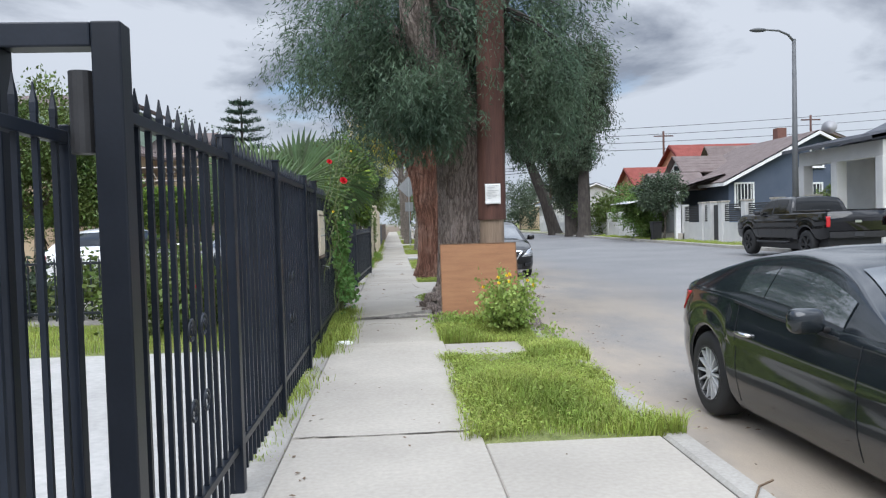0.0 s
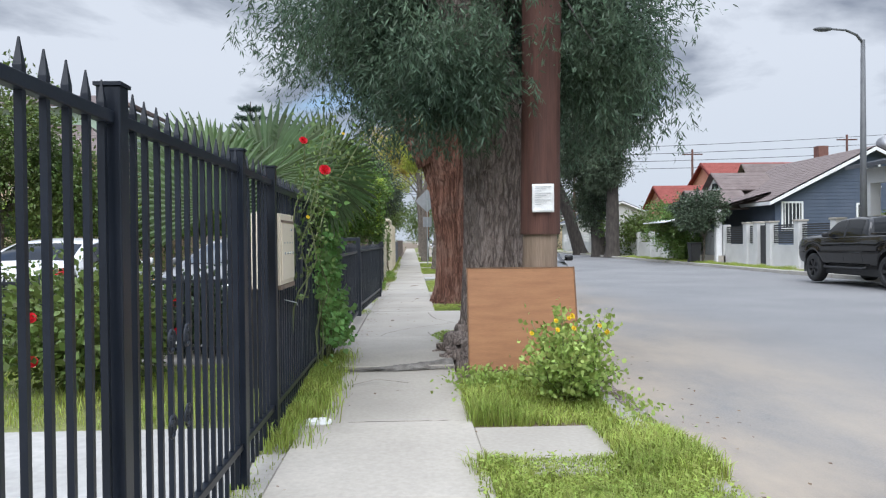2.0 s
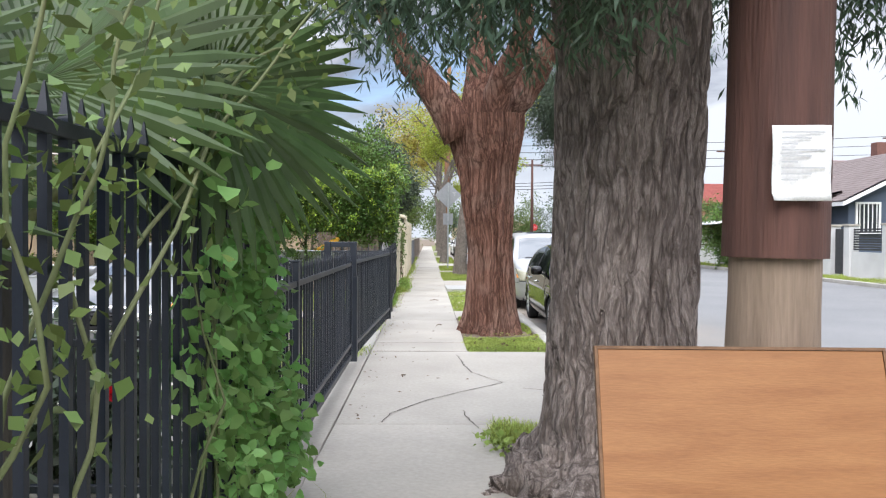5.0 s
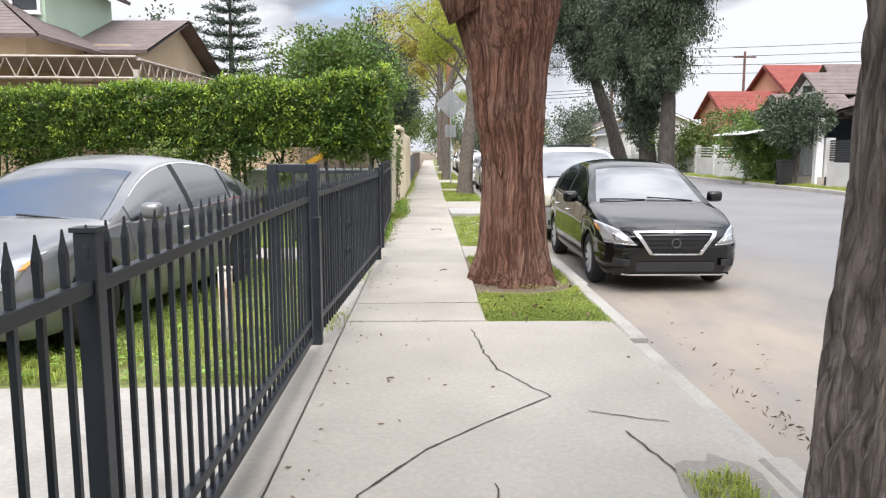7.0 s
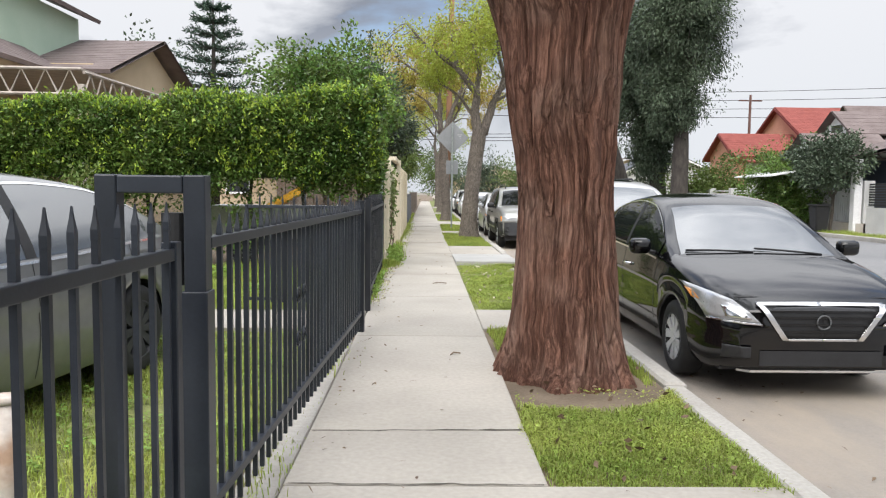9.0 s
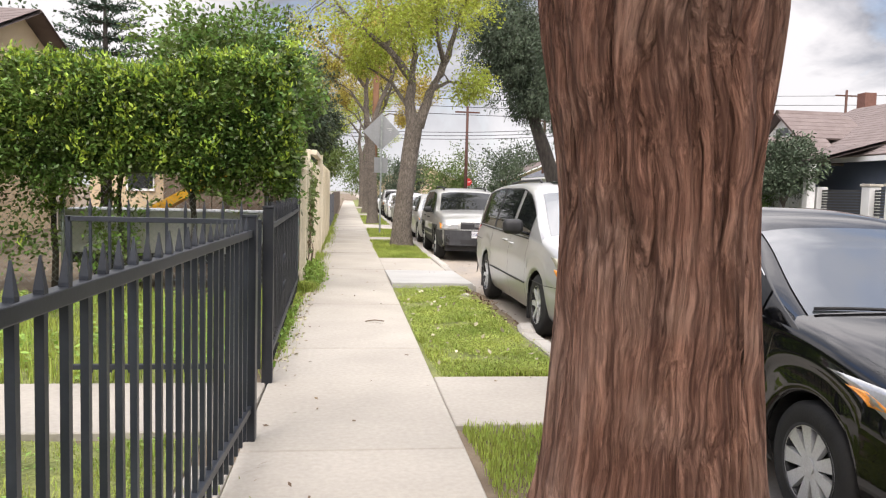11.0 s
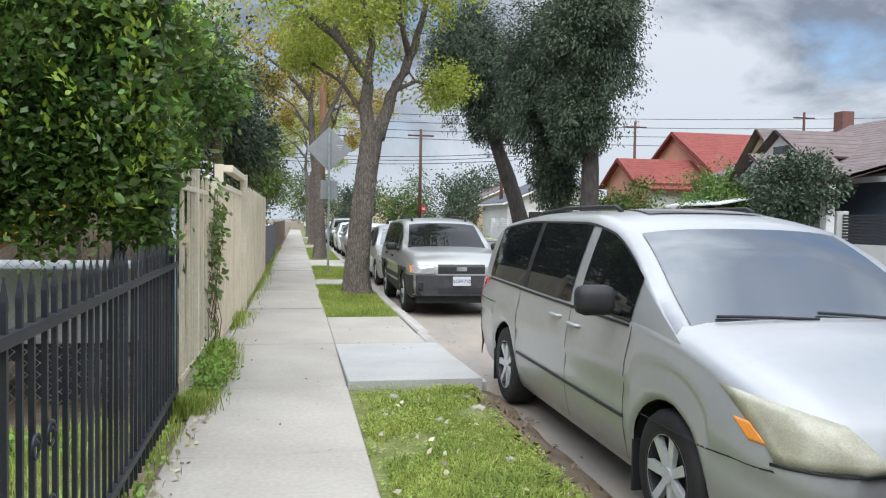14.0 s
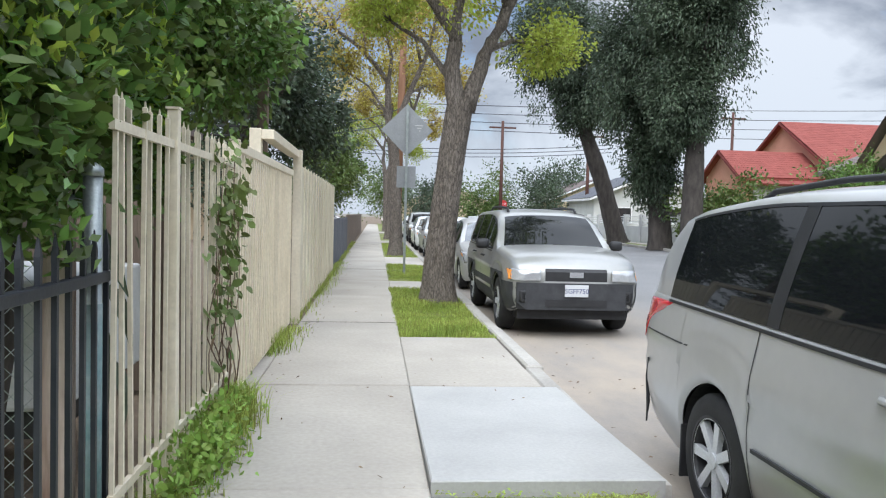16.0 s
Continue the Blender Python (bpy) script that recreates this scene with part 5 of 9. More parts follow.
# red-barked tree
T2 = (0.96, 19.57)
redt = thing("red_bark_tree", pose(0, 0, 0), "large street tree with stringy red-brown bark", "tree", "street trees")
part("trunk", braided_trunk([(1.04, 19.57, -0.08), (1.03, 19.57, 0.5), (1.01, 19.57, 1.3), (0.98, 19.57, 2.2), (0.93, 19.57, 3.3)], [0.41, 0.36, 0.335, 0.42, 0.62], 300, 0.03, 0.046, 5.2, 0.5, 0.42, 8, 0.26), M["bark_red"], redt)
bm = bmesh.new()
anch = []
for i, (a, b, r0) in enumerate((((0.56, 19.4, 3.0), (-1.04, 19.2, 5.4), 0.30), ((0.86, 19.5, 3.1), (0.86, 20.1, 6.0), 0.32), ((1.16, 19.57, 3.0), (2.56, 19.5, 5.6), 0.32), ((1.06, 19.3, 3.0), (1.56, 18.2, 5.8), 0.25))):
    anch += limb(bm, a, b, r0, 0.10, i + 20.0, 0.0, 20, 10)
    part("limb", bm, M["bark_red"], redt, smooth=True)
    bm = bmesh.new()
cl = crown(redt, rng, [((0.9, 19.4, 6.4), (2.9, 3.2, 1.7), 260, 34, 0.2), ((-1.2, 19.2, 5.6), (1.4, 1.8, 1.1), 90, 32, 0.18), ((2.9, 19.6, 5.4), (1.4, 2.2, 1.3), 120, 32, 0.18), ((0.2, 16.9, 5.3), (1.6, 1.2, 0.9), 60, 30, 0.18)], M["leaf_pepper"], 0.085, 0.018, 0.3, "crown", 3.7, 0.35)
tops = cl[(cl[:, 2] < 5.4)]
P = hanging(rng, tops[rng.choice(len(tops), min(120, len(tops)), replace=False)], 5, 0.6, 24, 0.16)
part("hanging_leaves", leaf_mesh("hanging", P[P[:, 2] > 3.3], 0.08, 0.014, rng, 0.5), M["leaf_pepper"], redt)
twigs(redt, rng, anch, cl, M["bark_dark"], 0.012, limit=80)

# street tree with pale bark and yellow-green leaves
def street_tree(x, y, s, lean, material2, seed, group="street trees", label="street tree with pale rough bark and yellow-green leaves", leaves=1.0, girth=1.0):
    r = np.random.default_rng(seed)
    t = thing("street_tree", pose(x, y, 0), label, "tree", group)
    part("trunk", braided_trunk([(0, 0, -0.08), (0.0, 0, 0.6 * s), (lean * 0.25, 0, 1.5 * s), (lean * 0.6, 0.02, 2.4 * s), (lean, 0, 3.2 * s)], [q * s * girth for q in (0.27, 0.235, 0.21, 0.205, 0.21)], 90, 0.05, 0.022 * s, 3.6, 2.4, 0.45, seed % 17, 0.22), M["bark_pale"], t)
    an = []
    forks = (((-0.06, 0, 3.0), (-0.14, 0, 3.7), (-0.10, -0.1, 4.2), (-0.75, -0.2, 4.95), (-1.7, -0.3, 5.6), (-2.3, -0.3, 6.3)), ((0.08, 0, 3.05), (0.36, 0.05, 3.9), (0.80, 0.1, 4.9), (1.05, 0.2, 5.9), (1.5, 0.2, 6.9)),
             ((-0.14, -0.05, 4.1), (-0.05, -0.2, 4.8), (-0.25, -0.3, 5.6), (-0.1, -0.2, 6.8)), ((0.70, 0.1, 4.7), (0.45, -0.4, 5.4), (0.3, -0.7, 6.3)), ((-0.70, -0.2, 4.9), (-0.8, 0.3, 5.6), (-1.0, 0.6, 6.6)),
             ((0.40, 0.05, 4.0), (0.9, 0.5, 4.3), (1.6, 0.7, 4.25)), ((-0.16, 0, 3.5), (-0.6, 0.5, 4.2), (-1.3, 0.9, 4.7)))
    for i, (path, r0) in enumerate(zip(forks, (0.165, 0.15, 0.09, 0.075, 0.075, 0.055, 0.06))):
        pts = []
        for a, b in zip(path, path[1:]):
            for k in range(4):
                f = k / 4
                p = Vector(a).lerp(Vector(b), f) * s + Vector((lean, 0, 0))
                pts.append(p + 0.05 * s * Vector((noise.noise(p * 2.0), noise.noise(p * 2.0 + Vector((9, 0, 0))), 0)) * min(1.0, len(pts) / 4))
        rs = [girth * (r0 + (0.02 - r0) * (k / len(pts)) ** 0.9) * s for k in range(len(pts))]
        part("limb", tube(bmesh.new(), pts, rs, 12, 0.22, seed + i), M["bark_pale"], t, smooth=True)
        an += pts[3:]
    k = leaves
    cl = crown(t, r, [((-0.9 * s + lean, 0, 5.5 * s), (1.8 * s, 1.9 * s, 1.05 * s), int(125 * k), 60, 0.17 * s), ((0.8 * s + lean, 0, 6.3 * s), (1.6 * s, 1.9 * s, 1.1 * s), int(120 * k), 60, 0.17 * s), ((1.5 * s + lean, 0.5, 4.25 * s), (0.65 * s, 0.8 * s, 0.42 * s), int(34 * k), 60, 0.13 * s), ((-1.3 * s + lean, 0.8, 4.8 * s), (0.6 * s, 0.7 * s, 0.4 * s), int(30 * k), 60, 0.13 * s)], material2, 0.085 * s, 0.045 * s, 0.25, "crown", None, 0.25)
    twigs(t, r, an, cl, M["bark_pale"], 0.008, limit=110)
    return t


street_tree(1.28, 36.25, 1.0, 0.28, M["leaf_yellow"], 201)
street_tree(0.95, 49.5, 1.35, -0.2, M["leaf_gold"], 202, label="tall street tree with dark limbs and golden leaves", leaves=0.8, girth=0.62)
street_tree(1.05, 66.0, 1.5, 0.1, M["leaf_gold"], 203, label="distant street tree with golden leaves", leaves=0.8, girth=0.65)
street_tree(1.1, 84.0, 1.5, -0.1, M["leaf_yellow"], 204, label="distant street tree with yellow-green leaves", girth=0.65)

# tall dark trees across the street
def far_tree(x, y, top, seed, trunks, blobs, label):
    r = np.random.default_rng(seed)
    t = thing("tall_dark_tree", pose(x, y, 0), label, "tree", "trees across the street")
    an = []
    for i, (bx, by, tx, ty, tz, rad) in enumerate(trunks):
        part("trunk", trunk_mesh([(bx, by, -0.1), (bx * 0.7 + tx * 0.3, by, tz * 0.35), (tx, ty, tz)], [rad * 1.15, rad, rad * 0.6], 26, 0.08, 11, 0.4, seed + i, 0.15), M["bark_dark"], t)
        an.append((tx, ty, tz))
    cl = crown(t, r, blobs, M["leaf_far"], 0.20, 0.07, 0.45, "crown", None, 0.1)
    twigs(t, r, an, cl, M["bark_dark"], 0.02, limit=60)
    return t


far_tree(15.0, 58.5, 15, 301, ((0.0, 0, 0.1, 0, 8.0, 0.46),), [((0.2, 0, 11.6), (2.6, 2.6, 4.3), 620, 84, 0.36), ((-0.6, 0, 7.0), (1.6, 1.6, 2.2), 220, 84, 0.3)], "tall dark-leaved tree with a straight trunk across the street")
far_tree(14.9, 62.0, 15, 302, ((0.0, 0, -0.6, 0, 8.0, 0.5),), [((-1.2, 0, 9.6), (2.3, 2.2, 4.6), 560, 84, 0.36), ((-0.5, 0, 4.6), (1.2, 1.2, 2.8), 260, 84, 0.26), ((-0.4, 0.4, 7.6), (2.3, 2.0, 2.6), 260, 84, 0.32)], "dark ivy-clad tree across the street")
far_tree(15.0, 69.0, 15, 303, ((0.0, 0, -3.2, 0, 9.0, 0.5),), [((-4.0, 0, 12.0), (3.2, 3.0, 3.9), 620, 84, 0.38), ((-2.4, 0, 8.4), (1.7, 1.7, 2.2), 200, 84, 0.32)], "tall dark-leaved tree with a leaning trunk across the street")

# hedge along the lot line
rng = np.random.default_rng(77)
hedge = thing("hedge", pose(0, 0, 0), "clipped glossy green ficus hedge over a chain-link fence", "hedge")


def hedge_top(x):
    return 2.66 + 0.24 * (x + 8) / 8 + 0.20 * noise.noise(Vector((x * 0.9, 3, 1))) + 0.12 * noise.noise(Vector((x * 2.3, 7, 1)))


def hedge_foot(x):
    return 1.38 + 0.16 * math.sin(x * 1.7) + 0.1 * math.sin(x * 4.1) + 0.12 * noise.noise(Vector((x * 3.1, 1, 4)))


C, O, top_c = [], [], []
for _ in range(2500):  # sprays of the face towards the lawn
    x = -14 + 13.2 * rng.uniform(0, 1) ** 0.62
    lo, hi = hedge_foot(x), hedge_top(x)
    f = rng.uniform(0, 1)
    z = lo + (hi - lo) * f
    bulge = 0.20 * noise.noise(Vector((x * 1.5, 2, z * 1.8))) + 0.10 * noise.noise(Vector((x * 3.7, 5, z * 4)))
    C.append((x, 26.78 - bulge - 0.10 * math.sin(math.pi * f) + abs(rng.normal()) * 0.10, z))
    O.append((0.25 * rng.normal(), -1.0, 0.35))
    top_c.append(f > 0.88)
for _ in range(1000):  # sprays of the top
    x, y = -14 + 13.2 * rng.uniform(0, 1) ** 0.62, rng.uniform(26.75, 28.1)
    C.append((x, y, hedge_top(x) + 0.10 * noise.noise(Vector((x * 4, y * 4, 2)))))
    O.append((0, -0.25, 1.0))
    top_c.append(True)
for _ in range(260):  # wisps hanging below into the chain-link
    x = -14 + 11.5 * rng.uniform(0, 1) ** 0.7
    C.append((x, 26.95 + 0.3 * rng.uniform(), rng.uniform(0.25, 1.4)))
    O.append((0, -1.0, -0.3))
    top_c.append(False)
C, O, top_c = np.array(C), np.array(O), np.array(top_c)
PER = 26
P = np.repeat(C, PER, 0) + rng.normal(size=(len(C) * PER, 3)) * [0.085, 0.06, 0.075]
part("leaves", leaf_mesh("leaves", P, 0.075, 0.038, rng, 0.12, np.repeat(O, PER, 0)), M["leaf_hedge"], hedge)
E, EO = [], []
for _ in range(520):  # broad-leaved pavement end
    y, f = rng.uniform(26.6, 28.7), rng.uniform(0, 1)
    z = 1.50 + 0.10 * math.sin(y * 5) + 1.55 * f
    bulge = 0.16 * noise.noise(Vector((y * 1.9, 2, z * 1.9)))
    E.append((-0.92 + bulge + 0.16 * max(0, f - 0.3) - abs(rng.normal()) * 0.08, y, z))
    EO.append((1.0, -0.3, 0.35))
E, EO = np.array(E), np.array(EO)
P = np.repeat(E, 20, 0) + rng.normal(size=(len(E) * 20, 3)) * [0.06, 0.09, 0.085]
part("end_leaves", leaf_mesh("end_leaves", P, 0.08, 0.042, rng, 0.18, np.repeat(EO, 20, 0), 0.35, True), M["leaf_hedge"], hedge, "broad leaves on the pavement end")
S = np.concatenate([C[top_c][rng.uniform(0, 1, top_c.sum()) < 0.75], E[rng.uniform(0, 1, len(E)) < 0.55] + [0.05, -0.03, 0.04], C[~top_c][rng.uniform(0, 1, (~top_c).sum()) < 0.16] + [0, -0.1, 0.05]])
P = np.repeat(S, 9, 0) + rng.normal(size=(len(S) * 9, 3)) * [0.04, 0.04, 0.05] + [0, -0.03, 0.07]
part("young_shoots", leaf_mesh("shoots", P, 0.07, 0.032, rng, 0.0, np.tile([0, -0.3, 1.1], (len(P), 1))), M["leaf_hedge_new"], hedge, "yellow-green young shoots", kind="stuff")
bm = bmesh.new()
for i in range(15):
    xx = -1.25 - i * 0.9
    limb(bm, (xx, 27.45, -0.05), (xx + 0.2 * math.sin(i * 3), 27.4, 2.1), 0.05, 0.025, i, 0, 8, 5)
    limb(bm, (xx, 27.45, 0.9), (xx + 0.4 * math.sin(i * 5 + 1), 27.3, 1.9), 0.025, 0.012, i + 50, 0, 6, 4)
part("stems", bm, M["bark_dark"], hedge, smooth=True, kind="stuff")
# plain box in dark leaf colour: stands in for shade between the sprays
part("inner_growth", boxed(-13.8, -1.06, 27.08, 27.9, 1.55, 2.5, 0.1), M["leaf_far"], hedge, "dark solid core standing in for the shade inside the hedge")


def round_tree(name, x, y, z0, blobs, material, seed, label, category="tree", ln=0.09, wd=0.045, r=0.1, group=""):
    g = np.random.default_rng(seed)
    t = thing(name, pose(x, y, 0), label, category, group)
    bm = bmesh.new()
    an = limb(bm, (0, 0, -0.08), (0.1, 0, z0), r, r * 0.7, seed, 0, 12, 6)
    for i in range(5):
        an += limb(bm, (0.05, 0, z0 * 0.85), (blobs[0][0][0] + 0.6 * blobs[0][1][0] * math.cos(i * 1.3), blobs[0][0][1] + 0.6 * blobs[0][1][1] * math.sin(i * 1.3), blobs[0][0][2]), r * 0.6, 0.02, i + seed, 0, 8, 6)
    part("trunk", bm, M["bark_pale"], t, smooth=True)
    cl = crown(t, g, [(c, r_, int(n_ * 1.7), per, sp) for c, r_, n_, per, sp in blobs], material, ln * 1.25, wd * 1.35, 0.15, "crown", None, 0.25)
    return t


round_tree("garden_tree", -2.4, 32.0, 2.4, [((0, 0, 3.7), (1.5, 1.4, 1.15), 190, 36, 0.14), ((1.0, 0.8, 3.2), (0.9, 0.9, 0.9), 70, 34, 0.13), ((-1.7, 0.3, 2.9), (1.1, 1.1, 0.9), 80, 34, 0.13)], M["leaf_hedge"], 401, "dense round garden tree behind the hedge")
round_tree("garden_tree", -2.6, 40.0, 3.0, [((0.2, 0, 4.4), (1.9, 2.2, 1.6), 190, 36, 0.18), ((1.2, 2.0, 3.6), (1.0, 1.6, 1.4), 110, 34, 0.16)], M["leaf_far"], 402, "dark garden tree behind the tan fence", ln=0.11, wd=0.05)
round_tree("garden_tree", -2.2, 58.0, 2.5, [((0.4, 0, 3.6), (1.8, 3.0, 1.8), 160, 34, 0.2)], M["leaf_bush"], 403, "rounded green garden tree further along the pavement", ln=0.12, wd=0.06)
round_tree("garden_tree", -3.2, 76.0, 2.5, [((0.4, 0, 4.2), (2.4, 4.0, 2.4), 140, 34, 0.3)], M["leaf_far"], 404, "distant dark garden tree", ln=0.16, wd=0.08)
round_tree("garden_tree", -10.2, 22.5, 2.2, [((0, 0, 3.7), (2.1, 1.9, 1.7), 230, 36, 0.2), ((1.6, 0.4, 2.6), (1.2, 1.2, 1.1), 90, 34, 0.18), ((-1.8, 0.3, 3.0), (1.6, 1.4, 1.5), 110, 34, 0.18)], M["leaf_bush"], 407, "tall leafy garden tree at the back of the yard", ln=0.1, wd=0.05)
# bushes across the street
round_tree("clipped_bush", 15.9, 47.0, 0.8, [((0, 0, 2.0), (1.5, 2.4, 1.7), 260, 36, 0.16), ((-0.2, -1.2, 0.7), (0.9, 1.0, 0.8), 80, 30, 0.16)], M["leaf_hedge"], 405, "large rounded green and gold bush on the verge", "bush", 0.10, 0.05)
round_tree("small_tree", 15.7, 42.9, 1.5, [((0, 0, 2.75), (1.35, 1.5, 1.05), 150, 34, 0.15), ((-0.7, -0.7, 2.2), (0.8, 0.8, 0.6), 50, 30, 0.13)], M["leaf_far"], 406, "small dark-leaved tree with a pale stem on the verge", "tree", 0.11, 0.05, 0.07)
for i, (x, y, z, rx, rz, m) in enumerate(((17.5, 60, 1.6, 2.5, 1.7, "leaf_bush"), (19.5, 33.0, 1.3, 1.0, 1.0, "leaf_bush"), (12.0, 104, 3.0, 3.5, 3.2, "leaf_bush"), (17.0, 100, 3.2, 3.0, 3.0, "leaf_far"), (7.0, 112, 3.0, 4.0, 3.0, "leaf_far"), (2.0, 118, 4.0, 4.0, 4.0, "leaf_bush"), (-8, 60, 4.0, 3.0, 3.0, "leaf_far"), (-13, 48, 5.0, 3.0, 2.6, "leaf_far"), (22, 112, 4, 5, 4, "leaf_far"))):
    round_tree("garden_bush", x, y, z * 0.5, [((0, 0, z), (rx, rx, rz), 130, 30, 0.12 * rx)], M[m], 420 + i, "rounded green garden bush", "bush", 0.07 + 0.035 * rx, 0.035 + 0.02 * rx, 0.08)

# tiered Norfolk pine
pine = thing("norfolk_pine", pose(-8.6, 45.0, 0), "dark tiered Norfolk Island pine behind the houses", "tree")
part("trunk", tube(bmesh.new(), [(0, 0, -0.1), (0, 0, 4), (0, 0, 9.0)], [0.22, 0.15, 0.02], 10), M["bark_dark"], pine, smooth=True)
bm = bmesh.new()
P, O = [], []
g = np.random.default_rng(9)
for k in range(14):
    z = 1.8 + k * 0.52
    L = 3.1 * (1 - (z - 1.6) / 7.8) ** 0.8 + 0.1
    for i in range(7):
        an = i * 2 * math.pi / 7 + k * 0.7
        d = np.array([math.cos(an), math.sin(an), 0.0])
        tube(bm, [(0, 0, z), tuple(d * L * 0.5 + np.array([0, 0, z - 0.02])), tuple(d * L + np.array([0, 0, z + 0.12 * L]))], [0.03, 0.02, 0.006], 5)
        f = g.uniform(0.12, 1, 130)
        side = np.array([-d[1], d[0], 0])
        P.append(d * (L * f)[:, None] + side * (g.uniform(-1, 1, 130) * 0.22 * L * (0.4 + f) * 0.6)[:, None] + np.array([0, 0, z]) + np.array([0, 0, 1]) * (0.12 * L * f ** 2 + g.uniform(-0.05, 0.05, 130))[:, None])
        O.append(np.tile(d + np.array([0, 0, 0.3]), (130, 1)))
part("twigs", bm, M["bark_dark"], pine, smooth=True, kind="stuff")
part("needles", leaf_mesh("needles", np.concatenate(P), 0.17, 0.045, g, 0.0, np.concatenate(O)), M["leaf_pine"], pine)

# ---- fan palm, vine and rose on the tall fence ----
palm = thing("fan_palm", pose(-1.45, 10.4, 0), "young fan palm with wide green fronds behind the fence", "palm")


def frond(m, R, k=44, span=260, droop=0.25):
    bm = bmesh.new()
    for i in range(k):
        a = radians(-span / 2 + span * i / (k - 1))
        d = Vector((math.sin(a), math.cos(a), 0))
        s = Vector((d.y, -d.x, 0))
        w = R * math.radians(span) / k * 0.42
        ln = R * (0.82 + 0.18 * math.cos(a * 0.6)) * (0.95 + 0.05 * math.sin(i * 7))
        pts = [(0.02, 0.15), (0.55, 1.0), (0.8, 0.55), (1.0, 0.03)]
        rows = []
        for f, ww in pts:
            z = -droop * R * max(0, f - 0.55) ** 2 * (1 + 0.6 * math.sin(i * 3.1))
            c = d * ln * f + Vector((0, 0, z))
            rows.append([bm.verts.new(c - s * w * ww), bm.verts.new(c + Vector((0, 0, w * ww * 0.5))), bm.verts.new(c + s * w * ww)])
        for r0, r1 in zip(rows, rows[1:]):
            bm.faces.new((r0[0], r0[1], r1[1], r1[0]))
            bm.faces.new((r0[1], r0[2], r1[2], r1[1]))
    bm.transform(m)
    return bm


hub = Vector((0.0, 0.0, 1.35))
part("stem", tube(bmesh.new(), [(0, 0, -0.1), (0.02, 0, 0.6), (0, 0, 1.4)], [0.13, 0.12, 0.08], 12, 0.2), M["bark_dark"], palm, smooth=True)
for i, (p, rx, ry, rz, R) in enumerate((((0.0, -0.95, 1.62), 74, 4, 8, 0.80), ((0.25, -0.1, 1.95), 68, 10, -12, 0.85), ((0.72, 0.2, 2.0), 40, 70, -10, 0.76), ((0.45, 0.6, 1.9), 60, -12, -20, 0.75), ((-0.2, -0.5, 1.9), 60, 0, 30, 0.8), ((-0.5, 0.3, 1.9), 62, -20, 40, 0.8))):
    part("frond", frond(pose(*p, rx, ry, rz), R), M["palm"], palm)
    bm = tube(bmesh.new(), [tuple(hub), tuple(hub.lerp(Vector(p), 0.5) + Vector((0, 0, 0.08))), p], [0.02, 0.016, 0.012], 6)
    part("stalk", bm, M["stem"], palm, smooth=True)

vine = thing("vine", pose(0, 0, 0), "green broad-leaved vine covering the end of the tall fence", "vine")
g = np.random.default_rng(55)
n = 3000
yy = 10.1 + 1.85 * g.beta(2.2, 1.2, n)
zz = 0.15 + 1.75 * g.uniform(0, 1, n) ** 0.9
low_end = (yy < 11.3) | (zz < 1.18 + 0.12 * np.sin(yy * 9))
keep = low_end & (zz < 2.0 - 1.9 * np.maximum(0, yy - 11.3)) & (zz > 0.25 + 1.4 * np.maximum(0, 10.9 - yy)) | low_end & (g.uniform(0, 1, n) < 0.05)
yy, zz = yy[keep], zz[keep]
P = np.stack([-0.74 + 0.07 * g.normal(size=len(yy)) + 0.05 * np.sin(zz * 5), yy, zz], 1)
part("leaves", leaf_mesh("leaves", P, 0.062, 0.055, g, 0.4, np.tile([1.0, -0.4, 0.1], (len(P), 1)), 0.4, True), M["ivy"], vine)
bm = bmesh.new()
for i in range(14):
    y0 = 10.5 + i * 0.1
    limb(bm, (-0.78, y0, 0.0), (-0.76, y0 + 0.3 * math.sin(i), 1.8), 0.008, 0.004, i, 0, 5, 8)
part("stems", bm, M["stem"], vine, smooth=True, kind="stuff")

rosebush = thing("climbing_rose", pose(0, 0, 0), "climbing rose with red blooms on the fence top", "rose")
bm = bmesh.new()
tips = []
for i, (a, b) in enumerate((((-0.85, 9.2, 0.3), (-0.56, 9.08, 1.9)), ((-0.85, 9.3, 0.5), (-0.66, 9.0, 2.15)), ((-0.9, 9.6, 0.5), (-0.6, 9.9, 2.35)), ((-0.9, 9.5, 0.8), (-0.5, 9.5, 2.2)), ((-0.85, 9.8, 0.9), (-0.35, 10.6, 2.3)), ((-0.9, 10.0, 1.2), (-0.3, 11.2, 2.5)))):
    bm = bmesh.new()
    tips.append(limb(bm, a, b, 0.009, 0.004, i * 3.0, 0.25, 6, 12))
    part("cane", bm, M["stem"], rosebush, smooth=True)
P = np.array([tuple(p) for t in tips for p in t[4:]])
P = np.repeat(P, 13, 0) + g.normal(size=(len(P) * 13, 3)) * 0.09
part("leaves", leaf_mesh("leaves", P, 0.045, 0.028, g, 0.3), M["leaf_bush"], rosebush)


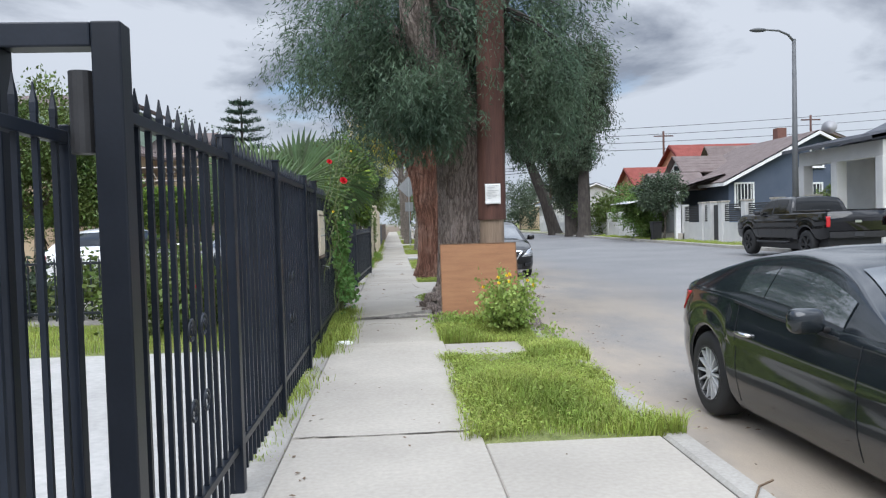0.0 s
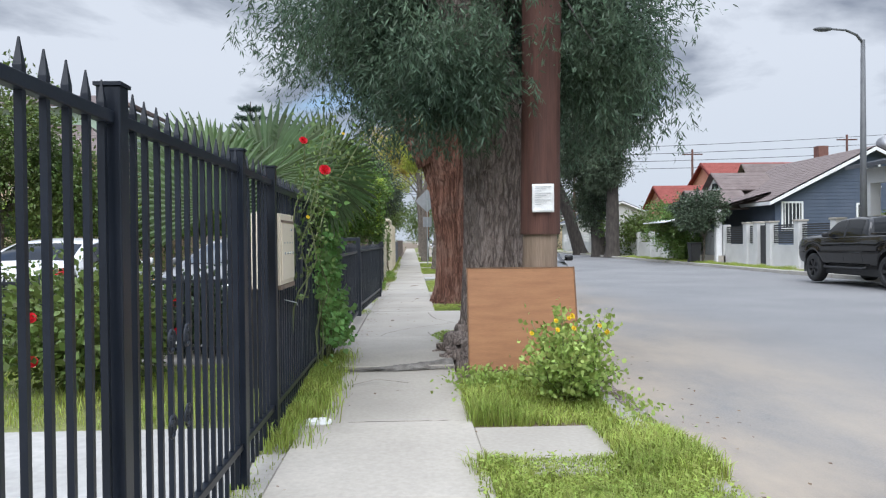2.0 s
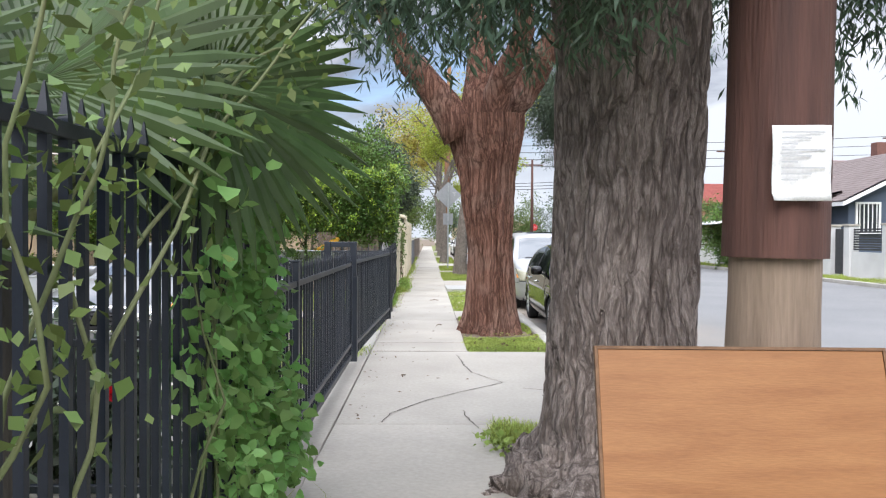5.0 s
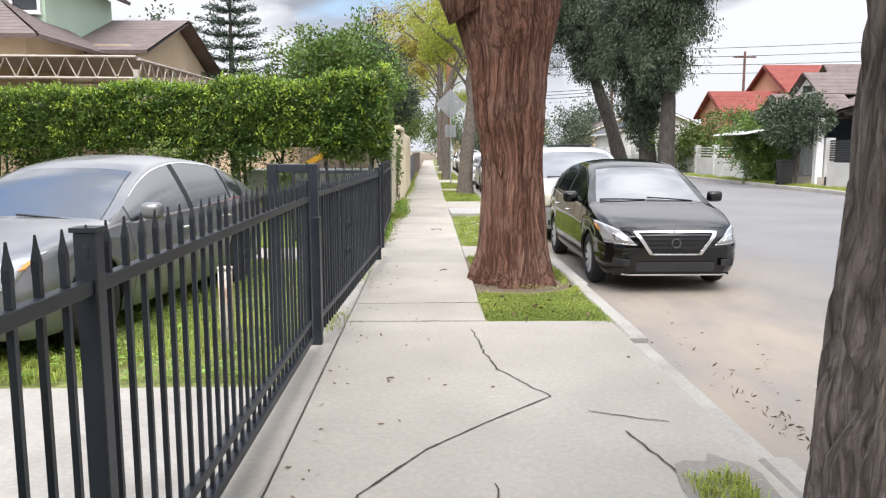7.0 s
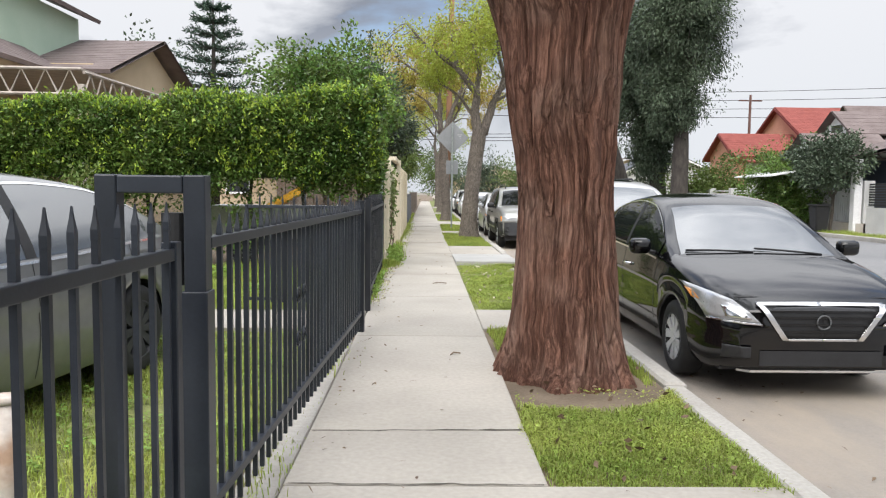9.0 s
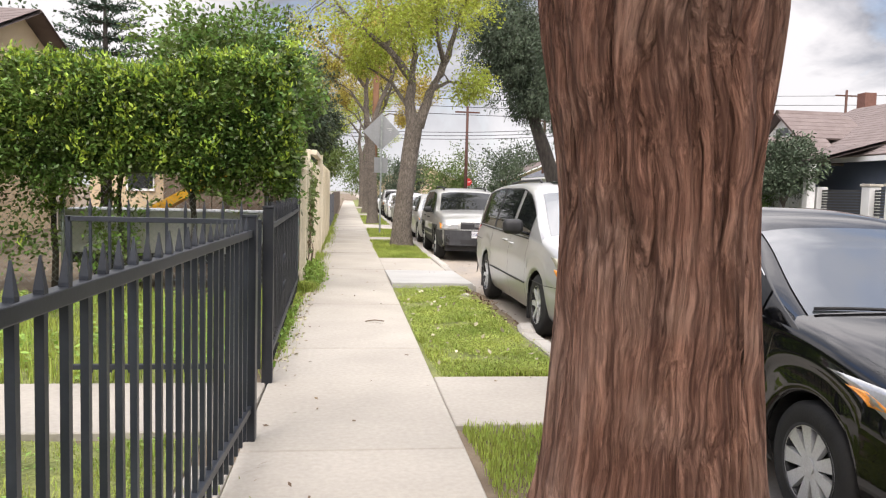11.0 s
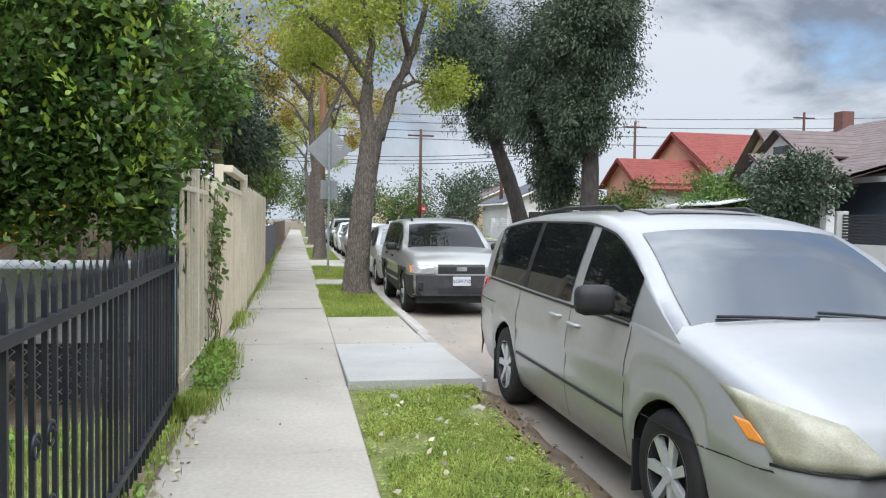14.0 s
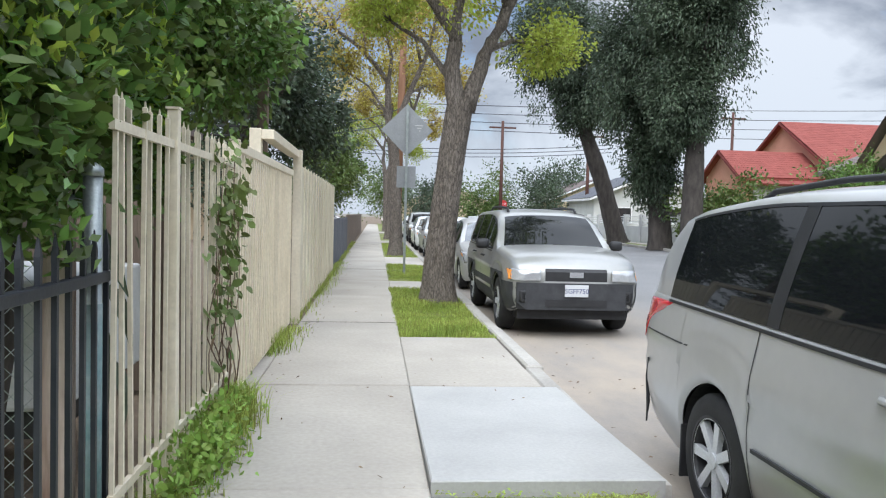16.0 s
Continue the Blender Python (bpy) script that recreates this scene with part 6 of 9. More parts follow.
def bloom(p, r, m, parent, nm="bloom"):
    """A bloom of overlapping petals, welded at its heart into one mesh."""
    bm = bmesh.new()
    heart = bm.verts.new((0, 0, 0))
    for ring, (k, rr, up) in enumerate(((3, 0.35, 0.9), (5, 0.65, 0.6), (7, 1.0, 0.25))):
        for i in range(k):
            a = i * 2 * math.pi / k + ring
            d = Vector((math.cos(a), math.sin(a), 0))
            s = Vector((-d.y, d.x, 0))
            t = d * r * rr + Vector((0, 0, r * up))
            mid = d * r * rr * 0.8 + Vector((0, 0, r * up * 0.4))
            bm.faces.new([heart] + [bm.verts.new(q) for q in (mid + s * r * 0.45, t + s * r * 0.3, t - s * r * 0.3, mid - s * r * 0.45)])
    part(nm, bm, m, parent, m=pose(*p, 62, 0, 20))


bloom((-0.53, 9.08, 1.88), 0.045, M["rose"], rosebush)
bloom((-0.68, 9.0, 2.1), 0.032, M["rose"], rosebush)
for p in ((-0.66, 9.06, 1.52), (-0.5, 10.4, 2.35)):
    bloom(p, 0.015, M["yellow_flower"], rosebush, "bud")

# weedy bush with yellow flowers in front of the board
weed = thing("weed_bush", pose(1.42, 9.38, -0.02), "bushy green weed with yellow flowers in front of the board", "bush")
g = np.random.default_rng(66)
bm = bmesh.new()
P = []
for i in range(46):
    a, t = g.uniform(0, 6.283), g.uniform(0.1, 0.75)
    h = g.uniform(0.22, 0.8)
    tip = (math.cos(a) * t * 0.62, math.sin(a) * t * 0.7, h * (1 - 0.35 * t))
    pts = limb(bm, (math.cos(a) * 0.05, math.sin(a) * 0.05, 0), tip, 0.007, 0.003, i, 0.2, 5, 6)
    for p in pts[2:]:
        P.append(np.array(p) + g.normal(size=(13, 3)) * 0.05)
part("stems", bm, M["stem"], weed, smooth=True, kind="stuff")
P = np.concatenate(P)
part("leaves", leaf_mesh("leaves", P, 0.042, 0.036, g, 0.1, np.tile([0, -0.2, 0.8], (len(P), 1)), 0.4, True), M["weed_yellow"], weed)
for i in range(10):
    a, t = g.uniform(0, 6.283), g.uniform(0.05, 0.42)
    bloom((math.cos(a) * t, math.sin(a) * t * 0.9 - 0.1, 0.76 - 0.5 * t), 0.02, M["yellow_flower"], weed, "flower")
g2w = np.random.default_rng(67)
for (cx, cy, rx, ry, h, n, nm) in ((0.75, 9.9, 0.3, 0.5, 0.18, 700, "weed_clump"), (1.85, 9.0, 0.2, 0.6, 0.10, 160, "weed_clump"), (0.55, 12.9, 0.14, 0.22, 0.16, 200, "weed_clump"), (-0.62, 28.4, 0.16, 0.7, 0.3, 1300, "weed_clump"), (-0.68, 24.5, 0.05, 1.6, 0.13, 500, "weed_clump")):
    P = np.stack([cx + rx * g2w.normal(size=n) * 0.5, cy + ry * g2w.normal(size=n) * 0.5, h * g2w.uniform(0, 1, n) ** 1.2 - 0.02], 1)
    solo(nm, leaf_mesh(nm, P, 0.04, 0.026, g2w, 0.0, np.tile([0, 0, 0.9], (n, 1)), 0.4, True), M["weed_yellow"] if cx > 0 else M["blade_dark"], "low clump of green weeds on the verge", "weeds", kind="stuff")

# ---- vehicles ----


def interp(table, x):
    """Smooth interpolation through (x, value) knots."""
    xs, ys = [p[0] for p in table], [p[1] for p in table]
    if x <= xs[0]:
        return ys[0]
    if x >= xs[-1]:
        return ys[-1]
    k = max(i for i in range(len(xs) - 1) if xs[i] <= x)
    def slope(i):
        if i == 0 or i == len(xs) - 1:
            return 0.0 if len(xs) > 2 and i in (0, len(xs) - 1) and False else (ys[min(i + 1, len(xs) - 1)] - ys[max(i - 1, 0)]) / (xs[min(i + 1, len(xs) - 1)] - xs[max(i - 1, 0)])
        a, b = (ys[i] - ys[i - 1]) / (xs[i] - xs[i - 1]), (ys[i + 1] - ys[i]) / (xs[i + 1] - xs[i])
        return 0.0 if a * b <= 0 else 2 * a * b / (a + b)
    h = xs[k + 1] - xs[k]
    f = (x - xs[k]) / h
    m0, m1 = slope(k) * h, slope(k + 1) * h
    return (2 * f ** 3 - 3 * f ** 2 + 1) * ys[k] + (f ** 3 - 2 * f ** 2 + f) * m0 + (-2 * f ** 3 + 3 * f ** 2) * ys[k + 1] + (f ** 3 - f ** 2) * m1


class Car:
    """Lofted car body; local x runs from the nose to the tail, y to its right side when facing the nose from behind the tail is -y."""

    def __init__(self, spec):
        self.s = spec
        s = spec
        self.L, self.W = s["L"], s["W"] / 2
        self.wheels, self.R = s["wheels"], s["R"]

    def half(self, x):
        return interp(self.s["plan"], x) * self.W

    def low(self, x):
        z = interp(self.s["sill"], x)
        Ra = self.R * self.s.get("arch", 1.14)
        for w in self.wheels:
            d = abs(x - w)
            if d < Ra:
                z = max(z, self.R * self.s.get("arch_up", 1.0) + math.sqrt(Ra * Ra - d * d))
        return z

    def belt(self, x):
        return interp(self.s["belt"], x)

    def deck(self, x):
        return interp(self.s["deck"], x)

    def section(self, x):
        w, zl, zb, zd = self.half(x), self.low(x), self.belt(x), self.deck(x)
        z0 = interp(self.s["sill"], x)
        zm = z0 + (zb - z0) * 0.55
        def at(z):
            f = (z - z0) / max(0.01, zb - z0)
            return w * (0.93 + 0.07 * math.sin(math.pi * min(1, max(0, f * 1.15))) if f < 0.6 else 0.995 - 0.045 * ((f - 0.6) / 0.4) ** 1.5)
        zs = [zl + (zb - zl) * f for f in (0, 0.06, 0.16, 0.3, 0.45, 0.58, 0.62, 0.75, 0.88, 0.96, 1.0)]
        crease = self.s.get("crease", 0.008)
        pts = [(at(z) + (crease if 6 <= i <= 7 else 0), z) for i, z in enumerate(zs)]
        pts[0] = (pts[0][0] - 0.02, pts[0][1])
        wt = pts[-1][0]
        rise = zd - zb
        for f, g in ((0.965, 0.45), (0.90, 0.75), (0.75, 0.93), (0.5, 1.0), (0.25, 1.02), (0.0, 1.03)):
            pts.append((wt * f, zb + rise * g + (0.012 * (1 - f) if rise > 0 else 0)))
        return pts

    def body_mesh(self):
        xs = set(np.linspace(0.4, self.L - 0.3, 46).tolist()) | {0, 0.012, 0.035, 0.07, 0.12, 0.19, 0.28, self.L, self.L - 0.012, self.L - 0.035, self.L - 0.08, self.L - 0.16}
        Ra = self.R * self.s.get("arch", 1.14)
        for w in self.wheels:
            xs |= {w + Ra * math.cos(a) for a in np.linspace(0.0, math.pi, 19)} | {w - Ra - 0.002, w + Ra + 0.002}
        xs = sorted(xs)
        v, q = [], []
        rows = [self.section(x) for x in xs]
        n = len(rows[0])
        for x, row in zip(xs, rows):
            bow = interp(self.s.get("nose", [(0, 0), (1, 0)]), x)
            for side in (1, -1):
                for (y, z) in row:
                    v.append((x, y * side, z))
        for j in range(len(xs) - 1):
            for sd in (0, 1):
                for i in range(n - 1):
                    a, b = (j * 2 + sd) * n + i, ((j + 1) * 2 + sd) * n + i
                    q.append((a, a + 1, b + 1, b) if sd else (a, b, b + 1, a + 1))
        me = np_mesh("body", v, q, True)
        bm = bmesh.new()
        bm.from_mesh(me)
        bm.verts.ensure_lookup_table()
        for j in (0, len(xs) - 1):
            vs = [bm.verts[(j * 2) * n + i] for i in range(n)] + [bm.verts[(j * 2 + 1) * n + i] for i in range(n - 1, -1, -1)]
            bm.faces.new(vs if j == 0 else vs[::-1])
        bmesh.ops.remove_doubles(bm, verts=bm.verts[:], dist=0.0008)
        bmesh.ops.recalc_face_normals(bm, faces=bm.faces[:])
        me2 = mesh_of(bm, True, "body")
        return me2

    def green(self, x, s, off=0.0):
        """Greenhouse surface: x along the car, s from -1 (left foot) over 0 (roof middle) to 1."""
        zb = max(self.belt(x), self.deck(x) - 0.02) if not self.s.get("low_green") else self.belt(x)
        zb = self.belt(x) - 0.01
        zr = max(zb + 0.002, interp(self.s["roof"], x))
        wb = self.half(x) * 0.945
        full = self.s["roof_w"] * self.W
        H = self.s["H"] - interp(self.s["belt"], self.L * 0.5)
        t = (zr - zb) / H
        wr = wb + (full - wb) * min(1, max(0, t)) ** 1.0
        a = abs(s)
        if a > 0.5:
            f = (1 - a) / 0.5
            y = wb + (wr - wb) * f ** 1.25
            z = zb + (zr - zb) * 0.94 * f
        else:
            f = a / 0.5
            y = wr * f ** 1.0 if f < 0.9 else wr * (0.9 + (f - 0.9) * 1.0)
            z = zr - (zr - zb) * 0.06 * f ** 4 - 0.02 * f ** 2
        return Vector((x, math.copysign(y, s) if s else 0.0, z))

    def patch(self, x0, x1, s0, s1, off=0.006, nx=14, ns=10):
        """A panel lying just outside the greenhouse."""
        bm = bmesh.new()
        grid = []
        for i in range(nx + 1):
            x = x0 + (x1 - x0) * i / nx
            row = []
            for j in range(ns + 1):
                s = s0 + (s1 - s0) * j / ns
                e = 0.004
                p = self.green(x, s)
                dx = self.green(x + e, s) - self.green(x - e, s)
                ds = self.green(x, min(1, s + e)) - self.green(x, max(-1, s - e))
                nrm = dx.cross(ds)
                nrm = nrm.normalized() if nrm.length > 1e-9 else Vector((0, 0, 1))
                if nrm.z < 0 and abs(s) < 0.5:
                    nrm = -nrm
                if abs(s) >= 0.5 and nrm.y * s < 0:
                    nrm = -nrm
                row.append(bm.verts.new(p + nrm * off))
            grid.append(row)
        for i in range(nx):
            for j in range(ns):
                bm.faces.new((grid[i][j], grid[i + 1][j], grid[i + 1][j + 1], grid[i][j + 1]))
        bmesh.ops.recalc_face_normals(bm, faces=bm.faces[:])
        c = bm.faces[0].calc_center_median()
        return bm

    def side_point(self, x, z, off=0.0):
        """Point on the right flank at height z."""
        pts = self.section(x)
        for (y0, z0), (y1, z1) in zip(pts[:11], pts[1:11]):
            if z0 <= z <= z1:
                return Vector((x, y0 + (y1 - y0) * (z - z0) / max(1e-6, z1 - z0) + off, z))
        return Vector((x, pts[5][0] + off, z))

    def side_strip(self, xs, zf, h, off, thick, side):
        """A raised strip along the flank."""
        bm = bmesh.new()
        rows = []
        for x in xs:
            z = zf(x)
            p, p2 = self.side_point(x, z, off), self.side_point(x, z + h, off)
            rows.append([bm.verts.new((a.x, (a.y + t) * side, a.z)) for a, t in ((p, 0), (p, thick), (p2, thick), (p2, 0))])
        for a, b in zip(rows, rows[1:]):
            for k in range(3):
                bm.faces.new((a[k], b[k], b[k + 1], a[k + 1]))
        bm.faces.new(rows[0])
        bm.faces.new(rows[-1][::-1])
        bmesh.ops.recalc_face_normals(bm, faces=bm.faces[:])
        return bm

    def nose_patch(self, y0, y1, z0, z1, off=0.012, at=0.0, ny=12, nz=6, taper=0.0, wrap=0.35, lift=0.0):
        """A lens or panel wrapped on the rounded nose (at=0) or tail (at=1); wrap says how far it sweeps back."""
        bm = bmesh.new()
        grid = []
        for i in range(ny + 1):
            f = i / ny
            y = y0 + (y1 - y0) * f
            row = []
            for j in range(nz + 1):
                g = j / nz
                z = z0 + (z1 - z0) * g + lift * f
                if taper:
                    zc = (z0 + z1) / 2 + lift * f
                    z = zc + (z - zc) * (1 - taper * (1 - f))
                # march along x until the flank is wide enough, then stay on the skin
                x = 0.0
                while x < 1.6:
                    xx = x if at == 0 else self.L - x
                    top = self.deck(xx)
                    if self.wid(xx, z) >= abs(y) and z <= top + 0.0:
                        break
                    x += 0.01
                x -= off
                row.append(bm.verts.new((x if at == 0 else self.L - x, y, z)))
            grid.append(row)
        for i in range(ny):
            for j in range(nz):
                bm.faces.new((grid[i][j], grid[i + 1][j], grid[i + 1][j + 1], grid[i][j + 1]))
        bmesh.ops.recalc_face_normals(bm, faces=bm.faces[:])
        bmesh.ops.solidify(bm, geom=bm.faces[:], thickness=-0.004 if False else 0.004)
        return bm

    def skin_quad(self, corners, off=0.012, at=0, nu=12, nv=6):
        """A panel on the nose or tail skin between four (y, z) corners: inner low, outer low, outer high, inner high."""
        bm = bmesh.new()
        grid = []
        (ya, za), (yb, zb), (yc, zc), (yd, zd) = corners
        for i in range(nu + 1):
            u = i / nu
            row = []
            for j in range(nv + 1):
                w = j / nv
                y = (ya + (yb - ya) * u) * (1 - w) + (yd + (yc - yd) * u) * w
                z = (za + (zb - za) * u) * (1 - w) + (zd + (zc - zd) * u) * w
                x = 0.0
                while x < 1.6:
                    xx = x if at == 0 else self.L - x
                    if self.wid(xx, z) >= abs(y) and z <= self.deck(xx):
                        break
                    x += 0.008
                x -= off
                row.append(bm.verts.new((x if at == 0 else self.L - x, y, z)))
            grid.append(row)
        for i in range(nu):
            for j in range(nv):
                bm.faces.new((grid[i][j], grid[i + 1][j], grid[i + 1][j + 1], grid[i][j + 1]))
        bmesh.ops.recalc_face_normals(bm, faces=bm.faces[:])
        bmesh.ops.solidify(bm, geom=bm.faces[:], thickness=0.004)
        return bm

    def side_band(self, x0, x1, z0, z1, off, side, nx=24, nz=5):
        """Cladding over a flank from z0(x) to z1(x), never above the wheel arches' edge."""
        bm = bmesh.new()
        grid = []
        for i in range(nx + 1):
            x = x0 + (x1 - x0) * i / nx
            a, b = max(z0, self.low(x) + 0.003), max(z1, self.low(x) + 0.05)
            grid.append([bm.verts.new((x, side * self.side_point(x, a + (b - a) * j / nz, off).y, a + (b - a) * j / nz)) for j in range(nz + 1)])
        for i in range(nx):
            for j in range(nz):
                bm.faces.new((grid[i][j], grid[i + 1][j], grid[i + 1][j + 1], grid[i][j + 1]))
        bmesh.ops.recalc_face_normals(bm, faces=bm.faces[:])
        return bm

    def wid(self, x, z):
        pts = self.section(x)
        best = 0.0
        for (ya, za), (yb, zb) in zip(pts, pts[1:]):
            if min(za, zb) <= z <= max(za, zb):
                best = max(best, ya + (yb - ya) * ((z - za) / (zb - za) if abs(zb - za) > 1e-6 else 0))
        if z < pts[0][1]:
            best = pts[0][0]
        return best


def wheel(parent, x, y, R, w, spokes, rim_m, side, blade=None):
    bm = bmesh.new()
    prof = [(0.62, 0.46), (0.70, 0.5), (0.86, 0.5), (0.96, 0.44), (1.0, 0.34), (1.0, -0.34), (0.96, -0.44), (0.86, -0.5), (0.62, -0.5)]
    n = 40
    rings = [[bm.verts.new((R * r * math.cos(2 * math.pi * k / n), w * o * side, R * r * math.sin(2 * math.pi * k / n))) for k in range(n)] for r, o in prof]
    for a, b in zip(rings, rings[1:]):
        for k in range(n):
            bm.faces.new((a[k], a[(k + 1) % n], b[(k + 1) % n], b[k]))
    bmesh.ops.recalc_face_normals(bm, faces=bm.faces[:])
    t = part("wheel", bm, M["tyre"], parent, "black tyre on a wheel", True, m=pose(x, y, R))
    bm = bmesh.new()
    rr = R * 0.665
    prof = [(1.0, 0.5), (0.94, 0.5), (0.90, 0.40), (0.88, 0.15), (0.05, 0.12)]
    rings = [[bm.verts.new((rr * r * math.cos(2 * math.pi * k / n), w * o * side, rr * r * math.sin(2 * math.pi * k / n))) for k in range(n)] for r, o in prof]
    for a, b in zip(rings, rings[1:]):
        for k in range(n):
            bm.faces.new((a[k], a[(k + 1) % n], b[(k + 1) % n], b[k]))
    bmesh.ops.recalc_face_normals(bm, faces=bm.faces[:])
    part("rim", bm, M["black_plastic"] if blade else M["grey_plastic"], t, smooth=False)
    bm = bmesh.new()
    for k in range(spokes):
        a = 2 * math.pi * k / spokes
        d, s = Vector((math.cos(a), 0, math.sin(a))), Vector((-math.sin(a), 0, math.cos(a)))
        w0, w1 = (rr * 0.09, rr * (1.7 / spokes if spokes > 6 else 0.17)) if blade is None else (rr * blade[0], rr * blade[1])
        q0 = [d * rr * 0.16 - s * w0, d * rr * 0.16 + s * w0, d * rr * 0.93 + s * w1, d * rr * 0.93 - s * w1]
        lo = [bm.verts.new((p.x, w * 0.30 * side, p.z)) for p in q0]
        hi = [bm.verts.new((p.x, w * (0.46 if i > 1 else 0.42) * side, p.z)) for i, p in enumerate(q0)]
        bm.faces.new(hi)
        for i in range(4):
            bm.faces.new((lo[i], lo[(i + 1) % 4], hi[(i + 1) % 4], hi[i]))
    bmesh.ops.create_cone(bm, segments=16, radius1=rr * 0.2, radius2=rr * 0.16, depth=w * 0.1, cap_ends=True, matrix=Matrix.Translation((0, w * 0.42 * side, 0)) @ Matrix.Rotation(radians(90), 4, "X"))
    for k in range(n):
        a0, a1 = 2 * math.pi * k / n, 2 * math.pi * (k + 1) / n
        o = [bm.verts.new((rr * r * math.cos(a), w * 0.475 * side, rr * r * math.sin(a))) for r, a in ((0.91, a0), (1.0, a0), (1.0, a1), (0.91, a1))]
        bm.faces.new(o)
    bmesh.ops.recalc_face_normals(bm, faces=bm.faces[:])
    part("spokes", bm, rim_m, t)
    return t


def build_car(name, spec, m, paint, label, category, group, side_glass="car_glass", detail=True):
    c = Car(spec)
    t = thing(name, m, label, category, group)
    s = spec
    part("body", c.body_mesh(), M[paint], t)
    # underbody and wheel wells
    part("underbody", boxed(0.15, c.L - 0.15, -c.W * 0.80, c.W * 0.80, c.R * 0.62, c.R * 1.55), M["black_plastic"], t)
    bm = bmesh.new()
    for w in c.wheels:
        Ra = c.R * s.get("arch", 1.14)
        zc = c.R * s.get("arch_up", 1.0)
        for sd in (1, -1):
            pts = [(w + Ra * 1.02 * math.cos(a), zc + Ra * 1.02 * math.sin(a)) for a in np.linspace(0, math.pi, 14)]
            o = [bm.verts.new((x, sd * c.half(x) * 0.955, z)) for x, z in pts]
            i = [bm.verts.new((x, sd * c.W * 0.62, z)) for x, z in pts]
            for k in range(len(pts) - 1):
                bm.faces.new((o[k], o[k + 1], i[k + 1], i[k]))
            bm.faces.new(i)
            part("wheel_well", bm, M["black_plastic"], t)
            bm = bmesh.new()
    # greenhouse
    x0, x1 = s["roof"][0][0], s["roof"][-1][0]
    bm = c.patch(x0, x1, -1, 1, 0.0, 44, 40)
    part("roof", bm, M[s.get("roof_paint", paint)], t, smooth=True)
    part("windscreen", c.patch(*s["screen"], -0.44, 0.44, 0.007, 10, 14), M[s.get("screen_m", "windscreen")], t, smooth=True)
    if s.get("rear_glass"):
        part("rear_window", c.patch(*s["rear_glass"], -0.42, 0.42, 0.007, 10, 12), M["car_glass"], t, smooth=True)
    for sd in (1, -1):
        for a, b in s["glass"]:
            part("side_window", c.patch(a, b, sd * s.get("glass_s", (0.985, 0.56))[0], sd * s.get("glass_s", (0.985, 0.56))[1], 0.007, 14, 6), M[side_glass], t, smooth=True)
        for a, b in s.get("pillars", ()):
            part("pillar", c.patch(a, b, sd * 0.985, sd * 0.56, 0.009, 3, 6), M["black_plastic"], t, smooth=True)
        for w in c.wheels:
            wheel(t, w, sd * (c.half(w) - s["tw"] / 2 - 0.025), c.R, s["tw"], s["spokes"], M[s.get("rim", "alloy")], sd, s.get("blade"))
        # mirror
        mx, mz = s["mirror"]
        my = c.half(mx) * 0.945
        bm = bmesh.new()
        ms = s.get("mirror_s", 1.0)
        box(bm, mx - 0.09 * ms, mx + 0.03, sd * (my + 0.05), sd * (my + 0.05 + 0.19 * ms), mz, mz + 0.14 * ms, 0.042 * ms)
        mir = part("wing_mirror", bm, M[s.get("mirror_m", paint)], t, smooth=True)
        part("mirror_arm", tube(bmesh.new(), [(mx, sd * (my - 0.04), mz), (mx - 0.01, sd * (my + 0.09), mz + 0.03)], 0.02, 6), M["black_plastic"], mir, smooth=True)
        # door handles, seams and sill trim
        for hx, hz in s.get("handles", ()):
            p = c.side_point(hx, hz)
            bm = tube(bmesh.new(), [(hx - 0.10, sd * (p.y - 0.005), hz), (hx - 0.07, sd * (p.y + 0.03), hz + 0.003), (hx + 0.06, sd * (p.y + 0.03), hz + 0.003), (hx + 0.1, sd * (p.y - 0.005), hz)], 0.014, 8)
            part("door_handle", bm, M[s.get("handle_m", "chrome")], t, smooth=True)
        for dx in s.get("seams", ()):
            bm = bmesh.new()
            zs = np.linspace(interp(s["sill"], dx) + 0.06, c.belt(dx) - 0.01, 12)
            rows = []
            for z in zs:
                p = c.side_point(dx + s.get("seam_lean", 0.0) * (z - 0.5), z)
                rows.append([bm.verts.new((p.x + e, sd * (p.y + 0.0025), z)) for e in (-0.004, 0.004)])
            for a, b in zip(rows, rows[1:]):
                bm.faces.new((a[0], a[1], b[1], b[0]))
            part("door_seam", bm, M["black_plastic"], t)
        if s.get("moulding"):
            a, b, z, h, mm = s["moulding"]
            part("side_moulding", c.side_strip(np.linspace(a, b, 16), lambda x: z, h, 0.0, 0.012, sd), M[mm], t, smooth=False)
        part("beltline_trim", c.side_strip(np.linspace(s["glass"][0][0], s["glass"][-1][1], 22), lambda x: c.belt(x) - 0.022, 0.016, 0.001, 0.006, sd), M[s.get("belt_m", "black_plastic")], t)
        # lamps
        for nm, y0, y1, z0, z1, taper, lift, mm in s.get("lamps", ()):
            part(nm, c.nose_patch(sd * y0, sd * y1, z0, z1, 0.024, 0, 18, 8, taper, 0.3, lift), M[mm], t, smooth=True)
        for nm, y0, y1, z0, z1, taper, lift, mm in s.get("tails", ()):
            part(nm, c.nose_patch(sd * y0, sd * y1, z0, z1, 0.024, 1, 18, 8, taper, 0.3, lift), M[mm], t, smooth=True)
        for nm, corners, off, at, mm in s.get("panels", ()):
            part(nm, c.skin_quad([(sd * y, z) for y, z in corners], off, at, 14, 6), M[mm], t, smooth=True)
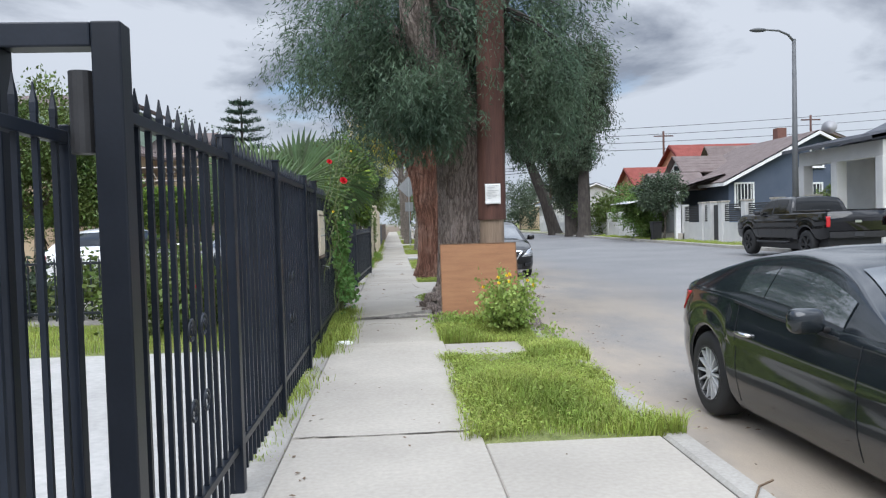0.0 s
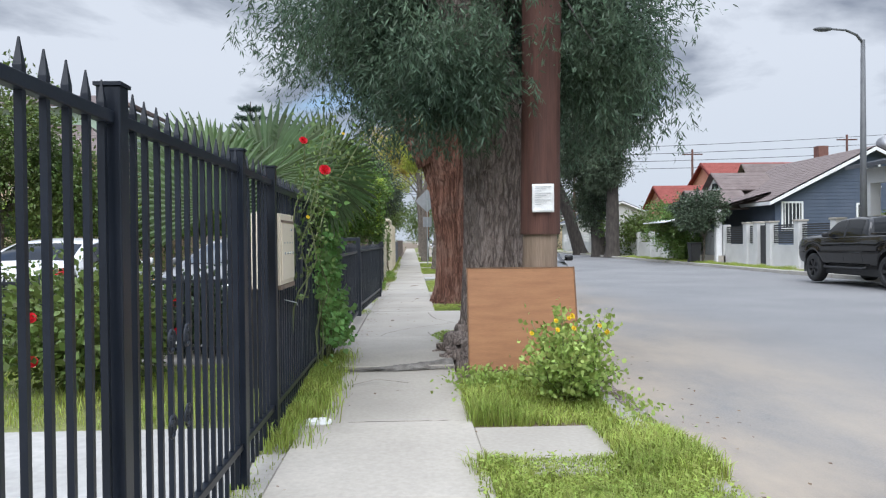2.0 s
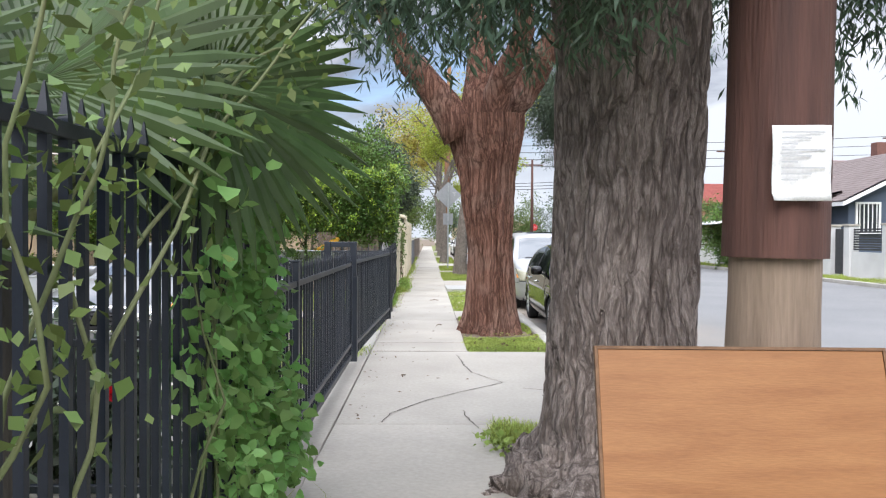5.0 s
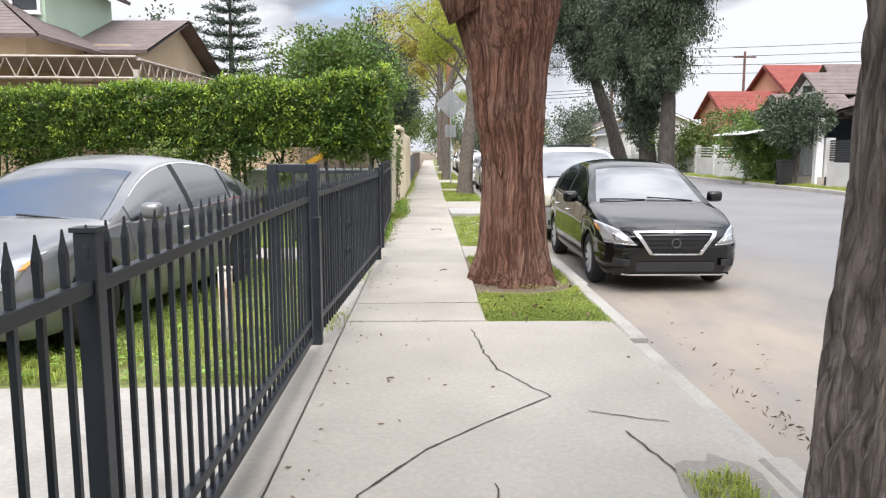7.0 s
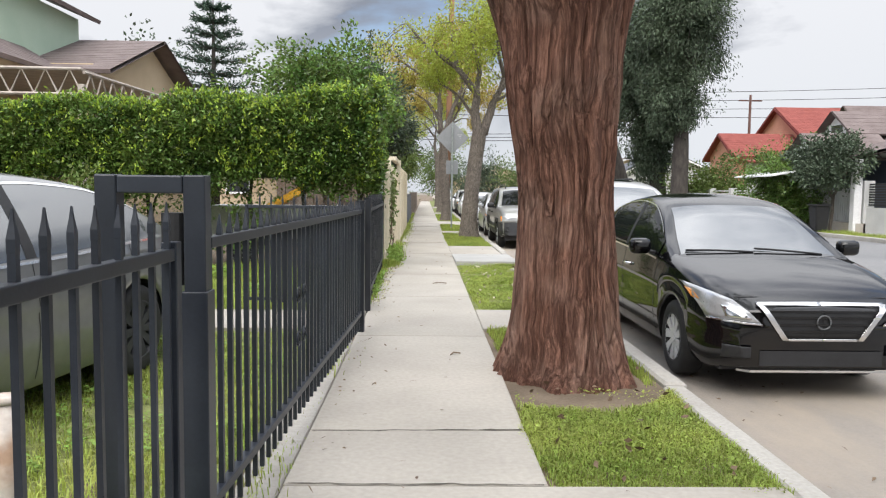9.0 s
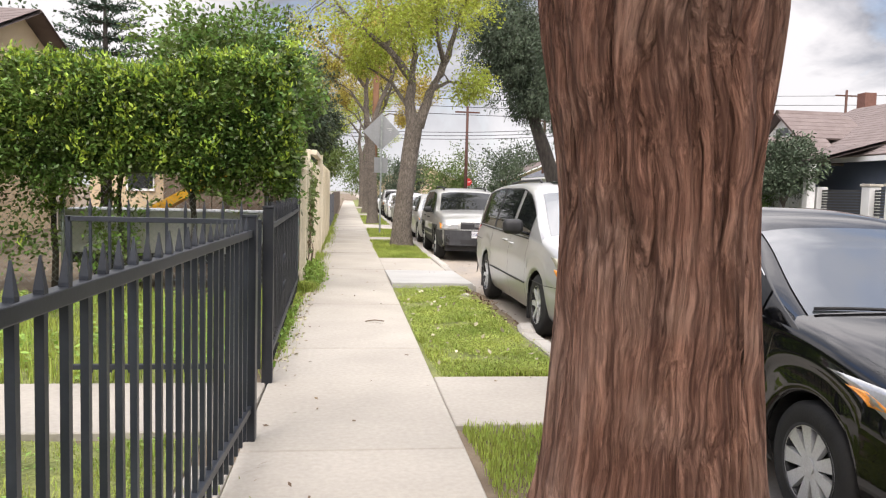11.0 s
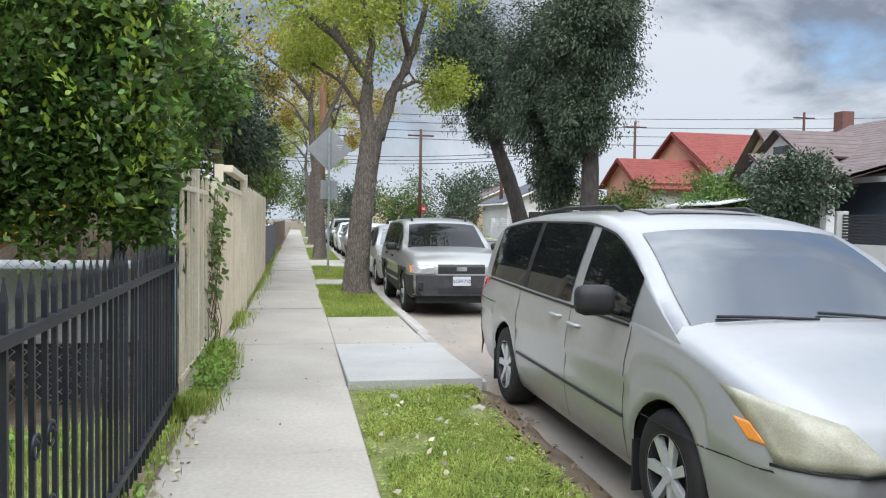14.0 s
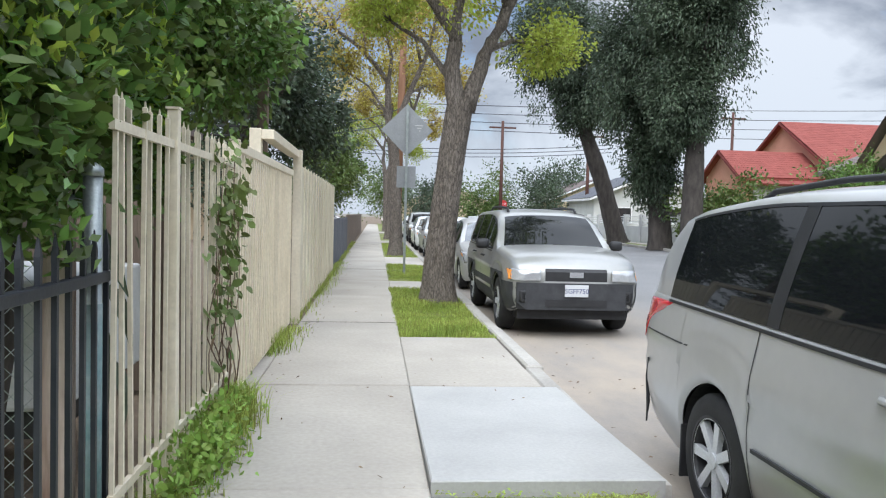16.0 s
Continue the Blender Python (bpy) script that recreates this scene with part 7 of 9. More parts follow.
        if s.get("window_trim"):
            a, b = s["glass"][0][0] + 0.12, s["glass"][-1][1]
            part("window_trim", c.patch(a, b, sd * 0.562, sd * 0.549, 0.011, 22, 1), M[s["window_trim"]], t, smooth=True)
        for a, b, z0, z1, mm in s.get("cladding", ()):
            part("cladding", c.side_band(a, b, z0, z1, 0.008, sd), M[mm], t, smooth=True)
    for nm, y0, y1, z0, z1, taper, lift, off, mm in s.get("front", ()):
        part(nm, c.nose_patch(y0, y1, z0, z1, off, 0, 16, 4, taper, 0.3, lift), M[mm], t)
    for nm, y0, y1, z0, z1, taper, lift, off, mm in s.get("back", ()):
        part(nm, c.nose_patch(y0, y1, z0, z1, off, 1, 16, 4, taper, 0.3, lift), M[mm], t)
    if s.get("plate_z"):
        pz = s["plate_z"]
        pl = part("licence_plate", boxed(-0.052, -0.040, -0.152, 0.152, pz, pz + 0.152, 0.003), M["plate"], t)
        if s.get("plate_text"):
            text_mesh(s["plate_text"], 0.085, M["plate_ink"], pl, Matrix.Translation((-0.0535, 0, pz + 0.07)) @ Euler((radians(90), 0, radians(-90))).to_matrix().to_4x4())
    # wipers
    if detail:
        a, b = s["screen"]
        for ya, yb in ((0.05, 0.62), (-0.55, 0.02)):
            p0, p1 = c.green(a + 0.02, 0.0), None
            pts = []
            for k in range(5):
                f = k / 4
                y = ya + (yb - ya) * f
                x = a + 0.03 + 0.05 * f
                g = c.green(x, 0.0)
                pts.append((x - 0.01, y, c.green(x, 0.5 * min(0.95, abs(y) / (c.W * 0.8))).z + 0.02))
            part("wiper", tube(bmesh.new(), pts, 0.009, 5), M["black_plastic"], t, smooth=True)
    return t, c


def facing(x, y, deg, z=ROAD_Z + 0.012):
    """Pose of a car with the middle of its nose at x, y; deg 90: its tail lies towards +y."""
    return pose(x, y, z, 0, 0, deg)


SEDAN = dict(L=4.36, W=1.70, H=1.50, R=0.305, tw=0.19, spokes=9, wheels=(0.82, 3.42), rim="alloy",
             plan=[(0, 0.70), (0.10, 0.84), (0.30, 0.94), (0.8, 0.99), (1.6, 1.0), (3.2, 1.0), (3.9, 0.95), (4.25, 0.86), (4.36, 0.76)],
             sill=[(0, 0.24), (0.35, 0.19), (0.5, 0.2), (3.7, 0.2), (4.1, 0.24), (4.36, 0.34)],
             belt=[(0, 0.62), (0.25, 0.72), (0.9, 0.88), (1.5, 0.94), (2.6, 0.98), (3.6, 1.03), (4.1, 1.02), (4.36, 0.9)],
             deck=[(0, 0.66), (0.15, 0.76), (0.5, 0.88), (1.0, 0.97), (1.3, 1.0), (3.6, 1.08), (4.1, 1.09), (4.3, 1.05), (4.36, 0.98)],
             roof=[(0.98, 0.92), (1.3, 1.09), (1.75, 1.35), (2.05, 1.46), (2.5, 1.50), (3.0, 1.45), (3.4, 1.32), (3.75, 1.16), (4.0, 1.02)], roof_w=0.66,
             screen=(1.06, 1.82), rear_glass=(3.2, 3.78), glass=((1.32, 2.30), (2.36, 3.18), (3.2, 3.5)), pillars=((2.29, 2.37), (3.175, 3.215)),
             mirror=(1.42, 0.95), handles=((2.15, 0.80), (3.05, 0.83)), seams=(1.28, 2.33, 3.22), belt_m="chrome",
             window_trim="chrome",
             lamps=(("fog_surround", 0.52, 0.70, 0.30, 0.40, 0.2, 0.0, "black_plastic"),),
             panels=(("headlight", ((0.45, 0.56), (0.775, 0.585), (0.815, 0.80), (0.62, 0.72)), 0.016, 0, "lamp_glass"), ("reflector", ((0.52, 0.59), (0.68, 0.60), (0.70, 0.68), (0.60, 0.665)), 0.022, 0, "chrome"),
                     ("turn_signal", ((0.778, 0.69), (0.802, 0.695), (0.813, 0.757), (0.792, 0.75)), 0.022, 0, "amber"), ("headlight_edge", ((0.44, 0.547), (0.775, 0.572), (0.775, 0.584), (0.44, 0.559)), 0.02, 0, "chrome"),
                     ("grille", ((0.0, 0.455), (0.27, 0.455), (0.43, 0.69), (0.0, 0.69)), 0.014, 0, "black_plastic"), ("grille_trim", ((0.25, 0.44), (0.295, 0.44), (0.48, 0.705), (0.435, 0.705)), 0.032, 0, "chrome"),
                     ("grille_bar", ((0.0, 0.69), (0.45, 0.69), (0.47, 0.712), (0.0, 0.716)), 0.030, 0, "chrome"), ("grille_bar", ((0.0, 0.438), (0.25, 0.438), (0.26, 0.454), (0.0, 0.454)), 0.030, 0, "chrome"),
                     ("bonnet_seam", ((0.0, 0.748), (0.60, 0.732), (0.60, 0.740), (0.0, 0.756)), 0.006, 0, "black_plastic")),
             tails=(("tail_light", 0.58, 0.765, 0.84, 0.97, 0.3, 0.02, "red_lens"),),
             front=(("slat", -0.29, 0.29, 0.50, 0.514, 0, 0, 0.026, "paint_black"), ("slat", -0.33, 0.33, 0.55, 0.564, 0, 0, 0.026, "paint_black"), ("slat", -0.36, 0.36, 0.60, 0.614, 0, 0, 0.026, "paint_black"), ("slat", -0.39, 0.39, 0.645, 0.659, 0, 0, 0.026, "paint_black"),
                    ("lower_intake", -0.45, 0.45, 0.25, 0.36, 0, 0, 0.01, "black_plastic"), ("lip", -0.6, 0.6, 0.205, 0.222, 0, 0, 0.02, "chrome")))
sedan, sc = build_car("sedan", SEDAN, facing(2.86, 19.32, 90), "paint_black", "glossy black four-door sedan parked at the kerb", "car", "parked cars")
ring = [(-0.03, 0.05 * math.cos(a), 0.575 + 0.05 * math.sin(a)) for a in np.linspace(0, 2 * math.pi, 25)]
part("badge", tube(bmesh.new(), ring, 0.006, 6, cap=False), M["lamp_steel"], sedan, "plain ring badge", smooth=True)
part("boot_spoiler", boxed(4.06, 4.23, -0.6, 0.6, 1.068, 1.098, 0.012), M["paint_black"], sedan)

VAN = dict(blade=(0.10, 0.12), L=5.05, W=1.96, H=1.72, R=0.335, tw=0.215, spokes=7, wheels=(0.97, 3.95), rim="alloy",
           plan=[(0, 0.66), (0.10, 0.80), (0.3, 0.91), (0.8, 0.985), (1.6, 1.0), (4.2, 1.0), (4.8, 0.97), (5.0, 0.93), (5.05, 0.88)],
           sill=[(0, 0.26), (0.4, 0.21), (0.6, 0.22), (4.4, 0.22), (4.8, 0.27), (5.05, 0.36)],
           belt=[(0, 0.66), (0.25, 0.80), (0.8, 0.98), (1.5, 1.05), (3.0, 1.06), (4.6, 1.08), (5.05, 1.08)],
           deck=[(0, 0.68), (0.12, 0.84), (0.5, 0.99), (0.95, 1.09), (1.3, 1.13), (5.05, 1.12)],
           roof=[(0.92, 1.03), (1.2, 1.20), (1.75, 1.53), (2.05, 1.65), (2.6, 1.72), (3.6, 1.72), (4.4, 1.66), (4.75, 1.58), (4.92, 1.38), (5.04, 1.10)], roof_w=0.74,
           screen=(1.0, 1.86), rear_glass=(4.80, 4.97), glass=((1.45, 2.26), (2.42, 3.42), (3.50, 4.62)), pillars=((3.41, 3.51),), mirror_s=1.25,
           mirror=(1.62, 1.08), mirror_m="black_plastic", handles=((2.25, 0.93), (2.62, 0.95)), handle_m="paint_silver", seams=(1.42, 2.36, 3.55), moulding=(1.42, 3.5, 0.52, 0.018, "grey_plastic"),
           window_trim="black_plastic",
           panels=(("headlight", ((0.48, 0.655), (0.86, 0.64), (0.905, 0.90), (0.62, 0.815)), 0.014, 0, "lamp_dull"), ("turn_signal", ((0.868, 0.70), (0.895, 0.70), (0.905, 0.78), (0.882, 0.775)), 0.018, 0, "amber"), ("headlight_seam", ((0.47, 0.640), (0.87, 0.624), (0.87, 0.638), (0.47, 0.654)), 0.016, 0, "black_plastic"),
                   ("bumper_seam", ((0.86, 0.60), (0.96, 0.585), (0.96, 0.592), (0.86, 0.607)), 0.006, 0, "black_plastic")),
           lamps=(("fog_vent", 0.55, 0.75, 0.32, 0.41, 0.1, 0.0, "grey_plastic"),),
           tails=(("tail_light", 0.80, 0.925, 0.80, 1.06, 0.2, 0.0, "red_lens"),),
           front=(("grille", -0.36, 0.36, 0.60, 0.76, 0, 0, 0.012, "grey_plastic"), ("grille_bar", -0.36, 0.36, 0.67, 0.695, 0, 0, 0.022, "chrome"), ("lower_intake", -0.42, 0.42, 0.28, 0.40, 0, 0, 0.01, "black_plastic")))
van, vc = build_car("minivan", VAN, facing(2.90, 23.97, 90), "paint_silver", "silver minivan parked at the kerb", "car", "parked cars")
for sd in (1, -1):
    pts = [tuple(vc.green(x, sd * 0.36) + Vector((0, 0, 0.034 if 0 < i < 5 else 0.005))) for i, x in enumerate((2.5, 2.6, 3.1, 3.6, 4.2, 4.3))]
    part("roof_rail", tube(bmesh.new(), pts, 0.016, 8), M["black_plastic"], van, smooth=True)
for sd in (1, -1):
    for wx in VAN["wheels"]:
        part("mud_flap", boxed(wx + 0.355, wx + 0.37, sd * 0.74, sd * 0.955, 0.13, 0.42, 0.004), M["black_plastic"], van)
part("torn_bumper_edge", tube(bmesh.new(), [(4.86, 0.945, 0.68), (4.94, 0.915, 0.55), (4.97, 0.895, 0.38), (4.92, 0.92, 0.27)], [0.006, 0.014, 0.012, 0.005], 7), M["black_plastic"], van, "loose black bumper edge", smooth=True)
part("sunroof", vc.patch(2.25, 2.95, -0.3, 0.3, 0.008, 8, 8), M["car_glass"], van, smooth=True)
for sd in (1, -1):
    bm = vc.side_strip(np.linspace(4.25, 4.9, 8), lambda x: 0.86, 0.008, 0.0, 0.004, sd)
    part("panel_seam", bm, M["grey_plastic"], van)

SUV = dict(screen_m="car_glass", L=4.40, W=1.80, H=1.66, R=0.355, tw=0.22, spokes=5, wheels=(0.83, 3.45), rim="alloy",
           plan=[(0, 0.80), (0.06, 0.89), (0.25, 0.96), (0.8, 1.0), (3.8, 1.0), (4.3, 0.97), (4.4, 0.90)],
           sill=[(0, 0.38), (0.3, 0.30), (4.0, 0.32), (4.4, 0.45)],
           belt=[(0, 0.80), (0.2, 0.92), (0.7, 1.0), (1.4, 1.04), (4.3, 1.08), (4.4, 1.05)],
           deck=[(0, 0.84), (0.1, 0.96), (0.4, 1.06), (1.1, 1.12), (1.3, 1.13), (4.4, 1.1)],
           roof=[(1.12, 1.02), (1.35, 1.2), (1.72, 1.48), (2.0, 1.60), (2.5, 1.66), (3.6, 1.65), (4.0, 1.6), (4.22, 1.42), (4.38, 1.1)], roof_w=0.76,
           screen=(1.18, 1.86), glass=((1.5, 2.3), (2.38, 3.2), (3.28, 4.0)), pillars=((2.29, 2.39), (3.19, 3.29)), mirror=(1.55, 1.06), mirror_m="black_plastic",
           handles=((2.2, 0.93), (3.1, 0.95)), handle_m="black_plastic", seams=(1.4, 2.34, 3.3), moulding=(1.2, 3.0, 0.55, 0.09, "grey_plastic"),
           lamps=(("headlight", 0.46, 0.83, 0.72, 0.87, 0.1, 0.0, "lamp_glass"), ("turn_signal", 0.81, 0.85, 0.73, 0.86, 0.1, 0.0, "amber"), ("fog_surround", 0.57, 0.73, 0.45, 0.60, 0, 0, "black_plastic"), ("fog_light", 0.61, 0.69, 0.485, 0.565, 0, 0, "lamp_glass")),
           cladding=((0.06, 0.46, 0.34, 0.70, "grey_plastic"), (0.42, 1.30, 0.34, 0.80, "grey_plastic"), (1.30, 3.0, 0.30, 0.50, "grey_plastic"), (3.0, 3.9, 0.34, 0.80, "grey_plastic")),
           tails=(("tail_light", 0.7, 0.84, 0.80, 1.03, 0.1, 0, "red_lens"),),
           front=(("bumper", -0.86, 0.86, 0.36, 0.70, 0, 0, 0.026, "grey_plastic"), ("grille", -0.40, 0.40, 0.72, 0.88, 0, 0, 0.014, "black_plastic"), ("grille_surround", -0.42, 0.42, 0.70, 0.722, 0, 0, 0.02, "paint_silver"), ("badge", -0.09, 0.09, 0.77, 0.84, 0, 0, 0.024, "chrome"), ("lower_intake", -0.4, 0.4, 0.40, 0.49, 0, 0, 0.036, "black_plastic")),
           plate_z=0.53, plate_text="5GFF750")
suv, uc = build_car("compact_suv", SUV, facing(2.82, 33.72, 90), "paint_beige", "pewter compact SUV with a grey plastic bumper", "car", "parked cars")
for sd in (1, -1):
    pts = [tuple(uc.green(x, sd * 0.38) + Vector((0, 0, 0.05 if 0 < i < 4 else 0.005))) for i, x in enumerate((2.1, 2.2, 2.9, 3.6, 3.75))]
    part("roof_rail", tube(bmesh.new(), pts, 0.02, 8), M["black_plastic"], suv, smooth=True)

COUPE = dict(blade=(0.032, 0.036), glass_s=(0.90, 0.64), L=4.24, W=1.78, H=1.29, R=0.315, tw=0.215, spokes=14, wheels=(0.85, 3.42), rim="alloy",
             plan=[(0, 0.66), (0.12, 0.82), (0.35, 0.93), (0.85, 0.99), (1.6, 0.97), (2.4, 0.975), (3.3, 1.0), (3.8, 0.96), (4.12, 0.86), (4.24, 0.74)],
             sill=[(0, 0.2), (0.4, 0.15), (3.9, 0.17), (4.24, 0.28)],
             belt=[(0, 0.54), (0.3, 0.66), (0.85, 0.80), (1.5, 0.82), (2.4, 0.86), (3.3, 0.93), (3.9, 0.93), (4.24, 0.80)],
             deck=[(0, 0.56), (0.15, 0.66), (0.6, 0.80), (1.1, 0.87), (1.4, 0.90), (3.4, 0.99), (3.95, 1.0), (4.15, 0.98), (4.24, 0.9)],
             roof=[(1.26, 0.84), (1.55, 0.97), (1.96, 1.17), (2.25, 1.26), (2.55, 1.29), (2.95, 1.25), (3.35, 1.15), (3.7, 1.03), (3.95, 0.93)], roof_w=0.64,
             screen=(1.32, 2.02), rear_glass=(3.05, 3.75), glass=((1.80, 2.66), (2.67, 2.98)), pillars=(), mirror=(1.92, 0.84),
             handles=((2.80, 0.70),), handle_m="chrome", seams=(1.60, 2.92), lamps=(("headlight", 0.45, 0.82, 0.52, 0.66, 0.4, 0.04, "lamp_glass"),),
             tails=(("tail_light", 0.5, 0.82, 0.72, 0.88, 0.3, 0.02, "red_lens"),), front=(("lower_intake", -0.5, 0.5, 0.2, 0.4, 0, 0, 0.01, "black_plastic"),))
coupe, cc = build_car("coupe", COUPE, facing(3.22, 2.22, 90), "paint_dark", "dark grey two-door coupe parked at the kerb", "car", "parked cars", side_glass="windscreen")
for sd in (1, -1):
    bm = tube(bmesh.new(), [(1.06, sd * (cc.side_point(1.06, 0.66).y), 0.66), (1.10, sd * (cc.side_point(1.1, 0.68).y + 0.008), 0.68), (1.2, sd * (cc.side_point(1.2, 0.67).y), 0.67)], 0.016, 8)
    part("fender_badge", bm, M["chrome"], coupe, smooth=True)

TRUCK = dict(L=5.85, W=2.04, H=1.98, R=0.44, tw=0.30, spokes=6, wheels=(1.0, 4.75), rim="black_plastic", arch=1.15, arch_up=1.12,
             plan=[(0, 0.86), (0.08, 0.93), (0.4, 0.98), (1.0, 1.0), (5.4, 1.0), (5.8, 0.98), (5.85, 0.95)],
             sill=[(0, 0.62), (0.4, 0.58), (5.3, 0.6), (5.85, 0.66)],
             belt=[(0, 1.22), (0.3, 1.30), (1.4, 1.36), (3.9, 1.40), (5.85, 1.42)],
             deck=[(0, 1.26), (0.15, 1.36), (0.6, 1.42), (1.5, 1.46), (3.9, 1.44), (5.85, 1.44)],
             roof=[(1.45, 1.34), (1.75, 1.58), (2.1, 1.86), (2.4, 1.95), (3.0, 1.98), (3.55, 1.95), (3.72, 1.8), (3.86, 1.42)], roof_w=0.76,
             screen=(1.52, 2.2), rear_glass=(3.6, 3.84), glass=((1.85, 2.66), (2.74, 3.5)), pillars=((2.65, 2.75),), mirror=(1.95, 1.38), mirror_m="black_plastic",
             handles=((2.6, 1.2), (3.45, 1.22)), handle_m="paint_black", seams=(1.75, 2.7, 3.62), lamps=(("headlight", 0.55, 0.95, 1.0, 1.2, 0.1, 0, "lamp_glass"),),
             tails=(("tail_light", 0.86, 0.975, 0.98, 1.30, 0.0, 0, "red_lens"),),
             back=(("tailgate_badge", -0.10, 0.10, 1.10, 1.17, 0, 0, 0.02, "chrome"), ("rear_bumper", -0.9, 0.9, 0.66, 0.84, 0, 0, 0.05, "black_plastic"), ("licence_plate", -0.15, 0.15, 0.70, 0.82, 0, 0, 0.07, "grey_plastic")))
truck, tc = build_car("pickup_truck", TRUCK, facing(13.72, 27.4, -90, ROAD_Z + 0.06), "paint_black", "lifted black crew-cab pickup truck with dark wheels", "truck", "parked cars")
part("bed_opening", boxed(3.95, 5.75, -0.82, 0.82, 1.455, 1.475), M["black_plastic"], truck)
for sd in (1, -1):
    part("bed_rail", boxed(3.92, 5.82, sd * 0.83, sd * 0.94, 1.44, 1.50, 0.012), M["paint_black"], truck)
    part("side_step", tube(bmesh.new(), [(1.6, sd * 0.92, 0.52), (1.7, sd * 1.0, 0.48), (3.6, sd * 1.0, 0.48), (3.7, sd * 0.92, 0.52)], 0.04, 8), M["black_plastic"], truck, smooth=True)

YARD = dict(SEDAN, rim="grey_plastic", L=4.80, W=1.83, H=1.47, R=0.33, wheels=(0.95, 3.72), spokes=10, plate_z=None,
            plan=[(0, 0.70), (0.12, 0.84), (0.35, 0.94), (0.9, 0.99), (1.6, 1.0), (3.5, 1.0), (4.3, 0.95), (4.68, 0.86), (4.8, 0.76)],
            belt=[(0, 0.60), (0.3, 0.72), (0.95, 0.86), (1.6, 0.92), (2.8, 0.95), (4.0, 1.0), (4.8, 0.88)],
            deck=[(0, 0.64), (0.18, 0.76), (0.6, 0.86), (1.1, 0.94), (1.5, 0.97), (4.0, 1.05), (4.6, 1.06), (4.8, 0.96)],
            sill=[(0, 0.24), (0.4, 0.18), (4.3, 0.2), (4.8, 0.34)],
            roof=[(1.12, 0.88), (1.45, 1.05), (1.95, 1.31), (2.3, 1.42), (2.75, 1.47), (3.3, 1.43), (3.8, 1.28), (4.15, 1.12), (4.45, 0.98)],
            screen=(1.2, 2.04), rear_glass=(3.55, 4.2), glass=((1.5, 2.55), (2.62, 3.5), (3.53, 3.9)), pillars=((2.54, 2.63), (3.495, 3.54)), mirror=(1.62, 0.93), handles=((2.4, 0.78), (3.35, 0.81)), seams=(1.45, 2.58, 3.6))
yard_car, _ = build_car("sedan", YARD, facing(-3.55, 15.95, 90 - 9, -0.02), "paint_grey", "dusty grey four-door sedan parked on the lawn", "car", "parked cars", side_glass="windscreen")
white_car, _ = build_car("sedan", YARD, facing(-6.1, 20.0, -90, -0.03), "paint_white", "white sedan parked on the lawn behind the shrubs", "car", "parked cars", detail=False)
blue_car, _ = build_car("sedan", SEDAN, facing(2.85, 39.3, 90), "paint_silver", "silver sedan parked behind the SUV", "car", "parked cars", detail=False)
c2 = copy_thing(white_car, facing(2.85, 45.6, 90))
tagged(c2, "white sedan parked along the kerb")
c3 = copy_thing(white_car, facing(2.85, 56.0, 90))
tagged(c3, "white sedan parked along the kerb")
c4 = copy_thing(blue_car, facing(2.85, 51.0, 90))
tagged(c4, "silver sedan parked further along the kerb")
c5 = copy_thing(suv, facing(2.9, 63.0, 90))
tagged(c5, "pewter SUV parked far along the kerb")
c6 = copy_thing(white_car, facing(2.9, 70.0, 90))
tagged(c6, "white sedan parked far along the kerb")
c7 = copy_thing(white_car, facing(-2.6, 112.0, 180))
tagged(c7, "white sedan standing across the end of the pavement")
c8 = copy_thing(blue_car, facing(9.5, 92.0, 90))
tagged(c8, "distant silver sedan on the street")

# ---- houses ----


def window(parent, m, w, h, bars=0, frame_m="white_trim", sill=True):
    """A framed pane set in a wall; local x along the wall, y outward (-y), z up; m places its lower left corner."""
    f = bmesh.new()
    t = 0.09
    for b in ((-t, 0, -t, h + t), (w, w + t, -t, h + t), (0, w, -t, 0), (0, w, h, h + t)):
        box(f, b[0], b[1], -0.05, 0.03, b[2], b[3])
    wf = part("window", f, M[frame_m], parent, m=m)
    part("pane", boxed(0, w, -0.005, 0.01, 0, h), M["win_glass"], wf)
    if sill:
        part("sill", boxed(-t - 0.04, w + t + 0.04, -0.10, -0.051, -t - 0.04, -t), M[frame_m], wf)
    for i in range(bars):
        x = w * (i + 0.5) / bars
        part("bar", boxed(x - 0.018, x + 0.018, -0.045, -0.015, 0.0, h), M[frame_m], wf)
    return wf


def gable_wall(x0, x1, eave, ridge, y, t=0.2, base=-0.1):
    bm = bmesh.new()
    prism(bm, [(x0, base), (x1, base), (x1, eave), ((x0 + x1) / 2, ridge), (x0, eave)], "y", y, y + t)
    return bm


def roof_slope(a, b, c, d, th=0.12):
    """One roof plane through four corners (eave a-b, ridge c-d), with thickness and courses of shingles."""
    a, b, c, d = map(Vector, (a, b, c, d))
    n = (b - a).cross(d - a).normalized()
    if n.z < 0:
        n = -n
    bm = bmesh.new()
    rows = max(4, int((d - a).length / 0.28))
    prev = None
    for i in range(rows):
        for f, up in ((i / rows, th + 0.008), ((i + 1) / rows, th)):
            cur = [bm.verts.new(a.lerp(d, f) + n * up), bm.verts.new(b.lerp(c, f) + n * up)]
            if prev:
                bm.faces.new((prev[0], prev[1], cur[1], cur[0]))
            else:
                first = cur
            prev = cur
    under = [bm.verts.new(q) for q in (a, b, c, d)]
    bm.faces.new(under)
    bm.faces.new((under[0], under[1], first[1], first[0]))
    bm.faces.new((under[3], under[2], prev[1], prev[0]))
    bmesh.ops.recalc_face_normals(bm, faces=bm.faces[:])
    return bm


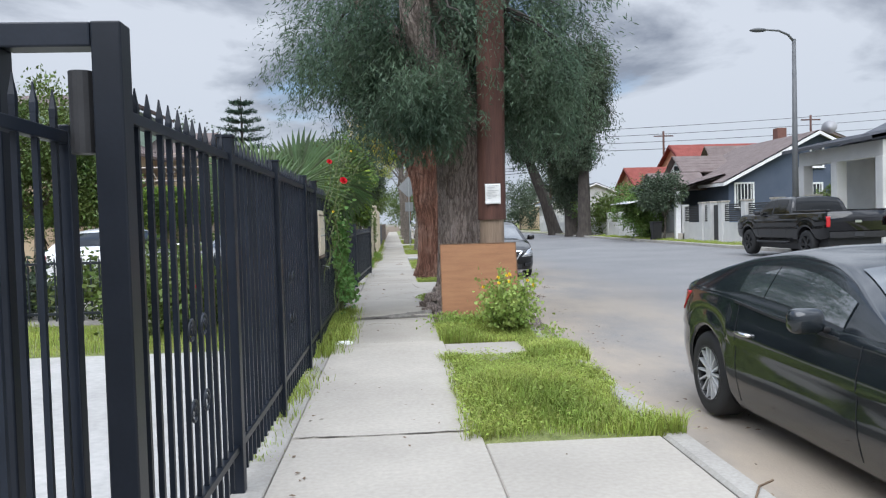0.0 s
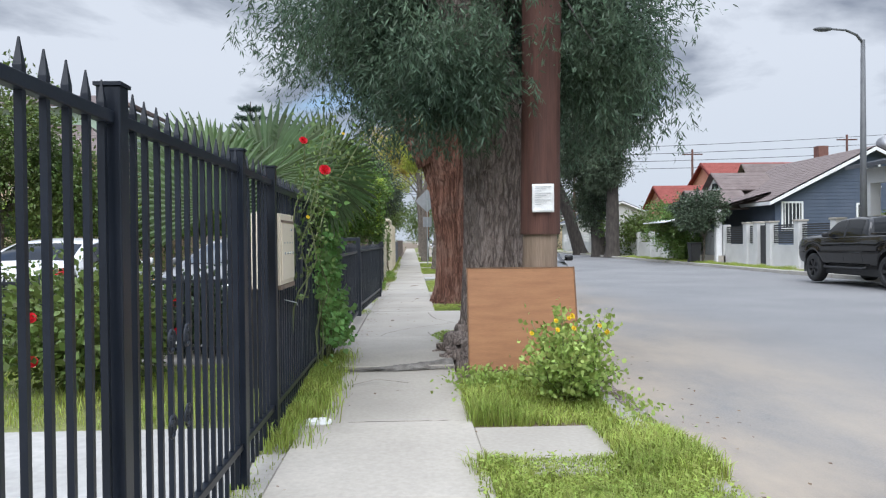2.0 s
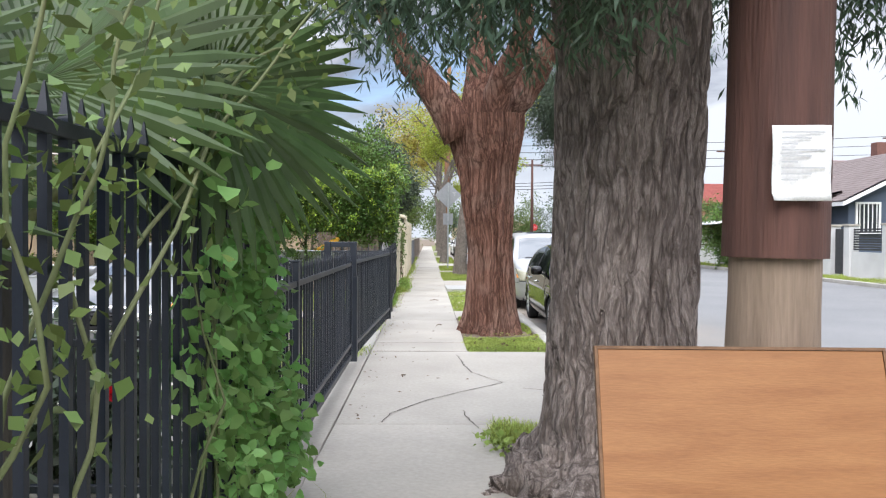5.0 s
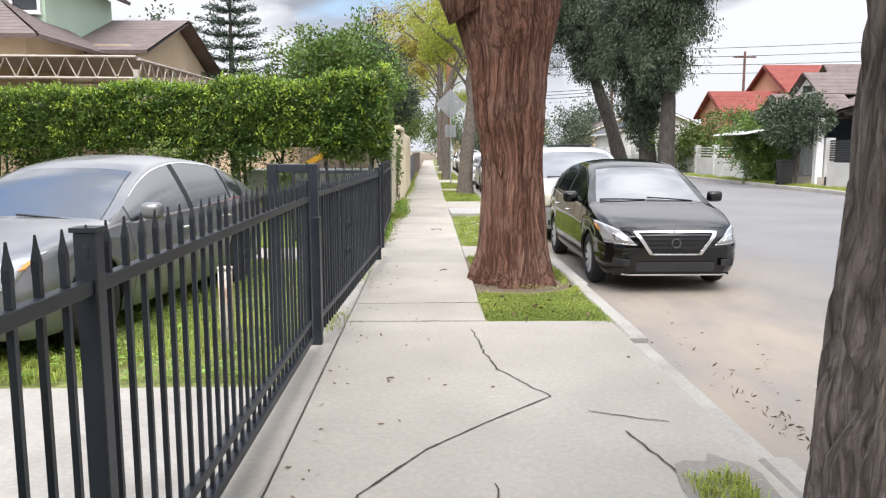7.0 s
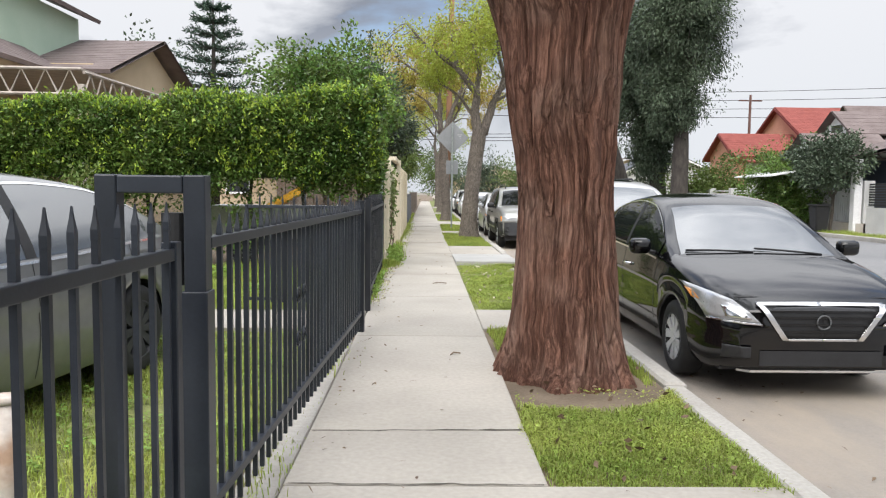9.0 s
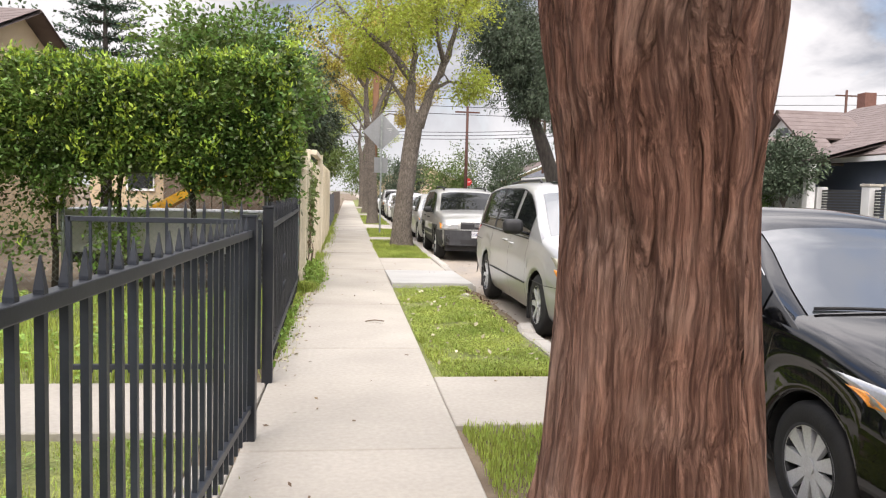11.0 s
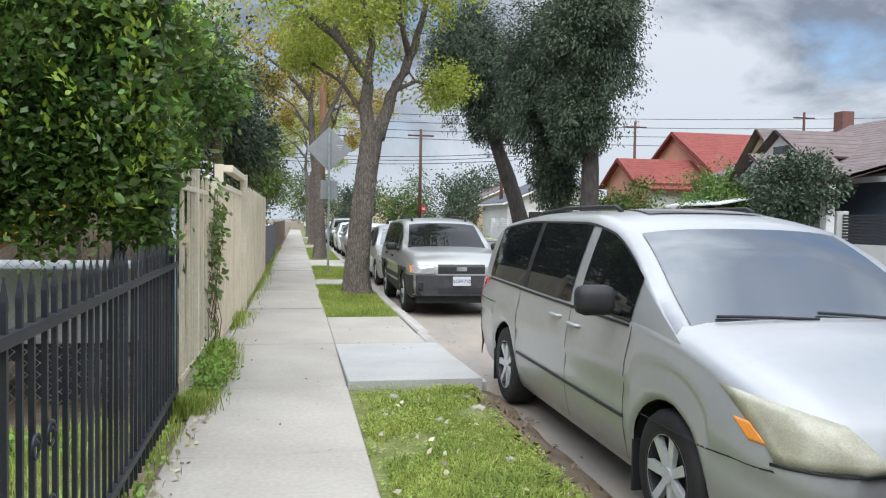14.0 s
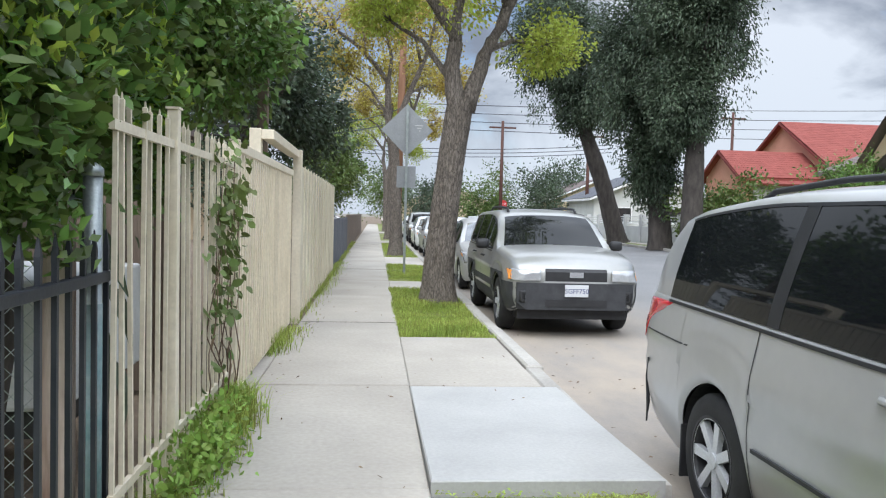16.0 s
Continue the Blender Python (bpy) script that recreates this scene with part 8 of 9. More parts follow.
def gable_house(name, m, W, D, eave, ridge, wall_m, roof_m, label, trim="white_trim", over=0.45, siding=False):
    """House with its gable end on y=0 (facing -y), ridge along +y; x from 0 to W."""
    h = thing(name, m, label, "house", "houses")
    part("wall", gable_wall(0, W, eave, ridge, 0), M[wall_m], h)
    part("wall", gable_wall(0, W, eave, ridge, D - 0.2), M[wall_m], h)
    part("wall", boxed(0, 0.2, 0.2, D - 0.2, -0.1, eave), M[wall_m], h)
    part("wall", boxed(W - 0.2, W, 0.2, D - 0.2, -0.1, eave), M[wall_m], h)
    s = (ridge - eave) / (W / 2)
    for sd in (0, 1):
        e = -over if sd == 0 else W + over
        part("roof", roof_slope((e, -over, eave - s * over), (e, D + over, eave - s * over), (W / 2, D + over, ridge), (W / 2, -over, ridge)), M[roof_m], h)
        part("bargeboard", prism(bmesh.new(), [(e, eave - s * over - 0.12), (W / 2, ridge - 0.12), (W / 2, ridge + 0.06), (e, eave - s * over + 0.06)], "y", -over - 0.04, -over), M[trim], h)
        part("fascia", boxed(e - 0.03 if sd == 0 else e, e if sd == 0 else e + 0.03, -over, D + over, eave - s * over - 0.12, eave - s * over + 0.06), M[trim], h)
    if siding:
        k = 0
        z = 0.3
        while z < ridge - 0.3:
            half = W / 2 if z < eave else (W / 2) * (ridge - z) / (ridge - eave)
            part("siding_board", prism(bmesh.new(), [(-0.02, z), (-0.005, z + 0.17), (0.002, z + 0.17), (0.002, z)], "x", W / 2 - half + 0.02, W / 2 + half - 0.02), M[wall_m], h)
            z += 0.18
    return h


# blue-grey bungalow across the street
bung = gable_house("bungalow", pose(18.6, 40.8, 0), 10.0, 9.0, 3.25, 5.75, "blue_grey", "shingle", "blue-grey timber bungalow with brown shingle roof and white trim", siding=True)
for x, z, w, h, b in ((0.4, 1.75, 0.95, 1.25, 5), (4.3, 1.7, 1.0, 1.2, 5), (6.0, 1.7, 1.0, 1.2, 5), (7.3, 1.7, 0.9, 1.2, 5), (4.75, 3.9, 0.62, 1.0, 0)):
    window(bung, pose(x, -0.03, z), w, h, b)
part("porch_roof", roof_slope((-2.6, 1.0, 2.75), (-2.6, 8.6, 2.75), (0.3, 8.6, 3.55), (0.3, 1.0, 3.55)), M["shingle"], bung)
part("porch_beam", boxed(-2.55, -2.35, 1.0, 8.6, 2.5, 2.74), M["white_trim"], bung)
for y in (1.2, 4.8, 8.3):
    part("porch_post", boxed(-2.6, -2.3, y - 0.15, y + 0.15, 0, 2.5, 0.02), M["white_trim"], bung)
part("porch_floor", boxed(-2.5, 0, 1.0, 8.6, 0, 0.35), M["concrete"], bung)
for y0, z0 in ((3.2, 2.95), (5.2, 4.1)):
    x0 = -2.75 if z0 < 3.5 else -0.4
    part("dormer_gable", prism(bmesh.new(), [(y0, z0), (y0 + 2.6, z0), (y0 + 1.3, z0 + 0.85)], "x", x0, x0 + 0.12), M["white_trim"], bung)
    for sg in (1, -1):
        e = y0 + 1.3 - sg * 1.6
        part("dormer_roof", roof_slope((x0 - 0.3, e, z0 - 0.15), (x0 + 3.0, e, z0 - 0.15), (x0 + 3.0, y0 + 1.3, z0 + 0.95), (x0 - 0.3, y0 + 1.3, z0 + 0.95), 0.08), M["shingle"], bung)
    part("dormer_window", boxed(x0 - 0.02, x0 - 0.005, y0 + 0.85, y0 + 1.75, z0 + 0.08, z0 + 0.4), M["win_glass"], bung)
part("porch_awning", prism(bmesh.new(), [(-4.3, 2.15), (-2.4, 2.5), (-2.4, 2.55), (-4.3, 2.2)], "y", 4.2, 8.0), M["white_trim"], bung, "white flat awning")
part("satellite_dish", tube(bmesh.new(), [(7.0, 2.0, 6.2), (6.96, 1.9, 6.22), (6.92, 1.85, 6.24)], [0.06, 0.34, 0.42], 20), M["satellite"], bung, smooth=True)
part("dish_mast", tube(bmesh.new(), [(7.0, 2.0, 5.2), (7.0, 2.0, 6.2)], 0.03, 8), M["galv"], bung, smooth=True)

# brown-roofed house behind
brown = gable_house("brown_roof_house", pose(26.3, 56.0, 0), 14.0, 10.0, 4.5, 7.4, "cream_wall", "shingle", "large house with a brown shingle roof and pale gable", trim="shingle")
part("chimney", boxed(6.3, 7.1, 6.0, 6.8, 5.8, 8.5, 0.02), M["brick_chimney"], brown)
part("cross_gable", prism(bmesh.new(), [(1.5, 4.2), (6.0, 4.2), (3.75, 6.6)], "x", -0.6, -0.4), M["cream_wall"], brown)
for sg in (1, -1):
    e = 3.75 - sg * 2.7
    part("cross_roof", roof_slope((-1.0, e, 4.0), (5.0, e, 4.0), (5.0, 3.75, 6.8), (-1.0, 3.75, 6.8), 0.1), M["shingle"], brown)
part("gable_vent", boxed(-0.65, -0.61, 3.4, 4.1, 4.9, 5.5), M["win_glass"], brown)

# red-roofed orange house, its gable end to the street
red = gable_house("red_roof_house", pose(28.2, 80.0, 0, 0, 0, -90), 11.6, 13.0, 5.0, 8.3, "orange_wall", "shingle_red", "salmon stucco house with a steep red shingle roof", trim="shingle_red")
red2 = gable_house("red_roof_wing", pose(22.9, 74.6, 0, 0, 0, -90), 5.2, 7.0, 4.4, 6.0, "orange_wall", "shingle_red", "low red-roofed wing with a salmon gable", trim="shingle_red")
gar = thing("garage", pose(23.5, 69.2, 0), "white garage wall under a red lean-to roof", "garage", "houses")
part("wall", boxed(0, 7.5, -0.3, -0.02, -0.05, 3.7), M["white_wall"], gar)
part("roof", roof_slope((-0.3, -0.9, 3.7), (12.5, -0.9, 3.7), (12.5, 5.0, 5.8), (2.6, 5.0, 5.8)), M["shingle_red"], gar)
part("side_wall", boxed(7.6, 12.0, -0.3, -0.05, -0.05, 3.7), M["orange_wall"], gar)

# white porch house nearer on that side
wh = gable_house("white_house", pose(18.6, 24.6, 0), 9.0, 5.6, 3.9, 5.9, "white_wall", "shingle_grey", "white stucco house with a deep open porch")
part("porch_beam", boxed(-1.9, -1.6, 0.2, 5.5, 3.2, 3.75), M["white_wall"], wh)
for y in (0.35, 3.0, 5.3):
    part("porch_post", boxed(-1.95, -1.55, y - 0.2, y + 0.2, 0, 3.2, 0.02), M["white_wall"], wh)
part("porch_roof", roof_slope((-2.4, 0, 3.75), (-2.4, 5.9, 3.75), (0.3, 5.9, 4.3), (0.3, 0, 4.3)), M["shingle_grey"], wh)
part("porch_floor", boxed(-1.9, 0, 0.2, 5.5, 0, 0.5), M["concrete"], wh)
for i, (x, y, W, D, e, r, wm, rm) in enumerate(((19.0, 88, 10, 9, 3.3, 5.4, "white_wall", "shingle_grey"), (19.0, 104, 10, 9, 3.4, 5.6, "cream_wall", "shingle"), (4.0, 124, 12, 9, 3.2, 5.4, "cream_wall", "shingle"), (-14, 60, 10, 10, 3.4, 5.6, "cream_wall", "shingle"), (-14, 78, 10, 10, 3.4, 5.6, "white_wall", "shingle_grey"), (-16, 98, 11, 10, 3.4, 5.8, "cream_wall", "shingle_red"))):
    hh = gable_house("distant_house", pose(x, y, 0), W, D, e, r, wm, rm, "distant single-storey house with a gabled roof")
    window(hh, pose(2.0, -0.03, 1.2), 1.3, 1.2)
    window(hh, pose(W - 3.5, -0.03, 1.2), 1.3, 1.2)

# cream and green house on the near side, behind the hedge
ch = thing("cream_house", pose(0, 0, 0), "cream stucco house with brown roofs and a pale green upper storey", "house", "houses")
part("wall", boxed(-20, -9.62, 36.2, 36.4, -0.1, 4.9), M["cream_wall"], ch)
part("wall", prism(bmesh.new(), [(36.2, -0.1), (44.2, -0.1), (44.2, 4.6), (40.2, 6.1), (36.2, 4.6)], "x", -9.6, -9.4), M["cream_wall"], ch)
part("roof", roof_slope((-20, 35.7, 4.55), (-8.9, 35.7, 4.55), (-8.9, 40.2, 6.2), (-20, 40.2, 6.2)), M["shingle"], ch)
part("roof", roof_slope((-20, 44.8, 4.55), (-8.9, 44.8, 4.55), (-8.9, 40.2, 6.2), (-20, 40.2, 6.2)), M["shingle"], ch)
part("upper_storey", boxed(-20, -11.7, 35.0, 40.0, 5.0, 6.95), M["green_wall"], ch, "pale green upper storey")
part("upper_roof", roof_slope((-20.5, 34.5, 6.9), (-11.2, 34.5, 6.9), (-13.5, 37.5, 7.8), (-20.5, 37.5, 7.8)), M["shingle"], ch)
part("upper_roof", roof_slope((-11.2, 34.5, 6.9), (-11.2, 40.5, 6.9), (-13.5, 37.6, 7.8), (-13.5, 37.5, 7.8)), M["shingle"], ch)
part("lower_roof", roof_slope((-20, 31.6, 4.45), (-10.3, 31.6, 4.45), (-13.3, 35.1, 6.15), (-20, 35.1, 6.15)), M["shingle"], ch)
part("hip_roof", roof_slope((-10.3, 31.6, 4.45), (-10.3, 36.5, 4.45), (-13.3, 36.5, 6.15), (-13.3, 35.1, 6.15)), M["shingle"], ch)
part("front_wall", boxed(-19.6, -10.9, 32.2, 36.19, -0.1, 4.62), M["cream_wall"], ch)
window(ch, pose(-12.65, 34.96, 5.75), 0.75, 0.95)

# steel truss canopy
tr = thing("truss_canopy", pose(0, 29.4, 0), "faded steel lattice canopy over the yard", "canopy")


def truss(parent, a, b, h, n):
    a, b = Vector(a), Vector(b)
    up = Vector((0, 0, h))
    for p, q in ((a, b), (a + up, b + up)):
        part("chord", tube(bmesh.new(), [p, q], 0.035, 6), M["truss"], parent)
    for i in range(n):
        p, q = a.lerp(b, i / n), a.lerp(b, (i + 1) / n)
        mid = p.lerp(q, 0.5) + up
        part("web", tube(bmesh.new(), [p, mid, q], 0.02, 5), M["truss"], parent)


truss(tr, (-14.5, 0, 3.25), (-6.9, 0, 3.2), 0.5, 16)
truss(tr, (-6.9, 0.1, 3.2), (-6.6, 5.5, 3.2), 0.45, 11)
truss(tr, (-14.5, 3.5, 3.1), (-7.5, 3.5, 3.1), 0.3, 13)
for x, y in ((-6.9, 0), (-12.5, 0), (-6.6, 5.5)):
    part("post", boxed(x - 0.06, x + 0.06, y - 0.06, y + 0.06, -0.1, 3.4), M["truss"], tr)
part("canopy_sheet", boxed(-14.5, -7.0, 0.1, 5.4, 3.72, 3.75), M["truss"], tr)

# ---- property wall across the street ----
pw = thing("property_wall", pose(16.55, 0, 0), "white rendered property wall with dark metal infill panels", "wall")
ys = [28.8, 31.6, 34.4, 36.9, 38.2, 39.3, 42.0]
for i, (a, b) in enumerate(zip(ys, ys[1:])):
    part("pillar", boxed(-0.2, 0.2, a - 0.2, a + 0.2, -0.05, 1.95, 0.02), M["white_wall"], pw)
    part("cap", boxed(-0.24, 0.24, a - 0.24, a + 0.24, 1.95, 2.03, 0.01), M["concrete"], pw)
    if i == 3:
        part("gate", boxed(-0.03, 0.03, a + 0.21, b - 0.21, 0.05, 1.85), M["grey_plastic"], pw, "narrow grey metal gate")
        continue
    part("base_wall", boxed(-0.1, 0.1, a + 0.2, b - 0.2, -0.05, 0.95), M["white_wall"], pw)
    for k in range(9):
        part("slat", boxed(-0.03, 0.03, a + 0.22, b - 0.22, 1.02 + k * 0.095, 1.085 + k * 0.095), M["grey_plastic"], pw)
part("pillar", boxed(-0.2, 0.2, 41.8, 42.2, -0.05, 1.95, 0.02), M["white_wall"], pw)
wfence = thing("white_fence", pose(16.7, 42.4, 0), "white upright slat fence beyond the wall", "fence", "fences")
for i in range(24):
    part("slat", boxed(-0.02, 0.02, i * 0.16, i * 0.16 + 0.11, 0, 1.75), M["white_wall"], wfence)
lw = thing("low_white_wall", pose(17.0, 49.5, 0), "long low white wall with railing behind the trees", "wall")
part("base_wall", boxed(-0.1, 0.1, 0, 36, -0.05, 1.0), M["white_wall"], lw)
for i in range(13):
    part("pillar", boxed(-0.16, 0.16, i * 3.0 - 0.16, i * 3.0 + 0.16, -0.05, 1.75), M["white_wall"], lw)
for k in range(4):
    part("rail", boxed(-0.02, 0.02, 0.2, 35.8, 1.12 + k * 0.15, 1.17 + k * 0.15), M["white_trim"], lw)
bin_ = thing("wheeled_bin", pose(15.15, 42.7, -0.02), "black wheeled rubbish bin on the verge", "bin")
bm = bmesh.new()
box(bm, -0.28, 0.28, -0.3, 0.3, 0.06, 1.0)
for v in bm.verts:
    if v.co.z < 0.5:
        v.co.x *= 0.78
        v.co.y *= 0.78
bmesh.ops.bevel(bm, geom=bm.edges[:], offset=0.03, segments=2, affect="EDGES")
part("tub", bm, M["black_plastic"], bin_)
part("lid", boxed(-0.31, 0.31, -0.34, 0.32, 1.0, 1.07, 0.02), M["black_plastic"], bin_)
for sd in (1, -1):
    part("wheel", tube(bmesh.new(), [(sd * 0.22 - 0.03, 0.24, 0.1), (sd * 0.22 + 0.03, 0.24, 0.1)], 0.1, 14), M["tyre"], bin_)

# ---- street lamp, signs, poles, cables ----
lamp = thing("street_lamp", pose(15.6, 28.4, 0), "tall grey steel street lamp with a curved arm", "street lamp")
part("column", tube(bmesh.new(), [(0, 0, -0.05), (0, 0, 4), (0, 0, 8.0)], [0.13, 0.10, 0.07], 14), M["lamp_steel"], lamp, smooth=True)
part("base", tube(bmesh.new(), [(0, 0, 0), (0, 0, 1.2)], 0.17, 14), M["lamp_steel"], lamp, smooth=True)
part("arm", tube(bmesh.new(), [(0, 0, 7.9), (-0.25, -0.05, 8.15), (-0.65, -0.1, 8.3), (-1.3, -0.2, 8.32)], [0.05, 0.045, 0.04, 0.035], 8), M["lamp_steel"], lamp, smooth=True)
bm = bmesh.new()
bmesh.ops.create_uvsphere(bm, u_segments=14, v_segments=8, radius=1, matrix=Matrix.Translation((-1.52, -0.22, 8.30)) @ Matrix.Diagonal((0.34, 0.14, 0.08, 1)))
part("lantern", bm, M["lamp_steel"], lamp, smooth=True)
sg = thing("diamond_sign", pose(0.95, 41.9, 0), "back of a diamond-shaped road sign on a steel post", "road sign")
part("post", boxed(-0.028, 0.028, -0.028, 0.028, -0.05, 3.9), M["galv"], sg)
part("plate", prism(bmesh.new(), [(-0.60, 0), (0, -0.60), (0.60, 0), (0, 0.60)], "y", 0.030, 0.036), M["sign_back"], sg, m=pose(0, 0, 3.33))
part("small_plate", boxed(-0.22, 0.22, 0.030, 0.035, 2.0, 2.5), M["sign_back"], sg)
bm = bmesh.new()
for i in range(3):
    box(bm, 0.18 + 0.05 * i, 0.36 - 0.03 * i, -0.004, 0.0, 0.10 - i * 0.06, 0.125 - i * 0.06)
part("scrawl", bm, M["grey_ink"], sg, "grey scrawled marks", m=pose(0, 0.028, 3.33))
p2 = thing("utility_pole", pose(1.2, 58.5, 0), "tall brown timber utility pole by the pavement", "utility pole", "utility poles")
part("shaft", tube(bmesh.new(), [(0, 0, -0.1), (0.1, 0, 6), (0.22, 0, 13)], [0.2, 0.17, 0.13], 16, 0.05), mat("brown_pole_wood", (0.15, 0.075, 0.04), (0.26, 0.14, 0.08), 6, 0.85, 0.3, stretch=(1, 1, 0.1)), p2, smooth=True)
part("white_band", tube(bmesh.new(), [(0, 0, 0.0), (0, 0, 1.25)], 0.22, 16), M["white_wall"], p2, "white painted foot", True)
part("dark_band", tube(bmesh.new(), [(0.02, 0, 1.26), (0.02, 0, 1.5)], 0.215, 16), M["black_plastic"], p2, smooth=True)
part("tag", boxed(-0.1, 0.1, -0.24, -0.22, 1.55, 1.8), M["paper"], p2)
part("crossarm", boxed(-1.2, 1.6, -0.1, 0.1, 10.2, 10.35), M["pole_dark"], p2)
for nm, x, y, h in (("utility_pole", 12.2, 96.0, 10.5), ("utility_pole", 19.5, 92.0, 9.5), ("utility_pole", 55.0, 96.0, 14.0), ("utility_pole", 80.0, 115.0, 15.0), ("utility_pole", 36.0, 98.0, 12.5)):
    p = thing(nm, pose(x, y, 0), "distant timber utility pole with a crossarm", "utility pole", "utility poles")
    part("shaft", tube(bmesh.new(), [(0, 0, -0.2), (0, 0, h)], [0.2, 0.13], 10), M["pole_dark"], p, smooth=True)
    part("crossarm", boxed(-1.3, 1.3, -0.08, 0.08, h - 0.7, h - 0.55), M["pole_dark"], p)
st = thing("stop_sign", pose(12.6, 97.0, 0), "red octagonal stop sign at the far corner", "road sign")
part("post", tube(bmesh.new(), [(0, 0, -0.05), (0, 0, 3.0)], 0.035, 8), M["galv"], st)
part("plate", prism(bmesh.new(), [(0.42 * math.cos(radians(22.5 + 45 * i)), 0.42 * math.sin(radians(22.5 + 45 * i))) for i in range(8)], "y", -0.06, -0.045), M["stop_red"], st, m=pose(0, 0, 2.6))
text_mesh("STOP", 0.26, M["white_trim"], st, pose(0, -0.063, 2.6, 90, 0, 0))


def cable(a, b, sag, r, parent):
    a, b = Vector(a), Vector(b)
    pts = []
    for i in range(15):
        f = i / 14
        pts.append(a.lerp(b, f) - Vector((0, 0, sag * 4 * f * (1 - f))))
    part("wire", tube(bmesh.new(), pts, r, 4), M["cable"], parent)


lines = thing("power_lines", pose(0, 0, 0), "thin overhead power lines across the street", "power line")
for i in range(4):
    cable((-10, 98, 10.0 + 0.7 * i), (100, 130, 15.0 + 1.6 * i), 0.8, 0.035, lines)
for z in (7.0, 7.35, 7.7):
    cable((-4, 94, z), (22, 93, z + 0.6), 0.5, 0.03, lines)
drops = thing("service_cables", pose(0, 0, 0), "two service cables from the pole to a house", "cable")
cable((1.25, 58.4, 6.1), (-2.4, 37, 2.75), 0.25, 0.018, drops)
cable((1.25, 58.4, 5.6), (-2.6, 36, 2.5), 0.25, 0.018, drops)
gp = thing("garden_post", pose(-1.08, 33.4, 0), "weathered grey wooden post behind the tan fence", "post")
part("shaft", boxed(-0.06, 0.06, -0.06, 0.06, -0.05, 2.95, 0.01), M["wood_fence"], gp)
part("cap", boxed(-0.07, 0.07, -0.07, 0.07, 2.951, 2.98), M["wood_fence"], gp)

# ---- mailboxes on the tall fence ----
mb = thing("mailbox_unit", pose(-0.77, 8.46, 1.03), "cream wall-mounted cluster mailbox with small locks", "mailbox")
part("case", boxed(-0.20, 0.0, 0, 0.58, 0, 0.5, 0.004), M["cream"], mb)
part("door_panel", boxed(0.001, 0.010, 0.03, 0.55, 0.03, 0.43, 0.003), M["cream"], mb)
part("base_strip", boxed(-0.2, 0.006, -0.005, 0.585, -0.03, -0.001), M["wood_fence"], mb)
part("top_strip", boxed(0.001, 0.008, 0.03, 0.55, 0.44, 0.455), M["wood_fence"], mb)
for i in range(4):
    y = 0.10 + i * 0.115
    part("name_slot", boxed(0.010, 0.012, y + 0.008, y + 0.042, 0.290, 0.300), M["galv"], mb)
    part("lock", tube(bmesh.new(), [(0.010, y + 0.025, 0.22), (0.018, y + 0.025, 0.22)], 0.010, 10), M["galv"], mb)
part("master_lock", tube(bmesh.new(), [(0.010, 0.4, 0.39), (0.018, 0.4, 0.39)], 0.010, 10), M["galv"], mb)
part("label_strip", boxed(0.010, 0.012, 0.41, 0.44, 0.339, 0.346), M["grey_ink"], mb)
mb2 = thing("mailbox_unit", pose(-0.832, 8.16, 1.03), "cream mailbox behind the fence bars", "mailbox")
part("case", boxed(-0.07, 0.0, 0, 0.21, 0, 0.5, 0.004), M["cream"], mb2)
part("door_panel", boxed(0.001, 0.008, 0.02, 0.19, 0.03, 0.47, 0.003), M["cream"], mb2)
part("loose_wire", tube(bmesh.new(), [(0.02, 0.02, -0.1), (0.09, 0.12, -0.13), (0.07, 0.28, -0.16)], 0.004, 5), M["galv"], mb)

# ---- yard behind the tall fence ----
for i, (x, y, z, rx, ry, rz, m) in enumerate(((-2.3, 12.5, 0.45, 1.0, 0.5, 0.45, "leaf_far"), (-4.2, 12.6, 0.5, 1.3, 0.6, 0.5, "leaf_bush"), (-6.6, 12.6, 0.45, 1.5, 0.7, 0.45, "leaf_far"), (-5.0, 4.6, 1.2, 1.0, 1.2, 1.4, "leaf_far"), (-7.5, 8.2, 1.6, 1.4, 1.5, 1.7, "leaf_bush"), (-2.9, 10.4, 0.5, 0.7, 0.8, 0.5, "leaf_bush"), (-10.5, 17, 2.4, 2.0, 2.0, 2.2, "leaf_far"), (-5.2, 24.6, 0.7, 0.9, 0.6, 0.7, "leaf_bush"), (-12.5, 13.0, 2.6, 2.2, 2.5, 2.5, "leaf_far"))):
    b = round_tree("garden_shrub", x, y, z * 0.5, [((0, 0, z), (rx, ry, rz), int(90 * max(1, rx)), 30, 0.12)], M[m], 500 + i, "dense dark green garden shrub behind the fence", "shrub", 0.075, 0.04, 0.04)
    if i in (0, 5, 3, 4):
        for k in range(3):
            bloom((rx * 0.6 * math.cos(k * 2.1), -ry * 0.8, z + rz * 0.5 * math.sin(k * 1.7 + 0.5)), 0.05, M["rose"], b)
inner = spear_fence("inner_fence", "low black iron fence across the yard", -8.6, -0.95, 1.0, (0.15, 0.9), M["iron"], 0.13, x=11.75, flip=True)
inner.matrix_world = pose(-0.95, 11.72, 0, 0, 0, 90)
wp = thing("stub_post", pose(-1.51, 16.65, 0), "short rusty white-painted steel post on the lawn", "post")
part("shaft", tube(bmesh.new(), [(0, 0, -0.05), (0, 0, 0.58)], 0.055, 16), M["rusty_white"], wp, smooth=True)
part("cap", tube(bmesh.new(), [(0, 0, 0.58), (0, 0, 0.60), (0, 0, 0.605)], [0.06, 0.06, 0.02], 14), M["rusty_white"], wp, smooth=True)

